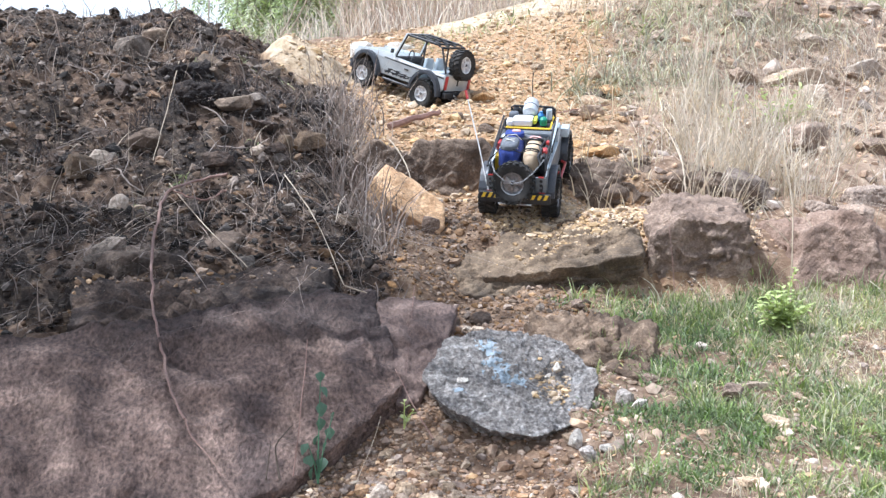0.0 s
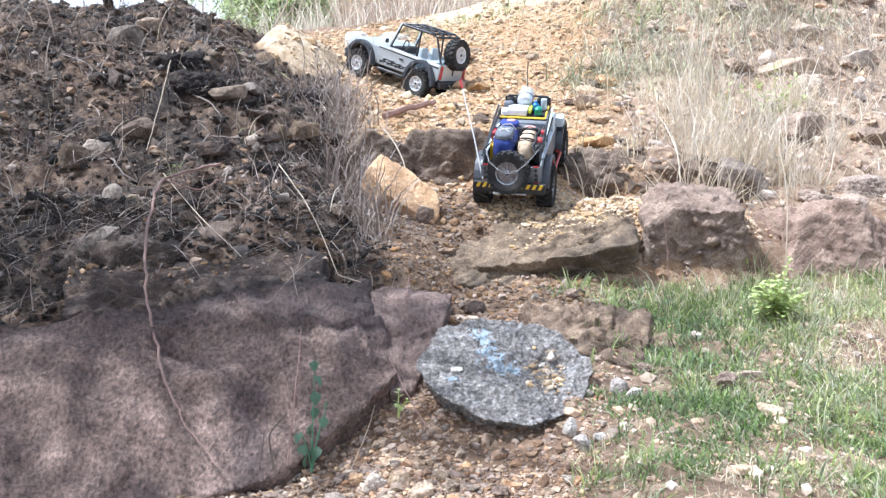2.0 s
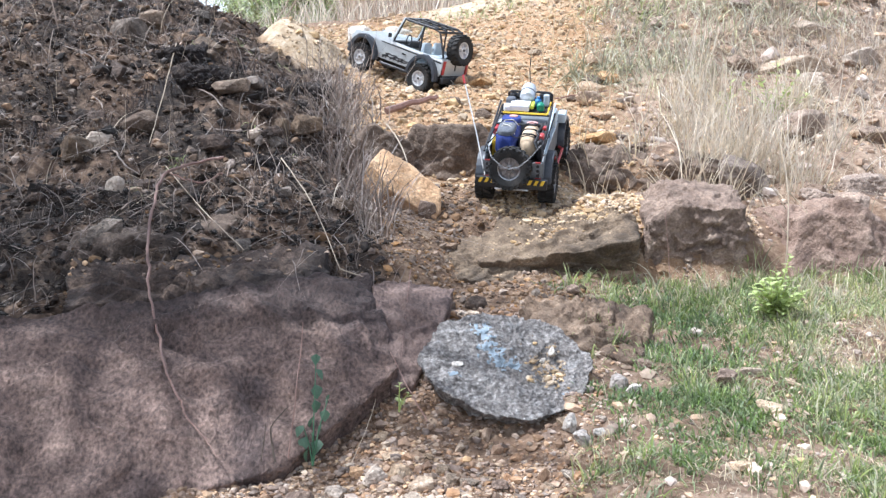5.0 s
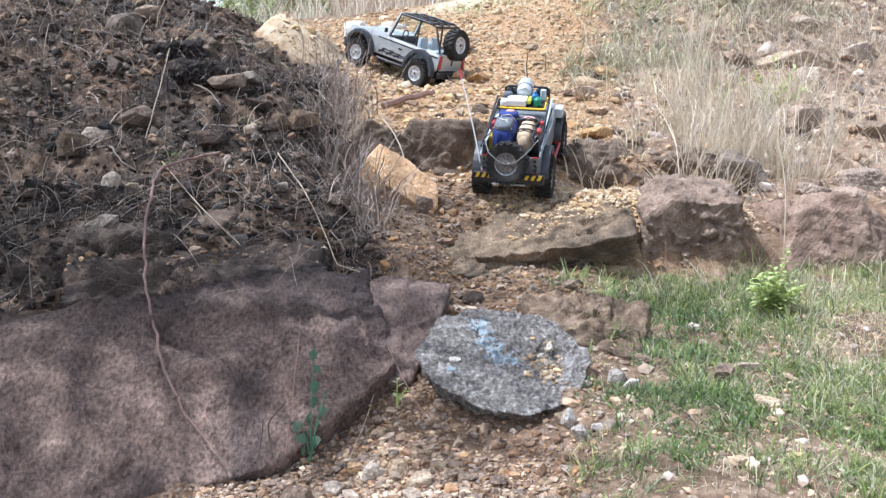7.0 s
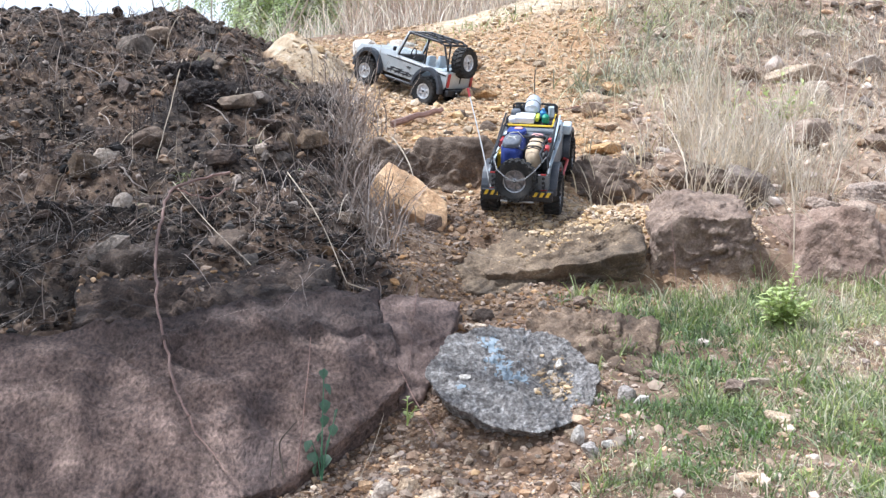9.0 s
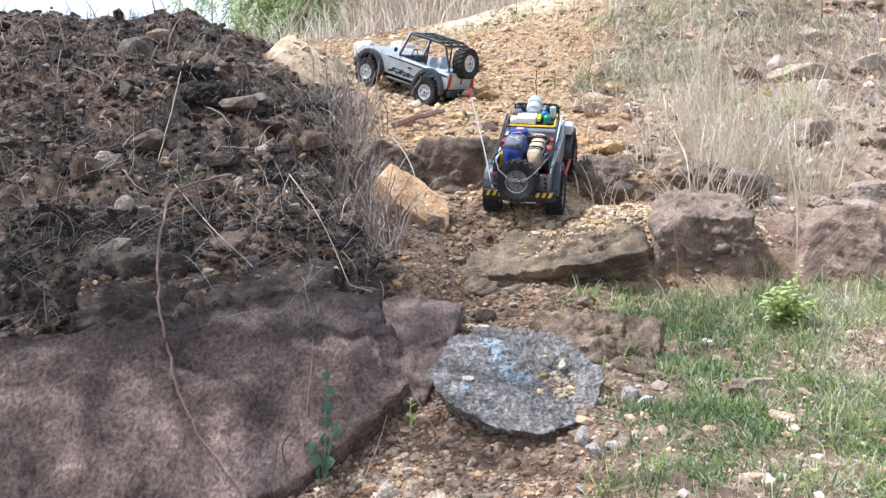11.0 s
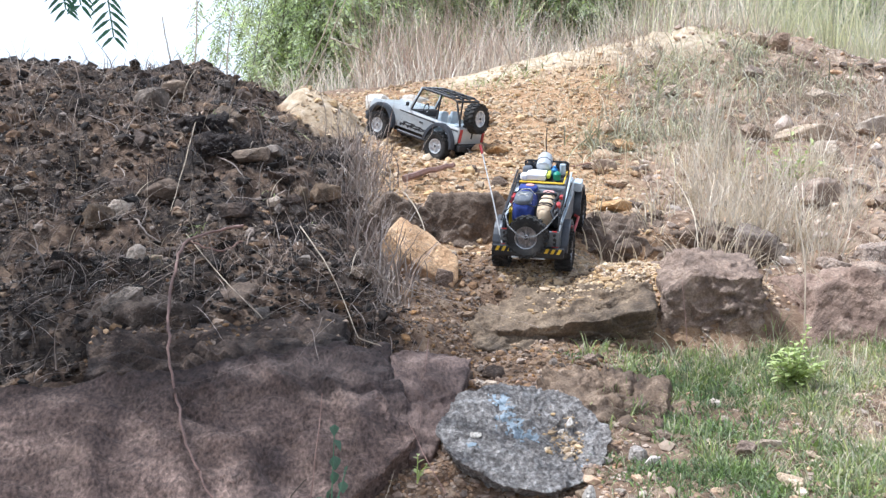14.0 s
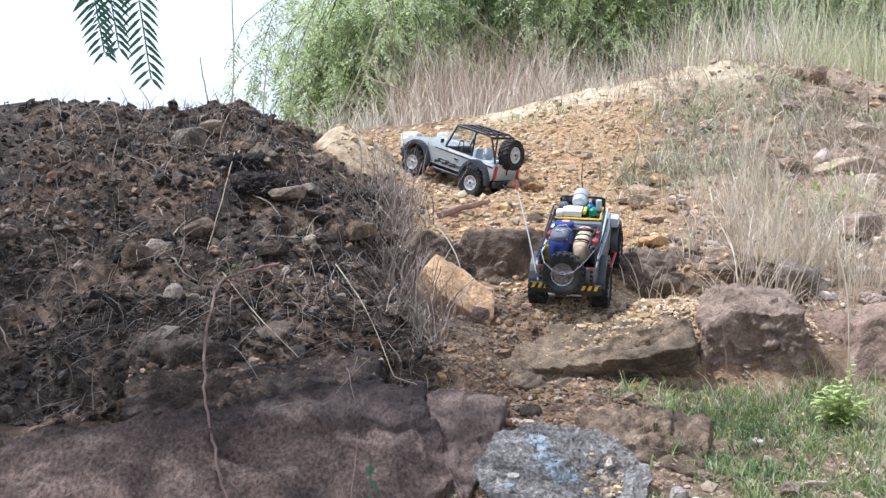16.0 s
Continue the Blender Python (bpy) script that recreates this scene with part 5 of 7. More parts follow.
ribbons("dead_twigs", on_ground(pl, -0.004), rng.uniform(0.04, 0.17, len(pl)), rng.uniform(0.002, 0.0045, len(pl)), toward(len(pl), (0, -0.3), 1.1), rng.uniform(0.1, 0.5, len(pl)),
        M_twig, "dry twigs lying behind the slab", "twigs", 5, 0.02)
pl = scatter(260, -2.0, -0.3, 2.9, 4.9, lambda x, y: burnt_part(x, y))
ribbons("thin_straws", on_ground(pl, -0.004), rng.uniform(0.1, 0.3, len(pl)), rng.uniform(0.0022, 0.0045, len(pl)), toward(len(pl), (0.2, -0.4), 1.0), rng.uniform(0.1, 0.5, len(pl)),
        M_stalk, "long pale straws lying over the mound", "straws", 6, 0.008)
M_char = leafy("charred_grass", [(0.012, 0.01, 0.011), (0.028, 0.022, 0.024), (0.06, 0.046, 0.045)], 0.3, through_light=0.02)
spots = [(-0.47, 3.08), (-0.52, 3.12), (-1.05, 3.55), (-0.95, 3.62), (-0.62, 4.02), (-1.12, 4.62), (-0.75, 3.85), (-0.85, 3.75), (-0.42, 3.75), (-1.3, 4.2), (-1.35, 3.4), (-0.7, 3.3)]
bs = np.concatenate([rng.normal(0, 0.03, (110, 2)) + np.array(q) for q in spots])
ribbons("charred_tufts", on_ground(bs), rng.uniform(0.03, 0.09, len(bs)), rng.uniform(0.002, 0.004, len(bs)), toward(len(bs), (0, -0.1), 0.45), rng.uniform(0, 0.3, len(bs)),
        M_char, "burnt black grass tufts on the mound", "grass", 4)
# behind the crest: reeds, dead red brush
pl = scatter(4200, -1.2, 5.0, 5.95, 8.0, lambda x, y: 0.3 + 0.7 * clumpy(x, y, 2.0, 0.0, 33))
ribbons("dry_reeds", on_ground(pl), rng.uniform(0.2, 1.1, len(pl)) * (0.38 + 0.62 * ss(0.5, 1.8, pl[:, 0])), rng.uniform(0.003, 0.006, len(pl)), toward(len(pl), (0.0, -0.03), 0.36), rng.uniform(0, 0.3, len(pl)),
        M_reed, "thick stand of tall dry reeds behind the crest", "reeds", 6, 0.02)
M_greenreed = leafy("green_reed", [(0.43, 0.45, 0.24), (0.66, 0.66, 0.42), (0.84, 0.82, 0.62)], 0.3, through_light=0.45)
pl = scatter(2700, 0.9, 5.0, 6.0, 7.6, lambda x, y: clumpy(x, y, 2.0, 0.0, 37) * (0.25 + 0.75 * ss(1.3, 2.2, x)))
ribbons("green_reeds", on_ground(pl), rng.uniform(0.3, 0.8, len(pl)), rng.uniform(0.004, 0.008, len(pl)), toward(len(pl), (0.0, -0.03), 0.22), rng.uniform(0, 0.3, len(pl)),
        M_greenreed, "yellow-green grass growing among the reeds", "reeds", 6)
pl = scatter(3400, -0.7, 1.8, 6.5, 8.2, lambda x, y: clumpy(x, y, 1.5, -0.1, 41))
ribbons("red_brush", on_ground(pl), rng.uniform(0.25, 0.85, len(pl)), rng.uniform(0.003, 0.006, len(pl)), toward(len(pl), (0.0, 0.0), 0.38), rng.uniform(0, 0.2, len(pl)),
        M_brush, "reddish dead brush under the trees", "brush", 7, 0.02)


# ---- trees ----
def leaf_sprays(stems, out, leaf, wide, per, lo_hi, droop):
    """Feathery pepper-tree leaves along hanging stems: verts and faces of all leaflets."""
    V = []
    for pts in stems:
        pts = np.asarray(pts)
        m = out
        s = rng.uniform(0.05, 1.0, m) * (len(pts) - 1)
        i = np.minimum(s.astype(int), len(pts) - 2)
        fr = (s - i)[:, None]
        p0 = pts[i] * (1 - fr) + pts[i + 1] * fr
        a = rng.uniform(0, 6.283, m)
        d = np.stack([np.cos(a), np.sin(a), np.full(m, -droop) + rng.normal(0, 0.3, m)], -1)
        d /= np.linalg.norm(d, axis=1, keepdims=True)
        L = rng.uniform(*lo_hi, m)
        u = np.cross(d, np.array([0.2, 0.1, 1.0]))
        u /= np.linalg.norm(u, axis=1, keepdims=True)
        for k in range(per):
            for sd in (-1, 1):
                q = p0 + d * (L * (0.15 + 0.85 * k / (per - 1)))[:, None]
                e = u * sd * 0.85 + d * 0.55 + rng.normal(0, 0.12, (m, 3))
                e[:, 2] -= 0.25
                n = np.cross(e, d)
                w = np.cross(e, n)
                w /= np.linalg.norm(w, axis=1, keepdims=True) + 1e-9
                ll = leaf * (1 - 0.45 * abs(k / (per - 1) - 0.45))
                V.append(np.stack([q, q + e * ll * 0.5 + w * wide / 2, q + e * ll, q + e * ll * 0.5 - w * wide / 2], 1))
    v = np.concatenate(V).reshape(-1, 3)
    return v, np.arange(len(v)).reshape(-1, 4)


def pepper_tree(x, y, tall, reach, seed, strands, label, low=0.35, leaf=0.05, sprays=14):
    """A weeping pepper tree: trunk, limbs, hanging sprays of narrow leaflets."""
    global rng
    rng = np.random.default_rng(seed)
    z0 = ground_z(x, y) - 0.05
    root = new("pepper_tree")
    root.location = (x, y, z0)
    tagged(root, label, "tree", "trees behind the crest")
    trunk = [(0, 0, 0), (rng.normal(0, 0.08), rng.normal(0, 0.08), tall * 0.2), (rng.normal(0, 0.15), rng.normal(0, 0.15), tall * 0.42), (rng.normal(0, 0.2), rng.normal(0, 0.2), tall * 0.7)]
    part("trunk", rod(trunk, 0.014 * tall, 10, taper=0.35), M_bark, root, smooth=True)
    stems = []
    for k in range(9):
        a = 2 * math.pi * k / 9 + rng.normal(0, 0.2)
        f = rng.uniform(0.3, 0.95)
        st = Vector(trunk[1]).lerp(Vector(trunk[3]), f * 0.8)
        r = reach * rng.uniform(0.6, 1.0)
        en = st + Vector((math.cos(a) * r, math.sin(a) * r, tall * rng.uniform(0.12, 0.3)))
        mid = st.lerp(en, 0.5) + Vector((0, 0, tall * 0.06))
        part("limb", rod([st, mid, en], 0.0055 * tall, 6, taper=0.3), M_bark, root, smooth=True)
        for _ in range(strands // 9):
            g = rng.uniform(0.25, 1.0)
            s0 = (st.lerp(mid, g * 2) if g < 0.5 else mid.lerp(en, g * 2 - 1)) + Vector(rng.normal(0, 0.22, 3))
            hang = max(0.25, min(s0.z - tall * low * rng.uniform(0.45, 1.3), tall * 0.45))
            sway = Vector((*(rng.normal(0, 0.12, 2) + np.array([math.cos(a), math.sin(a)]) * 0.15), 0))
            stems.append([tuple(s0), tuple(s0 + sway - Vector((0, 0, hang * 0.5))), tuple(s0 + sway * 1.4 - Vector((0, 0, hang)))])
    v, f = leaf_sprays(stems, sprays, leaf, leaf * 0.26, 7, (0.14, 0.26), 0.9)
    part("crown", mesh_of("crown", v, f, M_leaf), None, root)
    tw = None
    for s in stems[::2]:
        tw = rod(s, 0.004, 3, tw, 0.5, caps=False)
    tagged(part("twig_tangle", tw, M_bark, root), kind="stuff")
    return root


for x, y, tall, reach, seed, n, low, sprays in ((-0.7, 9.3, 3.2, 1.0, 201, 380, 0.1, 13), (0.6, 8.9, 3.3, 1.15, 205, 380, 0.2, 13), (1.9, 9.2, 3.4, 1.2, 209, 300, 0.2, 13), (3.2, 9.0, 3.3, 1.2, 213, 260, 0.2, 12),
                                               (4.6, 9.3, 3.4, 1.3, 215, 150, 0.2, 10), (-0.1, 11.2, 4.2, 1.5, 217, 190, 0.05, 11), (1.7, 11.4, 4.3, 1.6, 221, 190, 0.05, 11), (3.5, 11.5, 4.3, 1.7, 225, 190, 0.05, 11),
                                               (5.6, 11.2, 4.3, 1.8, 229, 140, 0.05, 10)):
    pepper_tree(x, y, tall, reach, seed, n, "weeping green pepper tree with feathery leaves behind the crest", low, 0.046, sprays + 2)


pepper_tree(-0.98, 8.0, 1.6, 0.45, 233, 520, "young bushy pepper tree behind the burnt mound", 0.1, 0.05, 12)


# ---- single stalks, roots and herbs ----
def stalk(name, points, radius, material, label, category="stalk", taper=0.5, smooth=5):
    pts = [Vector(p) for p in points]
    fine = []
    for i in range(len(pts) - 1):
        p0, p1, p2, p3 = pts[max(i - 1, 0)], pts[i], pts[i + 1], pts[min(i + 2, len(pts) - 1)]
        for k in range(smooth):
            t = k / smooth
            fine.append(0.5 * (2 * p1 + (p2 - p0) * t + (2 * p0 - 5 * p1 + 4 * p2 - p3) * t * t + (3 * p1 - p0 - 3 * p2 + p3) * t ** 3))
    fine.append(pts[-1])
    fine = [p + Vector(rng.normal(0, min(0.0015, radius * 0.35), 3)) for p in fine]
    ob = part(name, rod(fine, radius, 6, taper=taper), material, None, label, True)
    return tagged(ob, label, category)


for x, y in scatter(26, -1.35, -0.3, 2.95, 4.4, burnt_part):
    a, w = rng.uniform(-0.7, 0.7), rng.uniform(0.05, 0.13)
    stalk("fallen_twig", [(x + k * w * math.cos(a) + rng.normal(0, 0.01), y + k * w * math.sin(a) + rng.normal(0, 0.01), ground_z(x + k * w * math.cos(a), y + k * w * math.sin(a)) + rng.uniform(0.004, 0.022)) for k in (-1, -0.3, 0.4, 1)],
          rng.uniform(0.0018, 0.0042), M_greytwig, "grey-brown crooked twig lying on the burnt mound", "twig")
stalk("dry_stalk", [(-0.845, 3.14, 0.435), (-0.65, 2.76, 0.355), (-0.484, 2.505, 0.28)], 0.0018, M_stalk, "long pale dry stalk leaning down the mound")
stalk("dry_stalk", [(-0.495, 3.15, 0.465), (-0.362, 2.83, 0.365), (-0.245, 2.49, 0.238)], 0.0021, M_stalk, "long pale dry stalk bent down to the slab")
stalk("dry_stalk", [(-0.245, 2.49, 0.238), (-0.189, 2.48, 0.222)], 0.0021, M_stalk, "broken end of a dry stalk on the slab")
stalk("root", [(-0.667, 3.13, 0.465), (-0.74, 3.05, 0.45), (-0.785, 2.9, 0.425), (-0.768, 2.74, 0.365), (-0.735, 2.57, 0.3), (-0.69, 2.41, 0.25), (-0.672, 2.345, 0.212), (-0.622, 2.235, 0.135), (-0.573, 2.105, 0.092), (-0.517, 2.02, 0.045)], 0.0046, M_redstem,
      "reddish hanging root running down over the slab", "root", 0.6)
stalk("root", [(-0.517, 2.02, 0.045), (-0.495, 1.98, 0.022), (-0.45, 1.935, -0.004), (-0.42, 1.9, -0.03)], 0.0024, M_redstem, "thin end of the hanging root on the slab", "root", 0.4)
stalk("root", [(-0.66, 3.06, 0.42), (-0.70, 3.0, 0.40), (-0.76, 3.0, 0.41), (-0.80, 3.0, 0.43)], 0.0045, M_redstem, "purple-brown root loop on the mound", "root")
stalk("dry_stalk", [(-0.988, 3.84, 0.83), (-0.954, 3.54, 0.66), (-0.909, 3.2, 0.5)], 0.0024, M_stalk, "thin pale branch lying down the mound")
stalk("dry_stalk", [(-0.203, 3.58, 0.56), (-0.149, 3.46, 0.50), (-0.105, 3.33, 0.40)], 0.0028, M_stalk, "bent bleached twig above the orange rock")
stalk("dry_stalk", [(0.427, 4.12, 0.655), (0.537, 4.16, 0.675), (0.65, 4.22, 0.69)], 0.0035, M_redstem, "thin reddish twig lying across the track")
stalk("stick", [(-0.224, 3.93, 0.60), (-0.13, 4.0, 0.63), (-0.035, 4.05, 0.655)], 0.014, M_redstem, "red-brown rotten stick lying on the track", "stick", 0.7)
stalk("dry_stalk", [(-0.288, 1.93, -0.04), (-0.278, 1.98, 0.085), (-0.273, 2.04, 0.205)], 0.0017, M_redstem, "thin reddish stem standing before the slab")
stalk("dry_stalk", [(-0.077, 2.55, 0.23), (-0.081, 2.4, 0.15), (-0.084, 2.25, 0.08)], 0.0011, M_redstem, "thin dark stem against the slab")
stalk("dry_stalk", [(-0.02, 2.02, 0.01), (-0.06, 2.08, 0.06), (-0.103, 2.15, 0.12)], 0.0015, M_redstem, "thin red twig leaning at the slab's corner")
stalk("dry_stalk", [(-0.304, 1.88, -0.03), (-0.315, 1.9, 0.03), (-0.285, 1.92, 0.065)], 0.0021, M_bark, "black forked twig in the gravel")
stalk("dry_stalk", [(-0.33, 1.88, -0.03), (-0.325, 1.9, 0.04)], 0.0017, M_bark, "short black twig in the gravel")
stalk("dry_stalk", [(-0.17, 1.99, -0.07), (-0.14, 2.02, 0.0), (-0.125, 2.04, 0.05)], 0.0009, M_stalk, "pale straw leaning at the slab's edge")
stalk("dry_stalk", [(0.922, 2.74, 0.16), (0.925, 2.76, 0.3), (0.935, 2.82, 0.44), (0.92, 2.9, 0.6), (0.9, 2.96, 0.72)], 0.0025, M_stalk, "tall pale dry stalk before the rock blocks", taper=0.35)
for a, c in (((0.926, 2.77, 0.31), (0.86, 2.78, 0.37)), ((0.93, 2.8, 0.37), (0.87, 2.8, 0.45)), ((0.934, 2.82, 0.42), (0.99, 2.8, 0.36))):
    stalk("dry_stalk", [a, ((a[0] + c[0]) / 2, a[1], (a[2] + c[2]) / 2 + 0.006), c], 0.0017, M_stalk, "dry side twig of the tall stalk")
stalk("dry_stalk", [(0.624, 2.78, 0.15), (0.615, 2.8, 0.27), (0.605, 2.82, 0.37)], 0.0013, M_redstem, "thin red stem against the rock block")
for p in ([(-1.28, 4.9, 1.0), (-1.27, 4.92, 1.3), (-1.29, 4.95, 1.75)], [(-1.15, 5.0, 0.95), (-1.14, 5.0, 1.2), (-1.12, 5.02, 1.36)], [(-1.36, 4.9, 1.0), (-1.4, 4.9, 1.16), (-1.43, 4.9, 1.32)],
          [(-0.95, 5.3, 0.85), (-0.72, 5.3, 1.3), (-0.55, 5.32, 1.85)], [(-0.92, 5.3, 0.85), (-0.7, 5.3, 1.25), (-0.5, 5.3, 1.78)], [(-0.7, 5.35, 1.28), (-0.5, 5.3, 1.2), (-0.4, 5.3, 1.1)],
          [(0.3, 6.0, 1.1), (0.15, 6.0, 1.45), (-0.3, 6.0, 1.78)]):
    stalk("tall_weed", p, 0.005, M_stalk, "tall dry weed stem behind the mound", taper=0.4)


def leaf_mesh(length, wide, fold=0.25):
    """One leaf, pointed, folded along its rib."""
    prof = [(0, 0.0), (0.15, 0.55), (0.35, 1.0), (0.6, 0.8), (0.82, 0.4), (1.0, 0.0)]
    v, f = [], []
    for t, w in prof:
        z = -0.25 * length * t * t
        v += [(-w * wide / 2, t * length, z + fold * w * wide / 2), (0, t * length, z), (w * wide / 2, t * length, z + fold * w * wide / 2)]
    for i in range(len(prof) - 1):
        a = 3 * i
        f += [(a, a + 1, a + 4, a + 3), (a + 1, a + 2, a + 5, a + 4)]
    return v, f


def herb(name, base, stems, leaf, wide, material, label, seed, hang=False):
    """A leafy herb: stems and single leaves as parts."""
    r = np.random.default_rng(seed)
    root = new(name)
    root.location = base
    tagged(root, label, "plant")
    v, f = leaf_mesh(leaf, wide)
    me = mesh_of("leaf", v, f, material)
    for sx, sy, tall, nl in stems:
        pts = [(0, 0, -0.01), (sx * 0.35, sy * 0.35, tall * 0.5), (sx, sy, tall)]
        part("stem", rod(pts, 0.0017, 5, taper=0.6), material, root, smooth=True)
        for k in range(nl):
            t = 0.15 + 0.85 * (k + 1) / nl
            p = Vector(pts[0]).lerp(Vector(pts[2]), t)
            s = 1.15 - 0.5 * t + r.normal(0, 0.08)
            m = Matrix.Translation(p) @ Matrix.Rotation(math.pi + r.normal(0, 0.8) if hang else 2.4 * k + r.normal(0, 0.3), 4, "Z") @ Matrix.Rotation(radians(r.uniform(-75, -35) if hang else r.uniform(5, 50)), 4, "X") @ Matrix.Diagonal((s, s, s, 1))
            part("leaf", me, None, root, at=m)
    return root


hr = np.random.default_rng(44)
herb("green_herb", (0.832, 2.54, ground_z(0.832, 2.54)), [(0.03, 0, 0.165, 20), (0.0, 0.0, 0.12, 20)] + [(0.075 * math.cos(a) * q, 0.05 * math.sin(a) * q, 0.1 * (1.25 - 0.5 * q), 16) for a, q in zip(np.arange(14) * 2.4, hr.uniform(0.4, 1.0, 14))],
     0.027, 0.021, M_herb, "bright green leafy herb growing in the grass", 5)
herb("green_herb", (1.26, 4.02, ground_z(1.26, 4.02)), [(0.0, 0, 0.22, 16), (-0.07, 0, 0.16, 14), (0.08, 0, 0.17, 14), (0.03, -0.04, 0.12, 12), (-0.13, -0.02, 0.12, 10), (0.12, -0.03, 0.1, 10)], 0.055, 0.022, M_herb, "green herb with narrow leaves on the dry bank", 6)
herb("green_herb", (1.08, 4.0, ground_z(1.08, 4.0)), [(0.0, 0, 0.18, 8), (-0.04, 0, 0.1, 6)], 0.05, 0.014, M_herb, "thin green sprig among the dry grass", 7)
herb("ivy", (-0.245, 1.97, -0.06), [(-0.012, 0.15, 0.18, 6), (0.022, 0.09, 0.11, 4), (-0.025, 0.04, 0.06, 3)], 0.034, 0.03, M_ivy, "dark green ivy climbing the front of the slab", 8, True)
herb("green_herb", (-0.08, 2.08, 0.02), [(0.0, 0.01, 0.05, 5), (0.02, 0.0, 0.03, 4)], 0.02, 0.013, M_herb, "small green seedling between slab and boulder", 11)

# a pepper-tree branch that hangs into view from a tree beside the camera
def hanging_branch(x, y, z):
    root = new("pepper_tree")
    zt = ground_z(-1.9, 2.2) - 0.05
    root.location = (-1.9, 2.2, zt)
    tagged(root, "old pepper tree beside the mound with a low hanging branch, its unseen crown added to shade the slab", "tree")
    o = Vector((-1.9, 2.2, zt))
    part("trunk", rod([(0, 0, 0), (0.03, 0.02, 0.9), (0.05, -0.03, 1.7), (0.15, -0.1, 2.6)], 0.11, 12, taper=0.55), M_bark, root, smooth=True)
    tip = Vector((x, y, z)) - o
    part("limb", rod([(0.05, -0.03, 1.6), (0.5, -0.1, 2.0), (tip.x - 0.1, tip.y, tip.z + 0.45), (tip.x, tip.y, tip.z + 0.22)], 0.035, 8, taper=0.12), M_bark, root, smooth=True)
    for dx, dy, dz, L in ((-0.014, 0.0, 0.12, 0.30), (-0.118, 0.03, 0.13, 0.255), (-0.066, -0.03, 0.15, 0.275)):
        V, F = [], []
        n = 19
        for k in range(n):
            t = k / (n - 1)
            q = tip + Vector((dx + 0.03 * t * t, dy, dz - L * t))
            ll = 0.058 * (1.05 - 0.45 * t ** 2) * rng.uniform(0.85, 1.1)
            for s in (-1, 1):
                e = Vector((s * 0.66, 0.15 * s + rng.normal(0, 0.12), -0.6 + rng.normal(0, 0.08))).normalized()
                w = Vector((0.62, 0, s * 0.72)).normalized() * 0.0034
                sag = Vector((0, 0, -0.006))
                i = len(V)
                V += [q, q + e * ll * 0.3 + w, q + e * ll * 0.3 - w, q + e * ll * 0.7 + w * 0.75 + sag * 0.4, q + e * ll * 0.7 - w * 0.75 + sag * 0.4, q + e * ll + sag]
                F += [(i, i + 1, i + 2), (i + 1, i + 3, i + 4, i + 2), (i + 3, i + 5, i + 4)]
        part("frond", mesh_of("frond", V, F, M_frond), None, root)
        part("rib", rod([tip + Vector((dx, dy, 0.22)), tip + Vector((dx, dy, dz)), tip + Vector((dx + 0.0075, dy, dz - L / 2)), tip + Vector((dx + 0.03, dy, dz - L))], 0.0014, 5), M_frond, root)


    # crown out of view, added to throw dappled shade on slab and mound
    stems = []
    for k in range(12):
        a = 2 * math.pi * k / 12
        r = rng.uniform(0.5, 1.15)
        en = Vector((0.25 + math.cos(a) * r, 0.05 + math.sin(a) * r, rng.uniform(2.6, 3.3)))
        st = Vector((0.08, -0.06, 2.0 + 0.04 * k))
        part("limb", rod([st, st.lerp(en, 0.5) + Vector((0, 0, 0.12)), en], 0.03, 6, taper=0.25), M_bark, root, smooth=True)
        for _ in range(8):
            s0 = st.lerp(en, rng.uniform(0.35, 1.0)) + Vector(rng.normal(0, 0.12, 3))
            stems.append([tuple(s0), tuple(s0 + Vector((*rng.normal(0, 0.06, 2), -0.22))), tuple(s0 + Vector((*rng.normal(0, 0.1, 2), -0.45)))])
    # the crown is thicker on the side away from the slab
    for k in range(5):
        a = radians(115 + 32 * k)
        en = Vector((math.cos(a) * 1.1 - 0.15, math.sin(a) * 1.1, rng.uniform(2.5, 3.2)))
        st = Vector((0.06, -0.04, 1.9 + 0.08 * k))
        part("limb", rod([st, st.lerp(en, 0.5) + Vector((0, 0, 0.14)), en], 0.026, 6, taper=0.25), M_bark, root, smooth=True)
        for _ in range(22):
            s0 = st.lerp(en, rng.uniform(0.55, 1.05)) + Vector(rng.normal(0, 0.16, 3))
            drop = rng.uniform(0.35, 0.8)
            stems.append([tuple(s0), tuple(s0 + Vector((*rng.normal(0, 0.06, 2), -drop / 2))), tuple(s0 + Vector((*rng.normal(0, 0.1, 2), -drop)))])
    v, f = leaf_sprays(stems, 5, 0.05, 0.012, 8, (0.16, 0.28), 0.9)
    part("crown", mesh_of("crown", v, f, M_frond), None, root)


hanging_branch(-0.692, 2.0, 1.085)

# ---- model trucks ----
M_silver = mat("silver_paint", [(0.46, 0.49, 0.50), (0.53, 0.56, 0.57), (0.60, 0.62, 0.63)], 14, 0.38, 0.05, 200, metal=0.35, coat=0.3)
M_gun = mat("gunmetal_paint", [(0.14, 0.15, 0.16), (0.19, 0.205, 0.22), (0.27, 0.28, 0.29)], 25, 0.5, 0.1, 200, metal=0.3)
M_rail = mat("pale_grey_paint", [(0.36, 0.43, 0.48), (0.46, 0.53, 0.58), (0.55, 0.61, 0.65)], 25, 0.45, 0.05, 200)
M_black = mat("black_plastic", [(0.012, 0.012, 0.014), (0.022, 0.022, 0.025), (0.045, 0.042, 0.04)], 40, 0.55, 0.15, 300)
M_flare = mat("flare_plastic", [(0.025, 0.028, 0.035), (0.04, 0.045, 0.055), (0.075, 0.075, 0.08)], 30, 0.5, 0.15, 300)
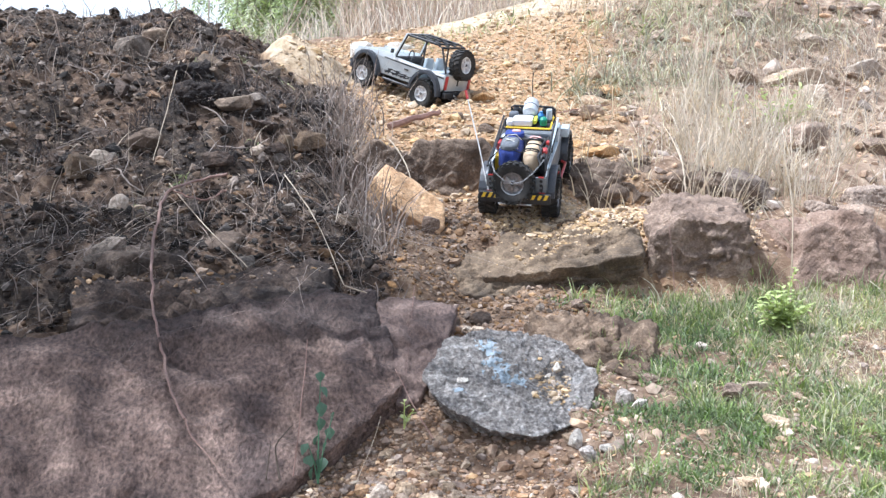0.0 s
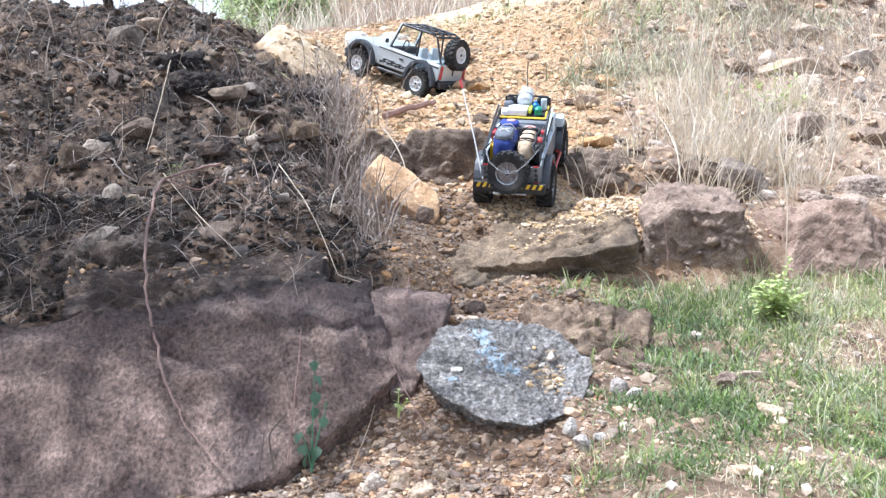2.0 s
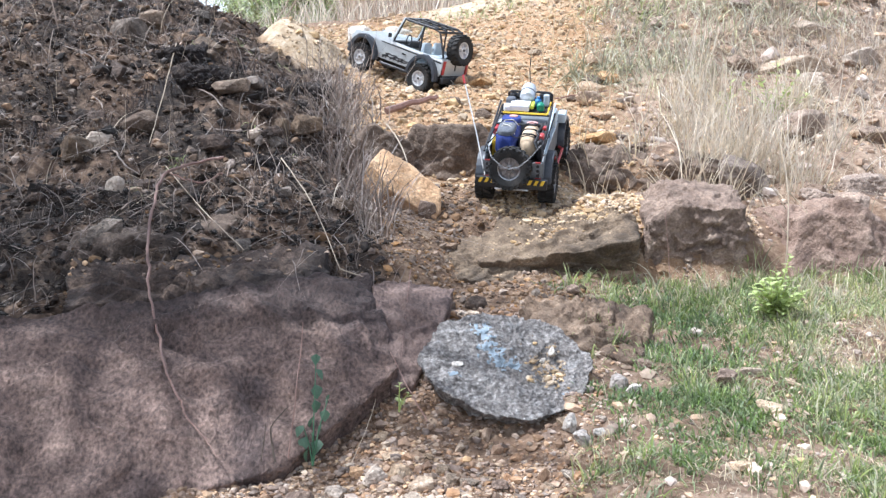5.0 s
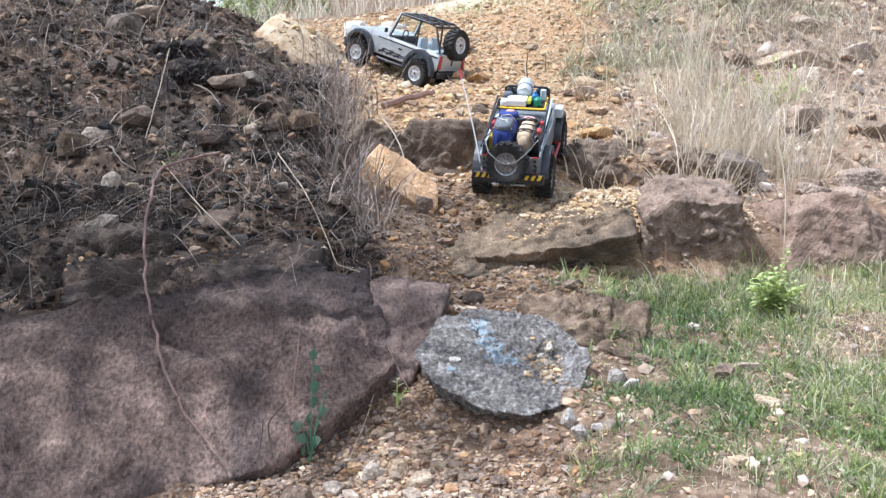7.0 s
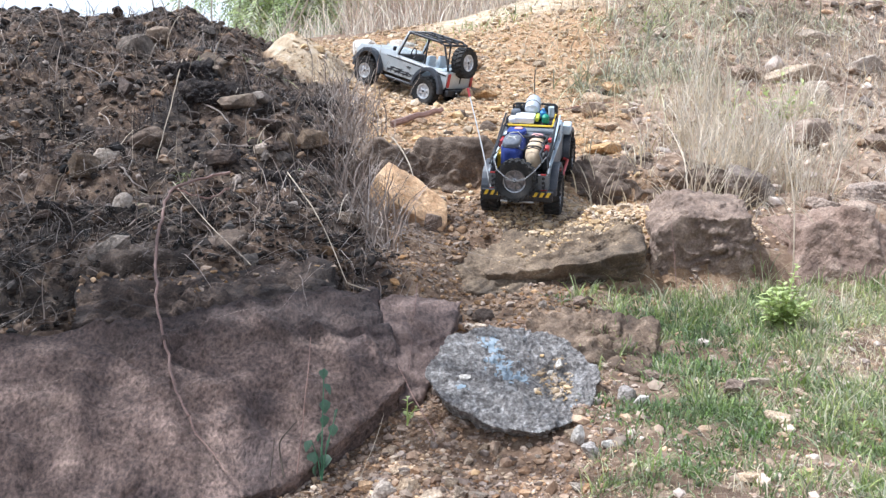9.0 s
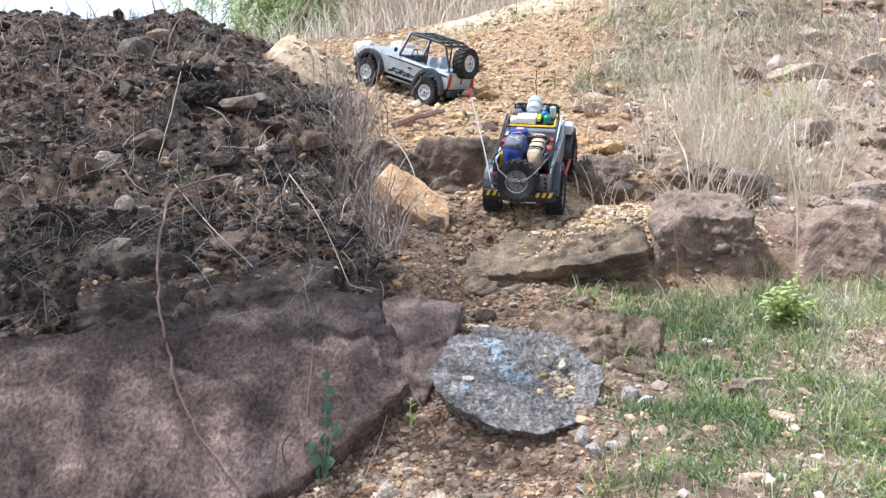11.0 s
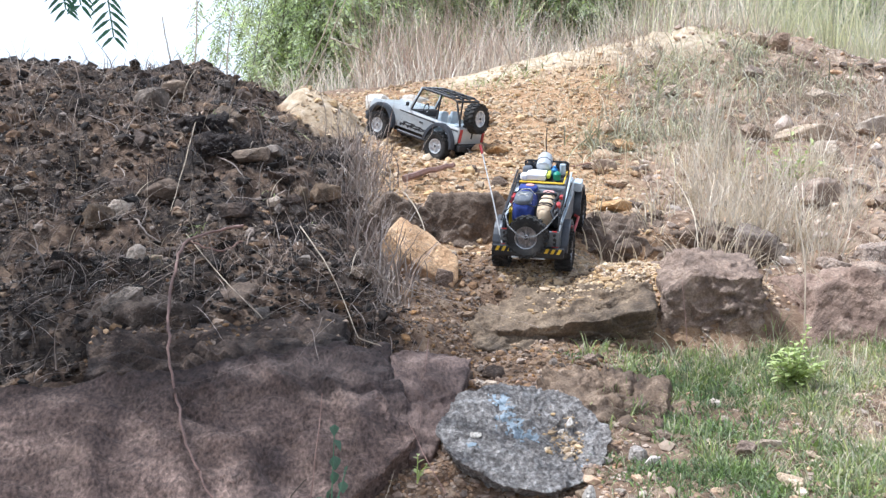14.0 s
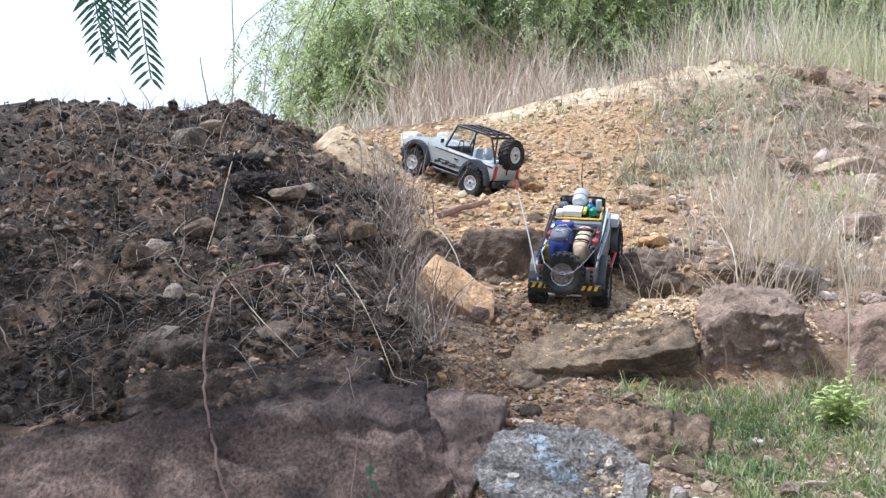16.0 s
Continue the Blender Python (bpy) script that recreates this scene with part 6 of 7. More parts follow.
M_rubber = mat("dusty_rubber", [(0.009, 0.009, 0.009), (0.018, 0.017, 0.016), (0.06, 0.05, 0.042)], 30, 0.85, 0.3, 260)
M_chrome = mat("satin_chrome", [(0.55, 0.55, 0.56), (0.68, 0.68, 0.69), (0.78, 0.78, 0.78)], 30, 0.28, 0.05, 200, metal=0.9)
M_rimw = mat("silver_rim", [(0.55, 0.55, 0.56), (0.70, 0.70, 0.71), (0.80, 0.80, 0.81)], 40, 0.35, 0.05, 200, metal=0.4)
M_red = mat("red_plastic", [(0.30, 0.025, 0.025), (0.40, 0.035, 0.035), (0.48, 0.06, 0.05)], 30, 0.35, 0.0, 200, coat=0.4)
M_yellow = mat("yellow_paint", [(0.60, 0.40, 0.02), (0.74, 0.50, 0.03), (0.80, 0.58, 0.08)], 40, 0.5, 0.1, 200)
M_wht = mat("white_plastic", [(0.68, 0.68, 0.67), (0.76, 0.76, 0.75), (0.82, 0.82, 0.81)], 30, 0.45, 0.05, 200)
M_tank = mat("tank_paint", [(0.42, 0.45, 0.48), (0.52, 0.55, 0.58), (0.6, 0.63, 0.65)], 30, 0.4, 0.05, 200, metal=0.2)
M_blue = mat("blue_cloth", [(0.012, 0.022, 0.10), (0.024, 0.043, 0.21), (0.045, 0.08, 0.32)], 60, 0.85, 0.5, 500)
M_greycloth = mat("grey_cloth", [(0.07, 0.075, 0.09), (0.12, 0.13, 0.15), (0.18, 0.19, 0.21)], 60, 0.9, 0.5, 500)
M_tancloth = mat("tan_cloth", [(0.42, 0.30, 0.19), (0.55, 0.42, 0.28), (0.63, 0.50, 0.36)], 50, 0.92, 0.5, 500)
M_pink = mat("pink_patch", [(0.50, 0.22, 0.20), (0.62, 0.32, 0.29), (0.70, 0.42, 0.38)], 50, 0.9, 0.3, 500)
M_green = mat("green_plastic", [(0.01, 0.14, 0.09), (0.02, 0.24, 0.15), (0.04, 0.32, 0.2)], 40, 0.4, 0.0, 200)
M_bblue = mat("blue_plastic", [(0.02, 0.10, 0.32), (0.03, 0.17, 0.45), (0.06, 0.24, 0.5)], 40, 0.4, 0.0, 200)
M_lime = mat("lime_plastic", [(0.5, 0.55, 0.05), (0.62, 0.68, 0.07), (0.7, 0.75, 0.12)], 40, 0.4, 0.0, 200)
M_orangep = mat("orange_plastic", [(0.65, 0.16, 0.02), (0.75, 0.24, 0.03), (0.8, 0.34, 0.05)], 40, 0.45, 0.0, 200)
M_cord = mat("pale_cord", [(0.5, 0.48, 0.44), (0.62, 0.6, 0.55), (0.7, 0.68, 0.64)], 60, 0.8, 0.3, 400)
M_pane = bpy.data.materials.new("clear_plastic")
M_pane.use_nodes = True
M_pane.node_tree.nodes["Principled BSDF"].inputs["Transmission Weight"].default_value = 1.0
M_pane.node_tree.nodes["Principled BSDF"].inputs["Roughness"].default_value = 0.05
M_pane.node_tree.nodes["Principled BSDF"].inputs["IOR"].default_value = 1.1
M_pane.node_tree.nodes["Principled BSDF"].inputs["Base Color"].default_value = (0.9, 0.95, 0.97, 1)

TR, TW = 0.063, 0.047


def tyre_mesh():
    w, r = TW / 2, TR
    b = lathe([(r * 0.50, -w * 0.76), (r * 0.64, -w * 0.95), (r * 0.84, -w), (r * 0.925, -w * 0.86), (r * 0.94, 0), (r * 0.925, w * 0.86), (r * 0.84, w),
               (r * 0.64, w * 0.95), (r * 0.50, w * 0.76), (r * 0.48, 0)], 40)
    n = 20
    for k in range(n):
        for side, off in ((-1, 0.0), (1, 0.5)):
            a = 2 * math.pi * (k + off) / n
            m = Matrix.Rotation(a, 4, "X") @ Matrix.Translation((side * w * 0.55, 0, r * 0.955)) @ Matrix.Rotation(side * 0.35, 4, "Z")
            box(0, 0, 0, w * 0.95, r * 0.17, r * 0.10, 0.0, m, b)
            m = Matrix.Rotation(a + 0.09, 4, "X") @ Matrix.Translation((side * w * 0.98, 0, r * 0.86))
            box(0, 0, 0, w * 0.16, r * 0.15, r * 0.14, 0.0, m, b)
    me = bpy.data.meshes.new("tyre")
    b.to_mesh(me)
    b.free()
    me.materials.append(M_rubber)
    me.polygons.foreach_set("use_smooth", [True] * len(me.polygons))
    me.set_sharp_from_angle(angle=radians(30))
    return me


def rim_mesh(material, spokes, dish):
    r, w = TR * 0.53, TW / 2
    b = lathe([(r, -w * 0.8), (r * 1.02, -w * 0.86), (r * 0.93, -w * 0.82), (r * 0.86, -w * 0.4), (r * 0.2, -w * 0.35), (0.001, -w * 0.35)], 32, caps=False)
    lathe([(r, w * 0.8), (r * 1.02, w * 0.86), (r * 0.92, w * 0.82), (r * 0.84, w * 0.2), (r * 0.34, w * 0.2), (r * 0.3, w * 0.78), (r * 0.16, w * 0.82), (0.001, w * 0.82)], 32, bm=b, caps=False)
    for k in range(spokes):
        m = Matrix.Rotation(2 * math.pi * k / spokes, 4, "X") @ Matrix.Translation((w * (dish + 0.1), 0, r * 0.6))
        box(0, 0, 0, w * 0.2, r * 0.2, r * 0.55, 0.001, m, b, 1)
    for k in range(12):
        m = Matrix.Rotation(2 * math.pi * k / 12, 4, "X") @ Matrix.Translation((w * 0.84, 0, r * 0.95))
        box(0, 0, 0, w * 0.1, r * 0.07, r * 0.07, 0.0, m, b)
    me = bpy.data.meshes.new("rim")
    bmesh.ops.recalc_face_normals(b, faces=b.faces[:])
    b.to_mesh(me)
    b.free()
    me.materials.append(material)
    me.polygons.foreach_set("use_smooth", [True] * len(me.polygons))
    me.set_sharp_from_angle(angle=radians(30))
    return me


TYRE = tyre_mesh()
M_rimd = mat("dark_chrome", [(0.17, 0.17, 0.18), (0.3, 0.3, 0.31), (0.5, 0.5, 0.51)], 60, 0.3, 0.1, 200, metal=0.85)
RIM_SILVER, RIM_BLACK = rim_mesh(M_rimw, 6, 0.45), rim_mesh(M_rimd, 8, 0.5)


def wheel(truck, x, y, z, rim, name="wheel", turn=None, size=1.0):
    """Hub with tyre and rim; the rim's face looks outward."""
    hub = part(name, lathe([(0.004, -TW * 0.5), (0.006, -TW * 0.3), (0.006, TW * 0.42), (0.0045, TW * 0.47)], 12), M_black, truck, smooth=True)
    hub.matrix_basis = Matrix.Translation((x, y, z)) @ (turn if turn is not None else Matrix.Rotation(0 if x > 0 else math.pi, 4, "Z")) @ Matrix.Diagonal((size, size, size, 1))
    part("tyre", TYRE, None, hub)
    part("rim", rim, None, hub)
    return hub


def arch(y0, z0, r, a0, a1, n=10):
    return [(y0 + r * math.cos(a), z0 + r * math.sin(a)) for a in np.linspace(a0, a1, n)]


def flare(bm, x, y0, z0, r, side, wide, thick):
    """A wheel-arch flare round (y0, z0)."""
    out = arch(y0, z0, r + thick, 0.12, math.pi - 0.12, 12)
    inn = arch(y0, z0, r, 0.12, math.pi - 0.12, 12)
    return prism(out + inn[::-1], x, x + side * wide, bm, 0.0012, plane="yz")


M_dullsteel = mat("dull_steel", [(0.16, 0.16, 0.165), (0.27, 0.27, 0.275), (0.38, 0.38, 0.385)], 80, 0.42, 0.2, 200)


def chain(points, ring, wire, bm=None):
    """Small links set at right angles along a line."""
    b = bm or bmesh.new()
    pts = [Vector(p) for p in points]
    total = sum((q - p).length for p, q in zip(pts, pts[1:]))
    n = max(2, int(total / (ring * 1.5)))
    for i in range(n):
        s = total * (i + 0.5) / n
        for p, q in zip(pts, pts[1:]):
            if s <= (q - p).length:
                break
            s -= (q - p).length
        d = (q - p).normalized()
        rot = d.to_track_quat("X", "Z").to_matrix().to_4x4()
        m = Matrix.Translation(p + d * s) @ rot @ Matrix.Rotation(math.pi / 2 * (i % 2), 4, "X")
        loop = [m @ Vector((ring * math.cos(a), ring * 0.6 * math.sin(a), 0)) for a in np.linspace(0, 2 * math.pi, 9)]
        rod(loop, wire, 5, b, caps=False)
    return b


def truck_root(name, at, turn, label):
    e = new(name)
    e.empty_display_size = 0.05
    e.matrix_world = Matrix.Translation(at) @ turn.to_4x4()
    return tagged(e, label, "model truck")


def axle(truck, y, half):
    b = rod([(-half, y, TR), (half, y, TR)], 0.008, 10)
    lathe([(0.004, y - 0.016), (0.014, y - 0.01), (0.016, y), (0.014, y + 0.01), (0.004, y + 0.016)], 12, "y", b, Matrix.Translation((0.02, 0, TR)))
    part("axle", b, M_black, truck, smooth=True)


# the silver truck
silver = truck_root("model_truck", S_AT, S_TURN, "silver scale model off-road truck with a black roll cage")
WB = 0.335
for x in (-0.105, 0.105):
    for y in (0, WB):
        wheel(silver, x, y, TR * 0.94, RIM_SILVER, size=0.94)
axle(silver, 0, 0.1), axle(silver, WB, 0.1)
part("chassis", box(0.035, 0.155, 0.07, 0.012, 0.44, 0.016, 0.002, bm=box(-0.035, 0.155, 0.07, 0.012, 0.44, 0.016, 0.002)), M_black, silver)
part("skid_plate", box(0, 0.15, 0.062, 0.06, 0.13, 0.012, 0.003), M_black, silver)
HW = 0.094
low, belt = 0.088, 0.152
side_line = [(-0.085, low + 0.012), (-0.078, low + 0.004)] + arch(0, TR + 0.006, 0.068, math.pi - 0.42, 0.42, 9) + [(0.075, low - 0.002), (WB - 0.07, low - 0.002)] + \
    arch(WB, TR + 0.006, 0.068, math.pi - 0.42, 0.42, 9) + [(WB + 0.075, low + 0.012), (WB + 0.085, 0.10), (WB + 0.088, 0.128), (WB + 0.07, 0.150), (0.215, 0.161), (0.2, belt), (-0.086, belt - 0.004)]
for s in (-1, 1):
    part("side_panel", prism(side_line, s * HW, s * (HW - 0.006), bevel=0.0015, plane="yz"), M_silver, silver, smooth=True)
    part("stripe", prism([(-0.08, belt - 0.012), (0.2, belt - 0.009), (0.2, belt - 0.003), (-0.08, belt - 0.006)], s * HW, s * (HW + 0.0012), plane="yz"), M_wht, silver, "white side stripe")
    part("stripe", prism([(-0.08, belt - 0.018), (0.25, belt - 0.013), (0.25, belt - 0.010), (-0.08, belt - 0.014)], s * HW, s * (HW + 0.0012), plane="yz"), M_black, silver, "thin black side stripe")
    fl = None
    for y0, ln, up in ((0.232, 0.085, 0.006), (0.215, 0.07, 0.014), (0.19, 0.075, 0.004), (0.17, 0.06, 0.011), (0.145, 0.06, 0.003), (0.125, 0.045, 0.009)):
        base = low + 0.003 + up
        fl = prism([(y0, low + 0.002), (y0 - ln * 0.2, base + 0.001), (y0 - ln * 0.5, base - 0.0005), (y0 - ln * 0.75, base + 0.002), (y0 - ln, base + 0.006), (y0 - ln * 0.72, base + 0.005),
                    (y0 - ln * 0.45, base + 0.003), (y0 - ln * 0.2, base + 0.0055), (y0 + 0.004, base + 0.003)], s * HW, s * (HW + 0.001), fl, plane="yz")
    part("flame_decal", fl, M_black, silver, "black flame decal along the door sill")
    for y0, nm in ((0.0, "fender_flare"), (WB, "fender_flare")):
        part(nm, flare(None, s * (HW - 0.004), y0, TR + 0.004, 0.068, s, 0.03, 0.013), M_flare, silver, smooth=True)
    b = rod([(s * 0.1, 0.075, 0.074), (s * 0.108, 0.085, 0.074), (s * 0.108, 0.225, 0.074), (s * 0.1, 0.235, 0.074)], 0.005, 8)
    part("side_step", b, M_black, silver, smooth=True)
    part("door_handle", box(s * (HW + 0.002), 0.12, belt - 0.028, 0.004, 0.02, 0.005, 0.001), M_black, silver)
    part("tail_light", box(s * 0.081, -0.0885, 0.122, 0.014, 0.006, 0.044, 0.0015), M_red, silver, "red tail light")
    part("headlight", lathe([(0.0095, 0.0), (0.0095, 0.003), (0.007, 0.0045), (0.001, 0.005)], 16, "y", m=Matrix.Translation((s * 0.06, WB + 0.084, 0.112))), M_chrome, silver, smooth=True)
    part("mirror", box(s * (HW + 0.012), 0.205, belt + 0.018, 0.018, 0.006, 0.014, 0.002), M_black, silver)
part("hood", prism([(0.2, 0.157), (WB + 0.06, 0.147), (WB + 0.084, 0.14), (WB + 0.084, 0.13), (0.2, 0.135)], -HW + 0.006, HW - 0.006, bevel=0.003, plane="yz"), M_silver, silver, smooth=True)
part("grille", box(0, WB + 0.082, 0.115, 0.17, 0.006, 0.04, 0.002), M_black, silver)
part("floor_pan", box(0, 0.06, 0.094, 0.172, 0.28, 0.006), M_black, silver)
part("tailgate", box(0, -0.084, 0.121, 0.15, 0.006, 0.052, 0.0015), M_silver, silver, smooth=True)
part("gate_latch", box(0, -0.088, 0.122, 0.006, 0.004, 0.02, 0.001), M_black, silver)
part("cowl", box(0, 0.205, 0.15, 0.176, 0.02, 0.012, 0.002), M_silver, silver)
b = box(0, -0.098, 0.083, 0.19, 0.018, 0.02, 0.004)
for s in (-1, 1):
    box(s * 0.04, -0.11, 0.085, 0.01, 0.014, 0.014, 0.002, bm=b)
part("rear_bumper", b, M_black, silver, smooth=True)
part("tow_chain", chain([(-0.045, -0.115, 0.086), (-0.025, -0.118, 0.074), (0.0, -0.119, 0.07), (0.025, -0.118, 0.074), (0.045, -0.115, 0.086)], 0.0055, 0.0015), M_chrome, silver, "bright steel tow chain", smooth=True)
b = rod([(-0.08, WB + 0.10, 0.08), (-0.075, WB + 0.115, 0.09), (0.075, WB + 0.115, 0.09), (0.08, WB + 0.10, 0.08)], 0.007, 8)
rod([(-0.055, WB + 0.112, 0.09), (-0.05, WB + 0.11, 0.12), (0.05, WB + 0.11, 0.12), (0.055, WB + 0.112, 0.09)], 0.004, 8, b)
part("front_bumper", b, M_black, silver, smooth=True)
# windscreen, roll cage, seats
TOP, cx = 0.232, 0.082
b = rod([(-0.086, 0.2, 0.157), (-0.08, 0.165, TOP), (0.08, 0.165, TOP), (0.086, 0.2, 0.157)], 0.0045, 8)
part("windscreen_frame", b, M_silver, silver, smooth=True)
pane = part("windscreen", prism([(0.199, 0.158), (0.166, TOP - 0.002), (0.1645, TOP - 0.002), (0.1975, 0.158)], -0.083, 0.083, plane="yz"), M_pane, silver, "clear windscreen")
pane.visible_shadow = False
for s in (-1, 1):
    part("cage_rail", rod([(s * 0.08, 0.16, TOP), (s * 0.08, 0.0, TOP), (s * 0.078, -0.03, TOP - 0.006), (s * 0.084, -0.078, belt)], 0.0042, 8), M_black, silver, smooth=True)
    part("cage_post", rod([(s * 0.08, 0.055, TOP), (s * 0.086, 0.05, belt - 0.01)], 0.004, 8), M_black, silver, smooth=True)
    part("cage_brace", rod([(s * 0.08, 0.16, TOP - 0.002), (s * 0.086, 0.195, belt)], 0.0035, 8), M_black, silver, smooth=True)
    part("roof_slat", rod([(s * 0.028, 0.16, TOP + 0.001), (s * 0.028, -0.02, TOP - 0.002)], 0.003, 6), M_black, silver, smooth=True)
for y in (0.16, 0.105, 0.055, 0.0, -0.03):
    part("cage_bar", rod([(-0.08, y, TOP - (0.006 if y < -0.01 else 0)), (0.08, y, TOP - (0.006 if y < -0.01 else 0))], 0.0038, 8), M_black, silver, smooth=True)
for s in (-1, 1):
    b = box(s * 0.04, 0.085, 0.118, 0.052, 0.055, 0.02, 0.006)
    box(s * 0.04, 0.052, 0.148, 0.05, 0.018, 0.056, 0.007, Matrix.Identity(4), b)
    part("seat", b, M_rail, silver, "pale grey bucket seat", smooth=True)
part("steering_wheel", rod([(-0.04 + 0.017 * math.cos(a), 0.15, 0.165 + 0.017 * math.sin(a)) for a in np.linspace(0, 2 * math.pi, 17)], 0.0025, 6, caps=False), M_black, silver, smooth=True)
part("dashboard", box(0, 0.182, 0.145, 0.17, 0.025, 0.022, 0.004), M_black, silver, smooth=True)
part("rear_seat", box(0, -0.02, 0.125, 0.15, 0.045, 0.045, 0.01), M_rail, silver, smooth=True)
wheel(silver, 0.0, -0.092, 0.182, RIM_SILVER, "spare_wheel", Matrix.Rotation(math.pi / 2, 4, "Z") @ Matrix.Rotation(math.pi, 4, "Z") @ Matrix.Rotation(radians(-12), 4, "Y"), 1.02)
part("spare_carrier", rod([(-0.05, -0.07, 0.15), (0, -0.068, 0.18), (0.05, -0.07, 0.15)], 0.004, 8), M_black, silver, smooth=True)



def raise_body(truck, lift, tall):
    """Sets the bodywork higher on its springs than the axles, and makes it taller."""
    for o in truck.children:
        if o.name.split(".")[0] in ("wheel", "axle", "link_bar"):
            continue
        if o.name.startswith("spare_wheel"):
            o.location.z = lift + (o.location.z - 0.06) * tall + 0.06
            continue
        for me in [o.data] + [c.data for c in o.children]:
            me.transform(Matrix.Translation((0, 0, lift + 0.06)) @ Matrix.Diagonal((1, 1, tall, 1)) @ Matrix.Translation((0, 0, -0.06)))


raise_body(silver, -0.014, 1.30)

# the loaded truck
pack = truck_root("model_truck", P_AT, P_TURN, "gunmetal scale model expedition truck with striped bumper, climbing a step")
for x in (-0.097, 0.097):
    for y in (0, 0.324):
        wheel(pack, x, y, TR, RIM_BLACK)
axle(pack, 0, 0.095), axle(pack, 0.324, 0.095)
part("chassis", box(0.035, 0.15, 0.07, 0.012, 0.46, 0.016, 0.002, bm=box(-0.035, 0.15, 0.07, 0.012, 0.46, 0.016, 0.002)), M_black, pack)
part("link_bar", rod([(-0.07, -0.035, 0.058), (0.07, -0.035, 0.058)], 0.003, 8), M_chrome, pack, smooth=True)
PW = 0.092
tub = [(-0.084, 0.1), (-0.076, 0.092)] + arch(0, TR + 0.006, 0.07, math.pi - 0.45, 0.45, 9) + [(0.08, 0.084), (0.245, 0.084)] + arch(0.324, TR + 0.006, 0.07, math.pi - 0.45, 0.45, 9) + \
    [(0.40, 0.10), (0.41, 0.13), (0.395, 0.15), (0.23, 0.162), (0.215, 0.158), (-0.06, 0.158), (-0.085, 0.148)]
for s in (-1, 1):
    part("side_panel", prism(tub, s * PW, s * (PW - 0.007), bevel=0.0015, plane="yz"), M_gun, pack, smooth=True)
    part("side_rail", box(s * (PW - 0.004), 0.09, 0.161, 0.012, 0.28, 0.006, 0.0015), M_rail, pack, "pale grey bed rail")
    for y0 in (0.0, 0.324):
        part("fender_flare", flare(None, s * (PW - 0.004), y0, TR + 0.004, 0.069, s, 0.027, 0.014), M_flare, pack, smooth=True)
    part("corner_panel", box(s * 0.074, -0.089, 0.122, 0.03, 0.006, 0.05, 0.0015), M_gun, pack, smooth=True)
    for z in (0.108, 0.122, 0.136):
        part("lamp_hole", lathe([(0.0048, 0), (0.0048, -0.002), (0.0035, -0.003), (0.001, -0.0025)], 12, "y", m=Matrix.Translation((s * 0.076, -0.092, z))), M_black, pack, smooth=True)
    part("reflector", box(s * 0.076, -0.0925, 0.148, 0.016, 0.003, 0.004, 0.0008), M_red, pack, "red reflector")
    part("reflector", box(s * 0.078, -0.0925, 0.098, 0.018, 0.003, 0.004, 0.0008), M_red, pack, "red reflector")
    part("side_step", rod([(s * 0.098, 0.08, 0.076), (s * 0.112, 0.09, 0.074), (s * 0.112, 0.23, 0.074), (s * 0.098, 0.24, 0.076)], 0.0045, 8), M_red if s > 0 else M_black, pack, smooth=True)
    part("side_marker", box(s * 0.1165, 0.0, 0.131, 0.004, 0.014, 0.006, 0.001), M_red, pack, "red side marker")
    part("cage_rail", rod([(s * 0.085, -0.06, 0.155), (s * 0.082, -0.045, 0.185), (s * 0.08, 0.2, 0.222), (s * 0.084, 0.24, 0.165)], 0.0038, 8), M_black, pack, smooth=True)
    part("cage_post", rod([(s * 0.081, 0.08, 0.203), (s * 0.086, 0.08, 0.158)], 0.0036, 8), M_black, pack, smooth=True)
    part("rack_side", rod([(s * 0.07, 0.145, 0.215), (s * 0.07, 0.235, 0.226)], 0.003, 6), M_yellow if s > 0 else M_black, pack, smooth=True)
part("tailgate", box(0, -0.087, 0.118, 0.12, 0.005, 0.046, 0.001), M_gun, pack)
part("bed_floor", box(0, 0.06, 0.118, 0.172, 0.29, 0.005), M_black, pack)
part("hood", prism([(0.23, 0.158), (0.39, 0.148), (0.408, 0.135), (0.408, 0.125), (0.23, 0.135)], -PW + 0.007, PW - 0.007, bevel=0.003, plane="yz"), M_gun, pack, smooth=True)
part("front_panel", box(0, 0.405, 0.112, 0.17, 0.006, 0.04, 0.002), M_black, pack)
part("scuttle_box", box(0.102, 0.285, 0.165, 0.026, 0.05, 0.03, 0.004), M_rail, pack, "pale blue-grey box on the wing", smooth=True)
for y, z in ((0.08, 0.203), (0.145, 0.213), (0.2, 0.222)):
    part("cage_bar", rod([(-0.081, y, z), (0.081, y, z)], 0.0034, 8), M_black, pack, smooth=True)
part("rack_bar", rod([(-0.07, 0.145, 0.216), (0.07, 0.145, 0.216)], 0.0036, 6), M_yellow, pack, "yellow luggage rack bar", smooth=True)
part("rack_bar", rod([(-0.07, 0.235, 0.227), (0.07, 0.235, 0.227)], 0.0032, 6), M_black, pack, smooth=True)
part("rack_floor", box(0, 0.19, 0.2165, 0.14, 0.088, 0.004, 0, Matrix.Translation((0, 0.19, 0.2165)) @ Matrix.Rotation(radians(7), 4, "X") @ Matrix.Translation((0, -0.19, -0.2165))), M_black, pack)
b = rod([(-0.07, 0.262, 0.2), (-0.07, 0.262, 0.245), (-0.062, 0.262, 0.25), (0.062, 0.262, 0.25), (0.07, 0.262, 0.245), (0.07, 0.262, 0.2)], 0.0034, 8)
part("light_hoop", b, M_black, pack, smooth=True)
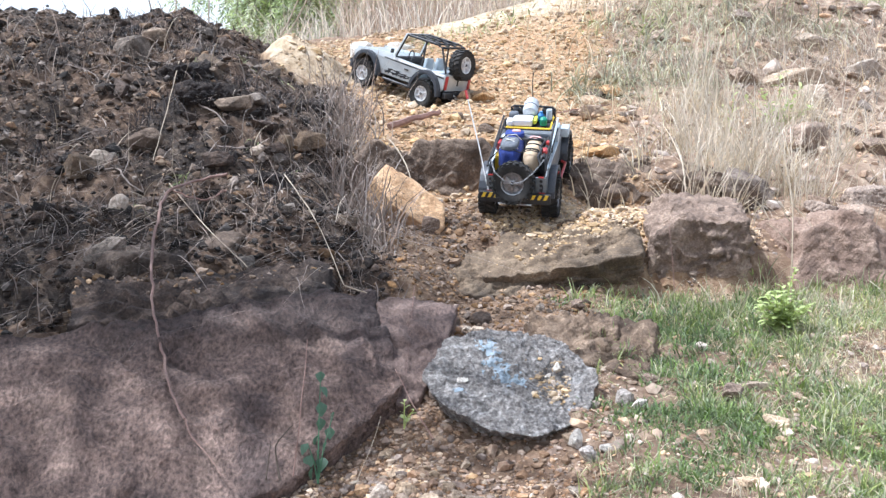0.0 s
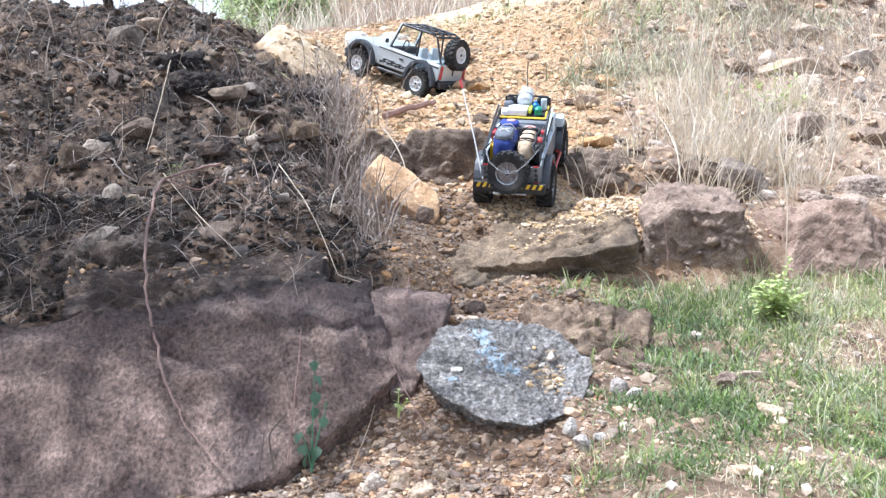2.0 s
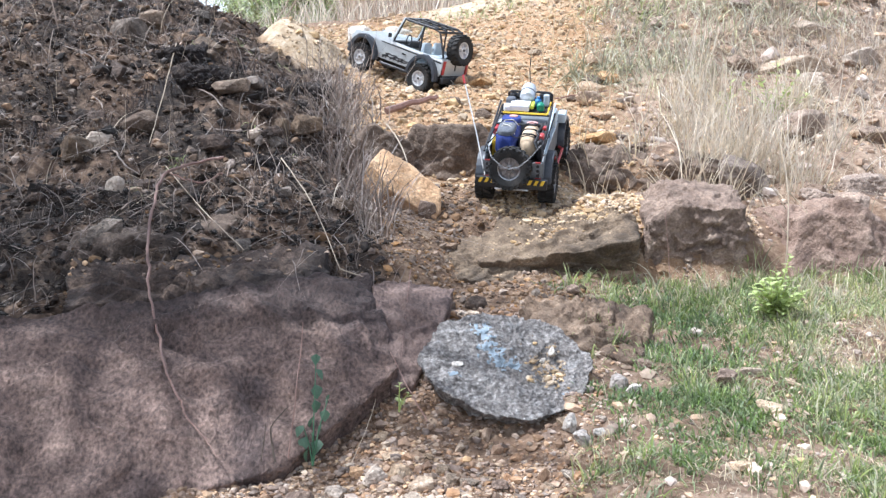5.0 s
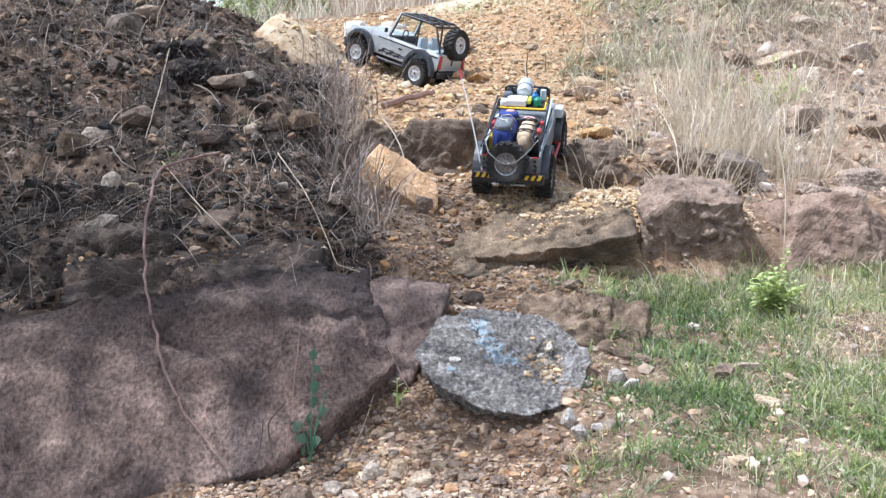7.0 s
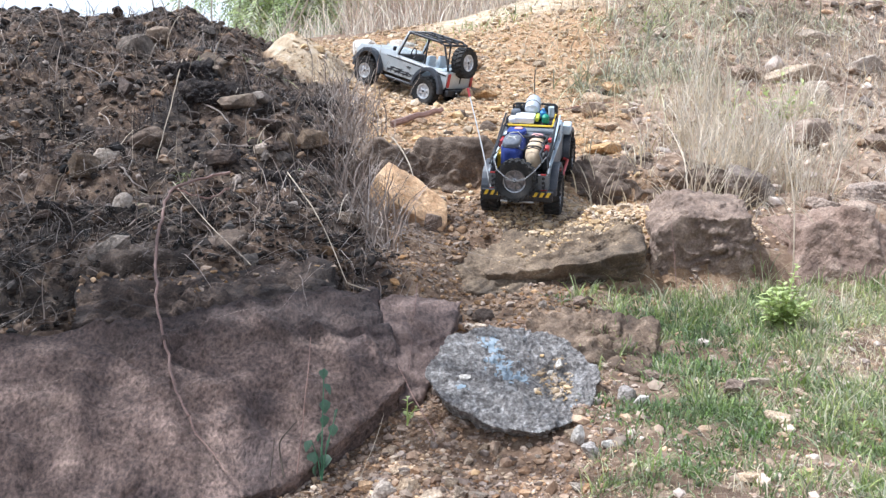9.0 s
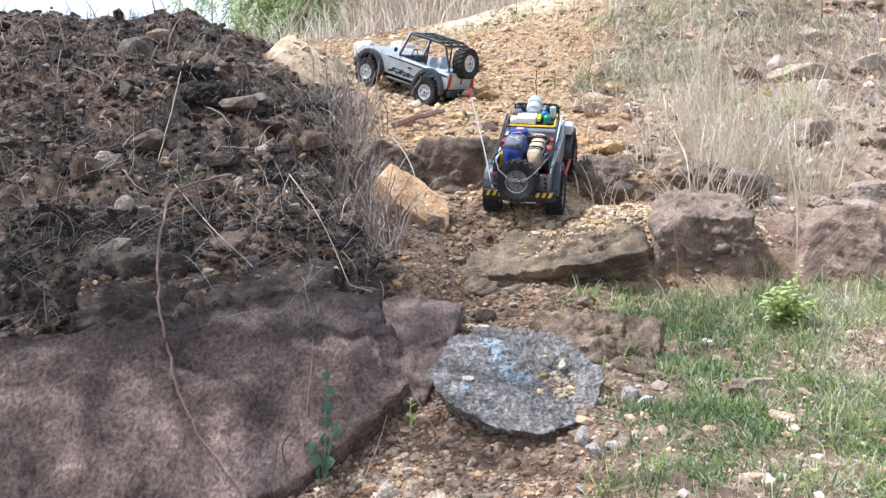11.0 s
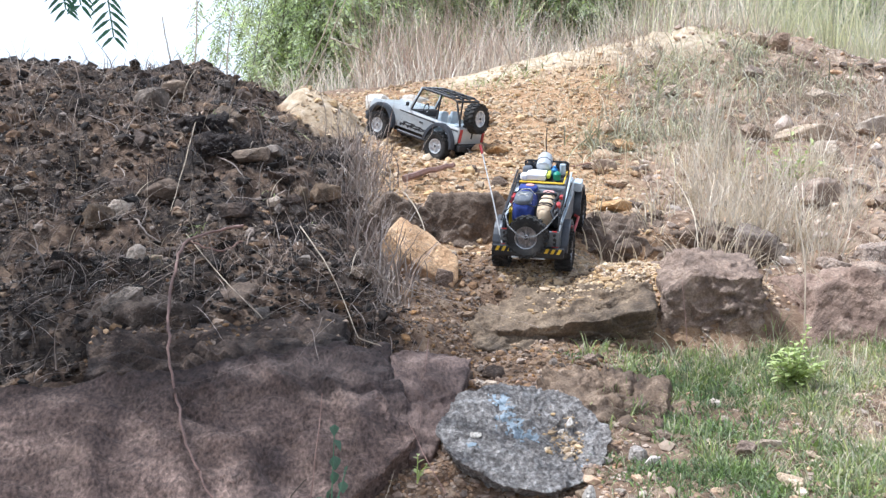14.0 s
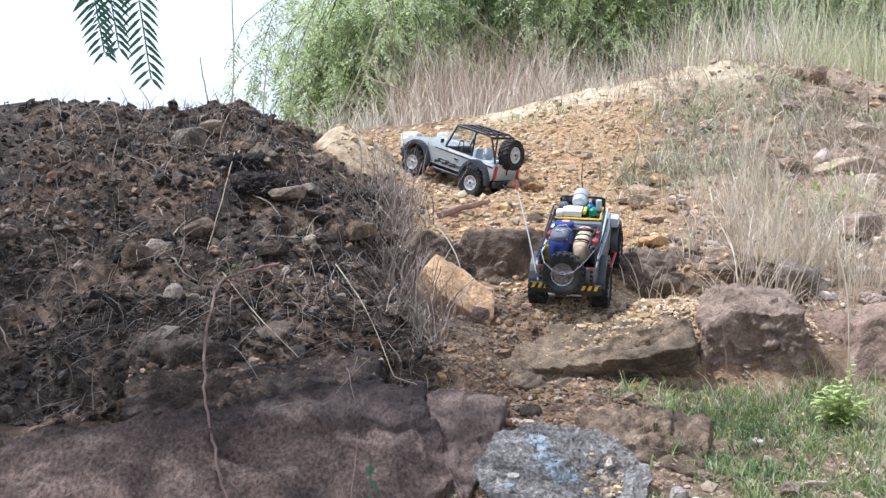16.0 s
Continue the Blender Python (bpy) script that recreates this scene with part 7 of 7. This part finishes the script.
for x in (-0.055, -0.034, 0.04, 0.06):
    part("spot_lamp", lathe([(0.004, -0.012), (0.0105, -0.008), (0.0125, 0.004), (0.0125, 0.01), (0.001, 0.011)], 14, "y", m=Matrix.Translation((x, 0.262, 0.234))), M_black, pack, smooth=True)
# striped bumper
bump = part("rear_bumper", box(0, -0.1, 0.078, 0.212, 0.02, 0.022, 0.004), M_black, pack, smooth=True)
part("warning_strip", box(0, -0.1045, 0.091, 0.214, 0.013, 0.0165, 0.001), M_black, bump)
for k in range(11):
    x = -0.101 + k * 0.0186
    part("stripe", prism([(x, 0.0835), (x + 0.0095, 0.0835), (x + 0.0165, 0.0985), (x + 0.007, 0.0985)], -0.112, -0.1105), M_yellow, bump, "yellow warning stripe")
wheel(pack, -0.004, -0.114, 0.135, RIM_BLACK, "spare_wheel", Matrix.Rotation(math.pi / 2, 4, "Z") @ Matrix.Rotation(math.pi, 4, "Z") @ Matrix.Rotation(radians(-12), 4, "Y"), 1.0)
part("spare_chain", chain([(-0.08, -0.06, 0.186), (-0.056, -0.138, 0.176), (-0.025, -0.153, 0.156), (0.0, -0.156, 0.148), (0.03, -0.153, 0.157), (0.056, -0.138, 0.177), (0.08, -0.06, 0.192)], 0.0030, 0.0007), M_dullsteel, pack,
     "dull steel chain tying down the spare wheel", smooth=True)
part("tow_bar", rod([(-0.05, -0.112, 0.066), (0.05, -0.112, 0.066)], 0.0028, 8), M_chrome, pack, "thin steel bar under the bumper", smooth=True)
ant = part("antenna", rod([(-0.083, -0.094, 0.1), (-0.118, -0.05, 0.22), (-0.164, 0.016, 0.345)], 0.0019, 6), M_wht, pack, "white whip antenna", smooth=True)
part("antenna_tip", rod([(-0.164, 0.016, 0.345), (-0.172, 0.028, 0.368)], 0.0042, 6), M_red, ant, "red antenna tip", smooth=True)
part("antenna", rod([(0.078, -0.094, 0.1), (0.09, -0.08, 0.18), (0.118, -0.05, 0.29)], 0.002, 6), M_black, pack, "black whip antenna", smooth=True)
part("antenna", rod([(0.0, 0.262, 0.262), (-0.004, 0.262, 0.32), (-0.002, 0.27, 0.36)], 0.0018, 6), M_black, pack, "black whip antenna", smooth=True)
for s in (-1, 1):
    part("side_pole", rod([(s * 0.089, -0.072, 0.168), (s * 0.0885, 0.05, 0.192), (s * 0.087, 0.21, 0.232)], 0.0032, 8), M_rail if s > 0 else M_black, pack, "pale pole along the bed rail" if s > 0 else "", smooth=True)
for y, z in ((-0.02, 0.206), (0.075, 0.213)):
    part("cargo_strap", rod([(-0.082, y, 0.178), (-0.06, y + 0.004, z), (-0.036, y, z + 0.006), (0.0, y + 0.003, z - 0.012), (0.032, y, z), (0.058, y + 0.004, z - 0.008), (0.082, y, 0.178)], 0.0016, 6), M_black, pack, smooth=True)
part("hose", rod([(0.07, -0.06, 0.175), (0.058, -0.045, 0.195), (0.066, -0.01, 0.205), (0.056, 0.02, 0.2), (0.068, 0.05, 0.21), (0.06, 0.09, 0.205)], 0.0036, 8), M_black, pack, smooth=True)
part("jack", rod([(0.074, -0.04, 0.19), (0.074, 0.1, 0.205)], 0.005, 6), M_black, pack, "black bar jack on the side rail")
part("jack_handle", box(0.076, 0.05, 0.205, 0.01, 0.02, 0.012, 0.002), M_red, pack, "red jack handle")
part("tool_bag", box(-0.076, 0.06, 0.19, 0.014, 0.04, 0.022, 0.004), M_red, pack, "red tool pouch")
part("rope_coil", rod([(0.02 * math.cos(a) + 0.06, 0.02 * math.sin(a) + 0.02, 0.165 + 0.002 * a) for a in np.linspace(0, 12, 40)], 0.003, 6), M_black, pack, smooth=True)
raise_body(pack, 0.013, 1.0)


def load(name, bm, material, label, category, smooth=True):
    """A piece of luggage, set down on the truck bed."""
    ob = part(name, bm, material, None, label, smooth)
    ob.matrix_world = Matrix.Translation(P_AT) @ P_TURN.to_4x4() @ Matrix.Translation((0, 0, 0.013))
    return tagged(ob, label, category)


def puff(x, y, z, sx, sy, sz, seed, lump=0.06, power=3.5):
    """A soft, bulging bag shape."""
    v, f = ICO[4]
    e = v / (np.abs(v) ** power).sum(1, keepdims=True) ** (1 / power)
    e = e * (1 + lump * fbm(v + seed, 2.2, 3, seed)[:, None])
    b = bmesh.new()
    vs = [b.verts.new((x + q[0] * sx / 2, y + q[1] * sy / 2, z + q[2] * sz / 2)) for q in e]
    for t in f:
        b.faces.new([vs[i] for i in t])
    return b


bag = load("backpack", puff(-0.036, 0.05, 0.167, 0.068, 0.162, 0.088, 3), M_blue, "blue and grey backpack strapped on the truck bed", "backpack")
part("flap", puff(-0.036, 0.108, 0.209, 0.06, 0.045, 0.018, 5), M_blue, bag, smooth=True)
part("pocket", puff(-0.036, 0.02, 0.207, 0.054, 0.085, 0.026, 8), M_greycloth, bag, "grey mesh front pocket", smooth=True)
part("badge", puff(-0.03, 0.11, 0.2185, 0.026, 0.018, 0.006, 9, 0.02), M_pink, bag, "pink oval badge", smooth=True)
for y0, y1 in ((-0.005, 0.04), (0.04, -0.005), (0.05, 0.075)):
    part("cord", rod([(-0.066, y0, 0.2), (-0.048, y0 + (y1 - y0) * 0.3, 0.2215), (-0.024, y0 + (y1 - y0) * 0.7, 0.2215), (-0.008, y1, 0.2)], 0.0014, 5), M_cord, bag, smooth=True)
roll = load("bedroll", puff(0.032, 0.047, 0.164, 0.056, 0.158, 0.078, 14, 0.05, 2.6), M_tancloth, "tan bedroll tied with dark straps on the truck bed", "bedroll")
for y in (-0.0, 0.042, 0.085):
    loop = [(0.032 + 0.0292 * math.copysign(abs(math.cos(a)) ** 0.75, math.cos(a)), y + 0.004 * math.sin(3 * a), 0.164 + 0.0405 * math.copysign(abs(math.sin(a)) ** 0.75, math.sin(a))) for a in np.linspace(0, 2 * math.pi, 25)]
    part("strap", rod(loop, 0.0026, 6, caps=False), M_black, roll, "dark strap", smooth=True)
part("end_patch", puff(0.03, 0.105, 0.196, 0.036, 0.024, 0.016, 16), M_pink, roll, "dull pink end of the roll", smooth=True)
cyl = load("gas_cylinder", lathe([(0.001, -0.03), (0.016, -0.029), (0.0225, -0.025), (0.024, -0.018), (0.024, 0.024), (0.021, 0.034), (0.012, 0.039), (0.001, 0.04)], 24, "y",
                                 m=Matrix.Translation((-0.004, 0.236, 0.2505)) @ Matrix.Rotation(radians(18), 4, "X")), M_tank, "pale silver gas cylinder lying on the luggage rack", "cylinder")
part("band", lathe([(0.024, -0.002), (0.0248, -0.002), (0.0248, 0.002), (0.024, 0.002)], 24, "y", m=Matrix.Translation((-0.004, 0.236, 0.2505)) @ Matrix.Rotation(radians(18), 4, "X")), M_greycloth, cyl)
load("white_box", box(-0.02, 0.178, 0.2295, 0.062, 0.056, 0.019, 0.003, seg=2), M_wht, "small white cool box on the luggage rack", "box")
load("white_canister", puff(-0.058, 0.163, 0.228, 0.024, 0.034, 0.022, 21, 0.02), M_wht, "rounded white canister on the luggage rack", "canister")
load("blue_bottle", lathe([(0.001, -0.014), (0.009, -0.014), (0.0105, -0.011), (0.0105, 0.008), (0.005, 0.014), (0.005, 0.019), (0.001, 0.0195)], 16, "z", m=Matrix.Translation((0.034, 0.2, 0.236))), M_bblue, "small blue bottle on the rack", "bottle")
load("green_bottle", lathe([(0.001, -0.012), (0.0105, -0.012), (0.012, -0.009), (0.012, 0.008), (0.006, 0.014), (0.001, 0.0145)], 16, "z", m=Matrix.Translation((0.046, 0.17, 0.2325))), M_green, "small green canister on the rack", "canister")
load("lime_torch", lathe([(0.001, -0.02), (0.006, -0.02), (0.006, 0.012), (0.0085, 0.016), (0.0085, 0.024), (0.001, 0.0245)], 14, "y", m=Matrix.Translation((0.019, 0.185, 0.2295))), M_lime, "lime yellow torch on the rack", "torch")
load("orange_can", box(-0.075, 0.095, 0.146, 0.016, 0.05, 0.052, 0.004), M_orangep, "orange fuel can inside the bed rail", "fuel can")
load("yellow_can", box(-0.075, 0.035, 0.144, 0.015, 0.04, 0.05, 0.004), M_yellow, "yellow fuel can inside the bed rail", "fuel can")
load("grey_crate", box(0.067, 0.115, 0.156, 0.024, 0.06, 0.07, 0.004), M_black, "black equipment box inside the bed rail", "box")
load("black_bag", puff(0.068, 0.03, 0.155, 0.026, 0.09, 0.07, 31, 0.1), M_black, "black gear bag beside the bedroll", "bag")
load("black_bag", puff(0.0, 0.125, 0.16, 0.13, 0.03, 0.08, 33, 0.12), M_greycloth, "dark grey gear bag behind the rack", "bag")
load("grey_tarp", puff(0.0, 0.26, 0.205, 0.13, 0.03, 0.05, 35, 0.12), M_black, "black rolled tarp in front of the rack", "tarp")
load("pale_box", box(0.084, 0.2, 0.188, 0.018, 0.05, 0.05, 0.003), M_rail, "pale blue-grey box beside the luggage rack", "box")
load("red_pouch", puff(0.074, 0.0, 0.196, 0.016, 0.03, 0.02, 41, 0.08), M_red, "small red pouch beside the bedroll", "pouch")
load("grey_tin", lathe([(0.001, -0.016), (0.009, -0.016), (0.0095, -0.013), (0.0095, 0.013), (0.009, 0.016), (0.001, 0.0165)], 16, "z", m=Matrix.Translation((0.058, 0.215, 0.241))), M_rail, "small grey tin standing on the rack", "tin")
load("folded_cloth", puff(-0.054, 0.21, 0.2365, 0.03, 0.03, 0.022, 43, 0.1), M_greycloth, "dark folded cloth on the luggage rack", "cloth")
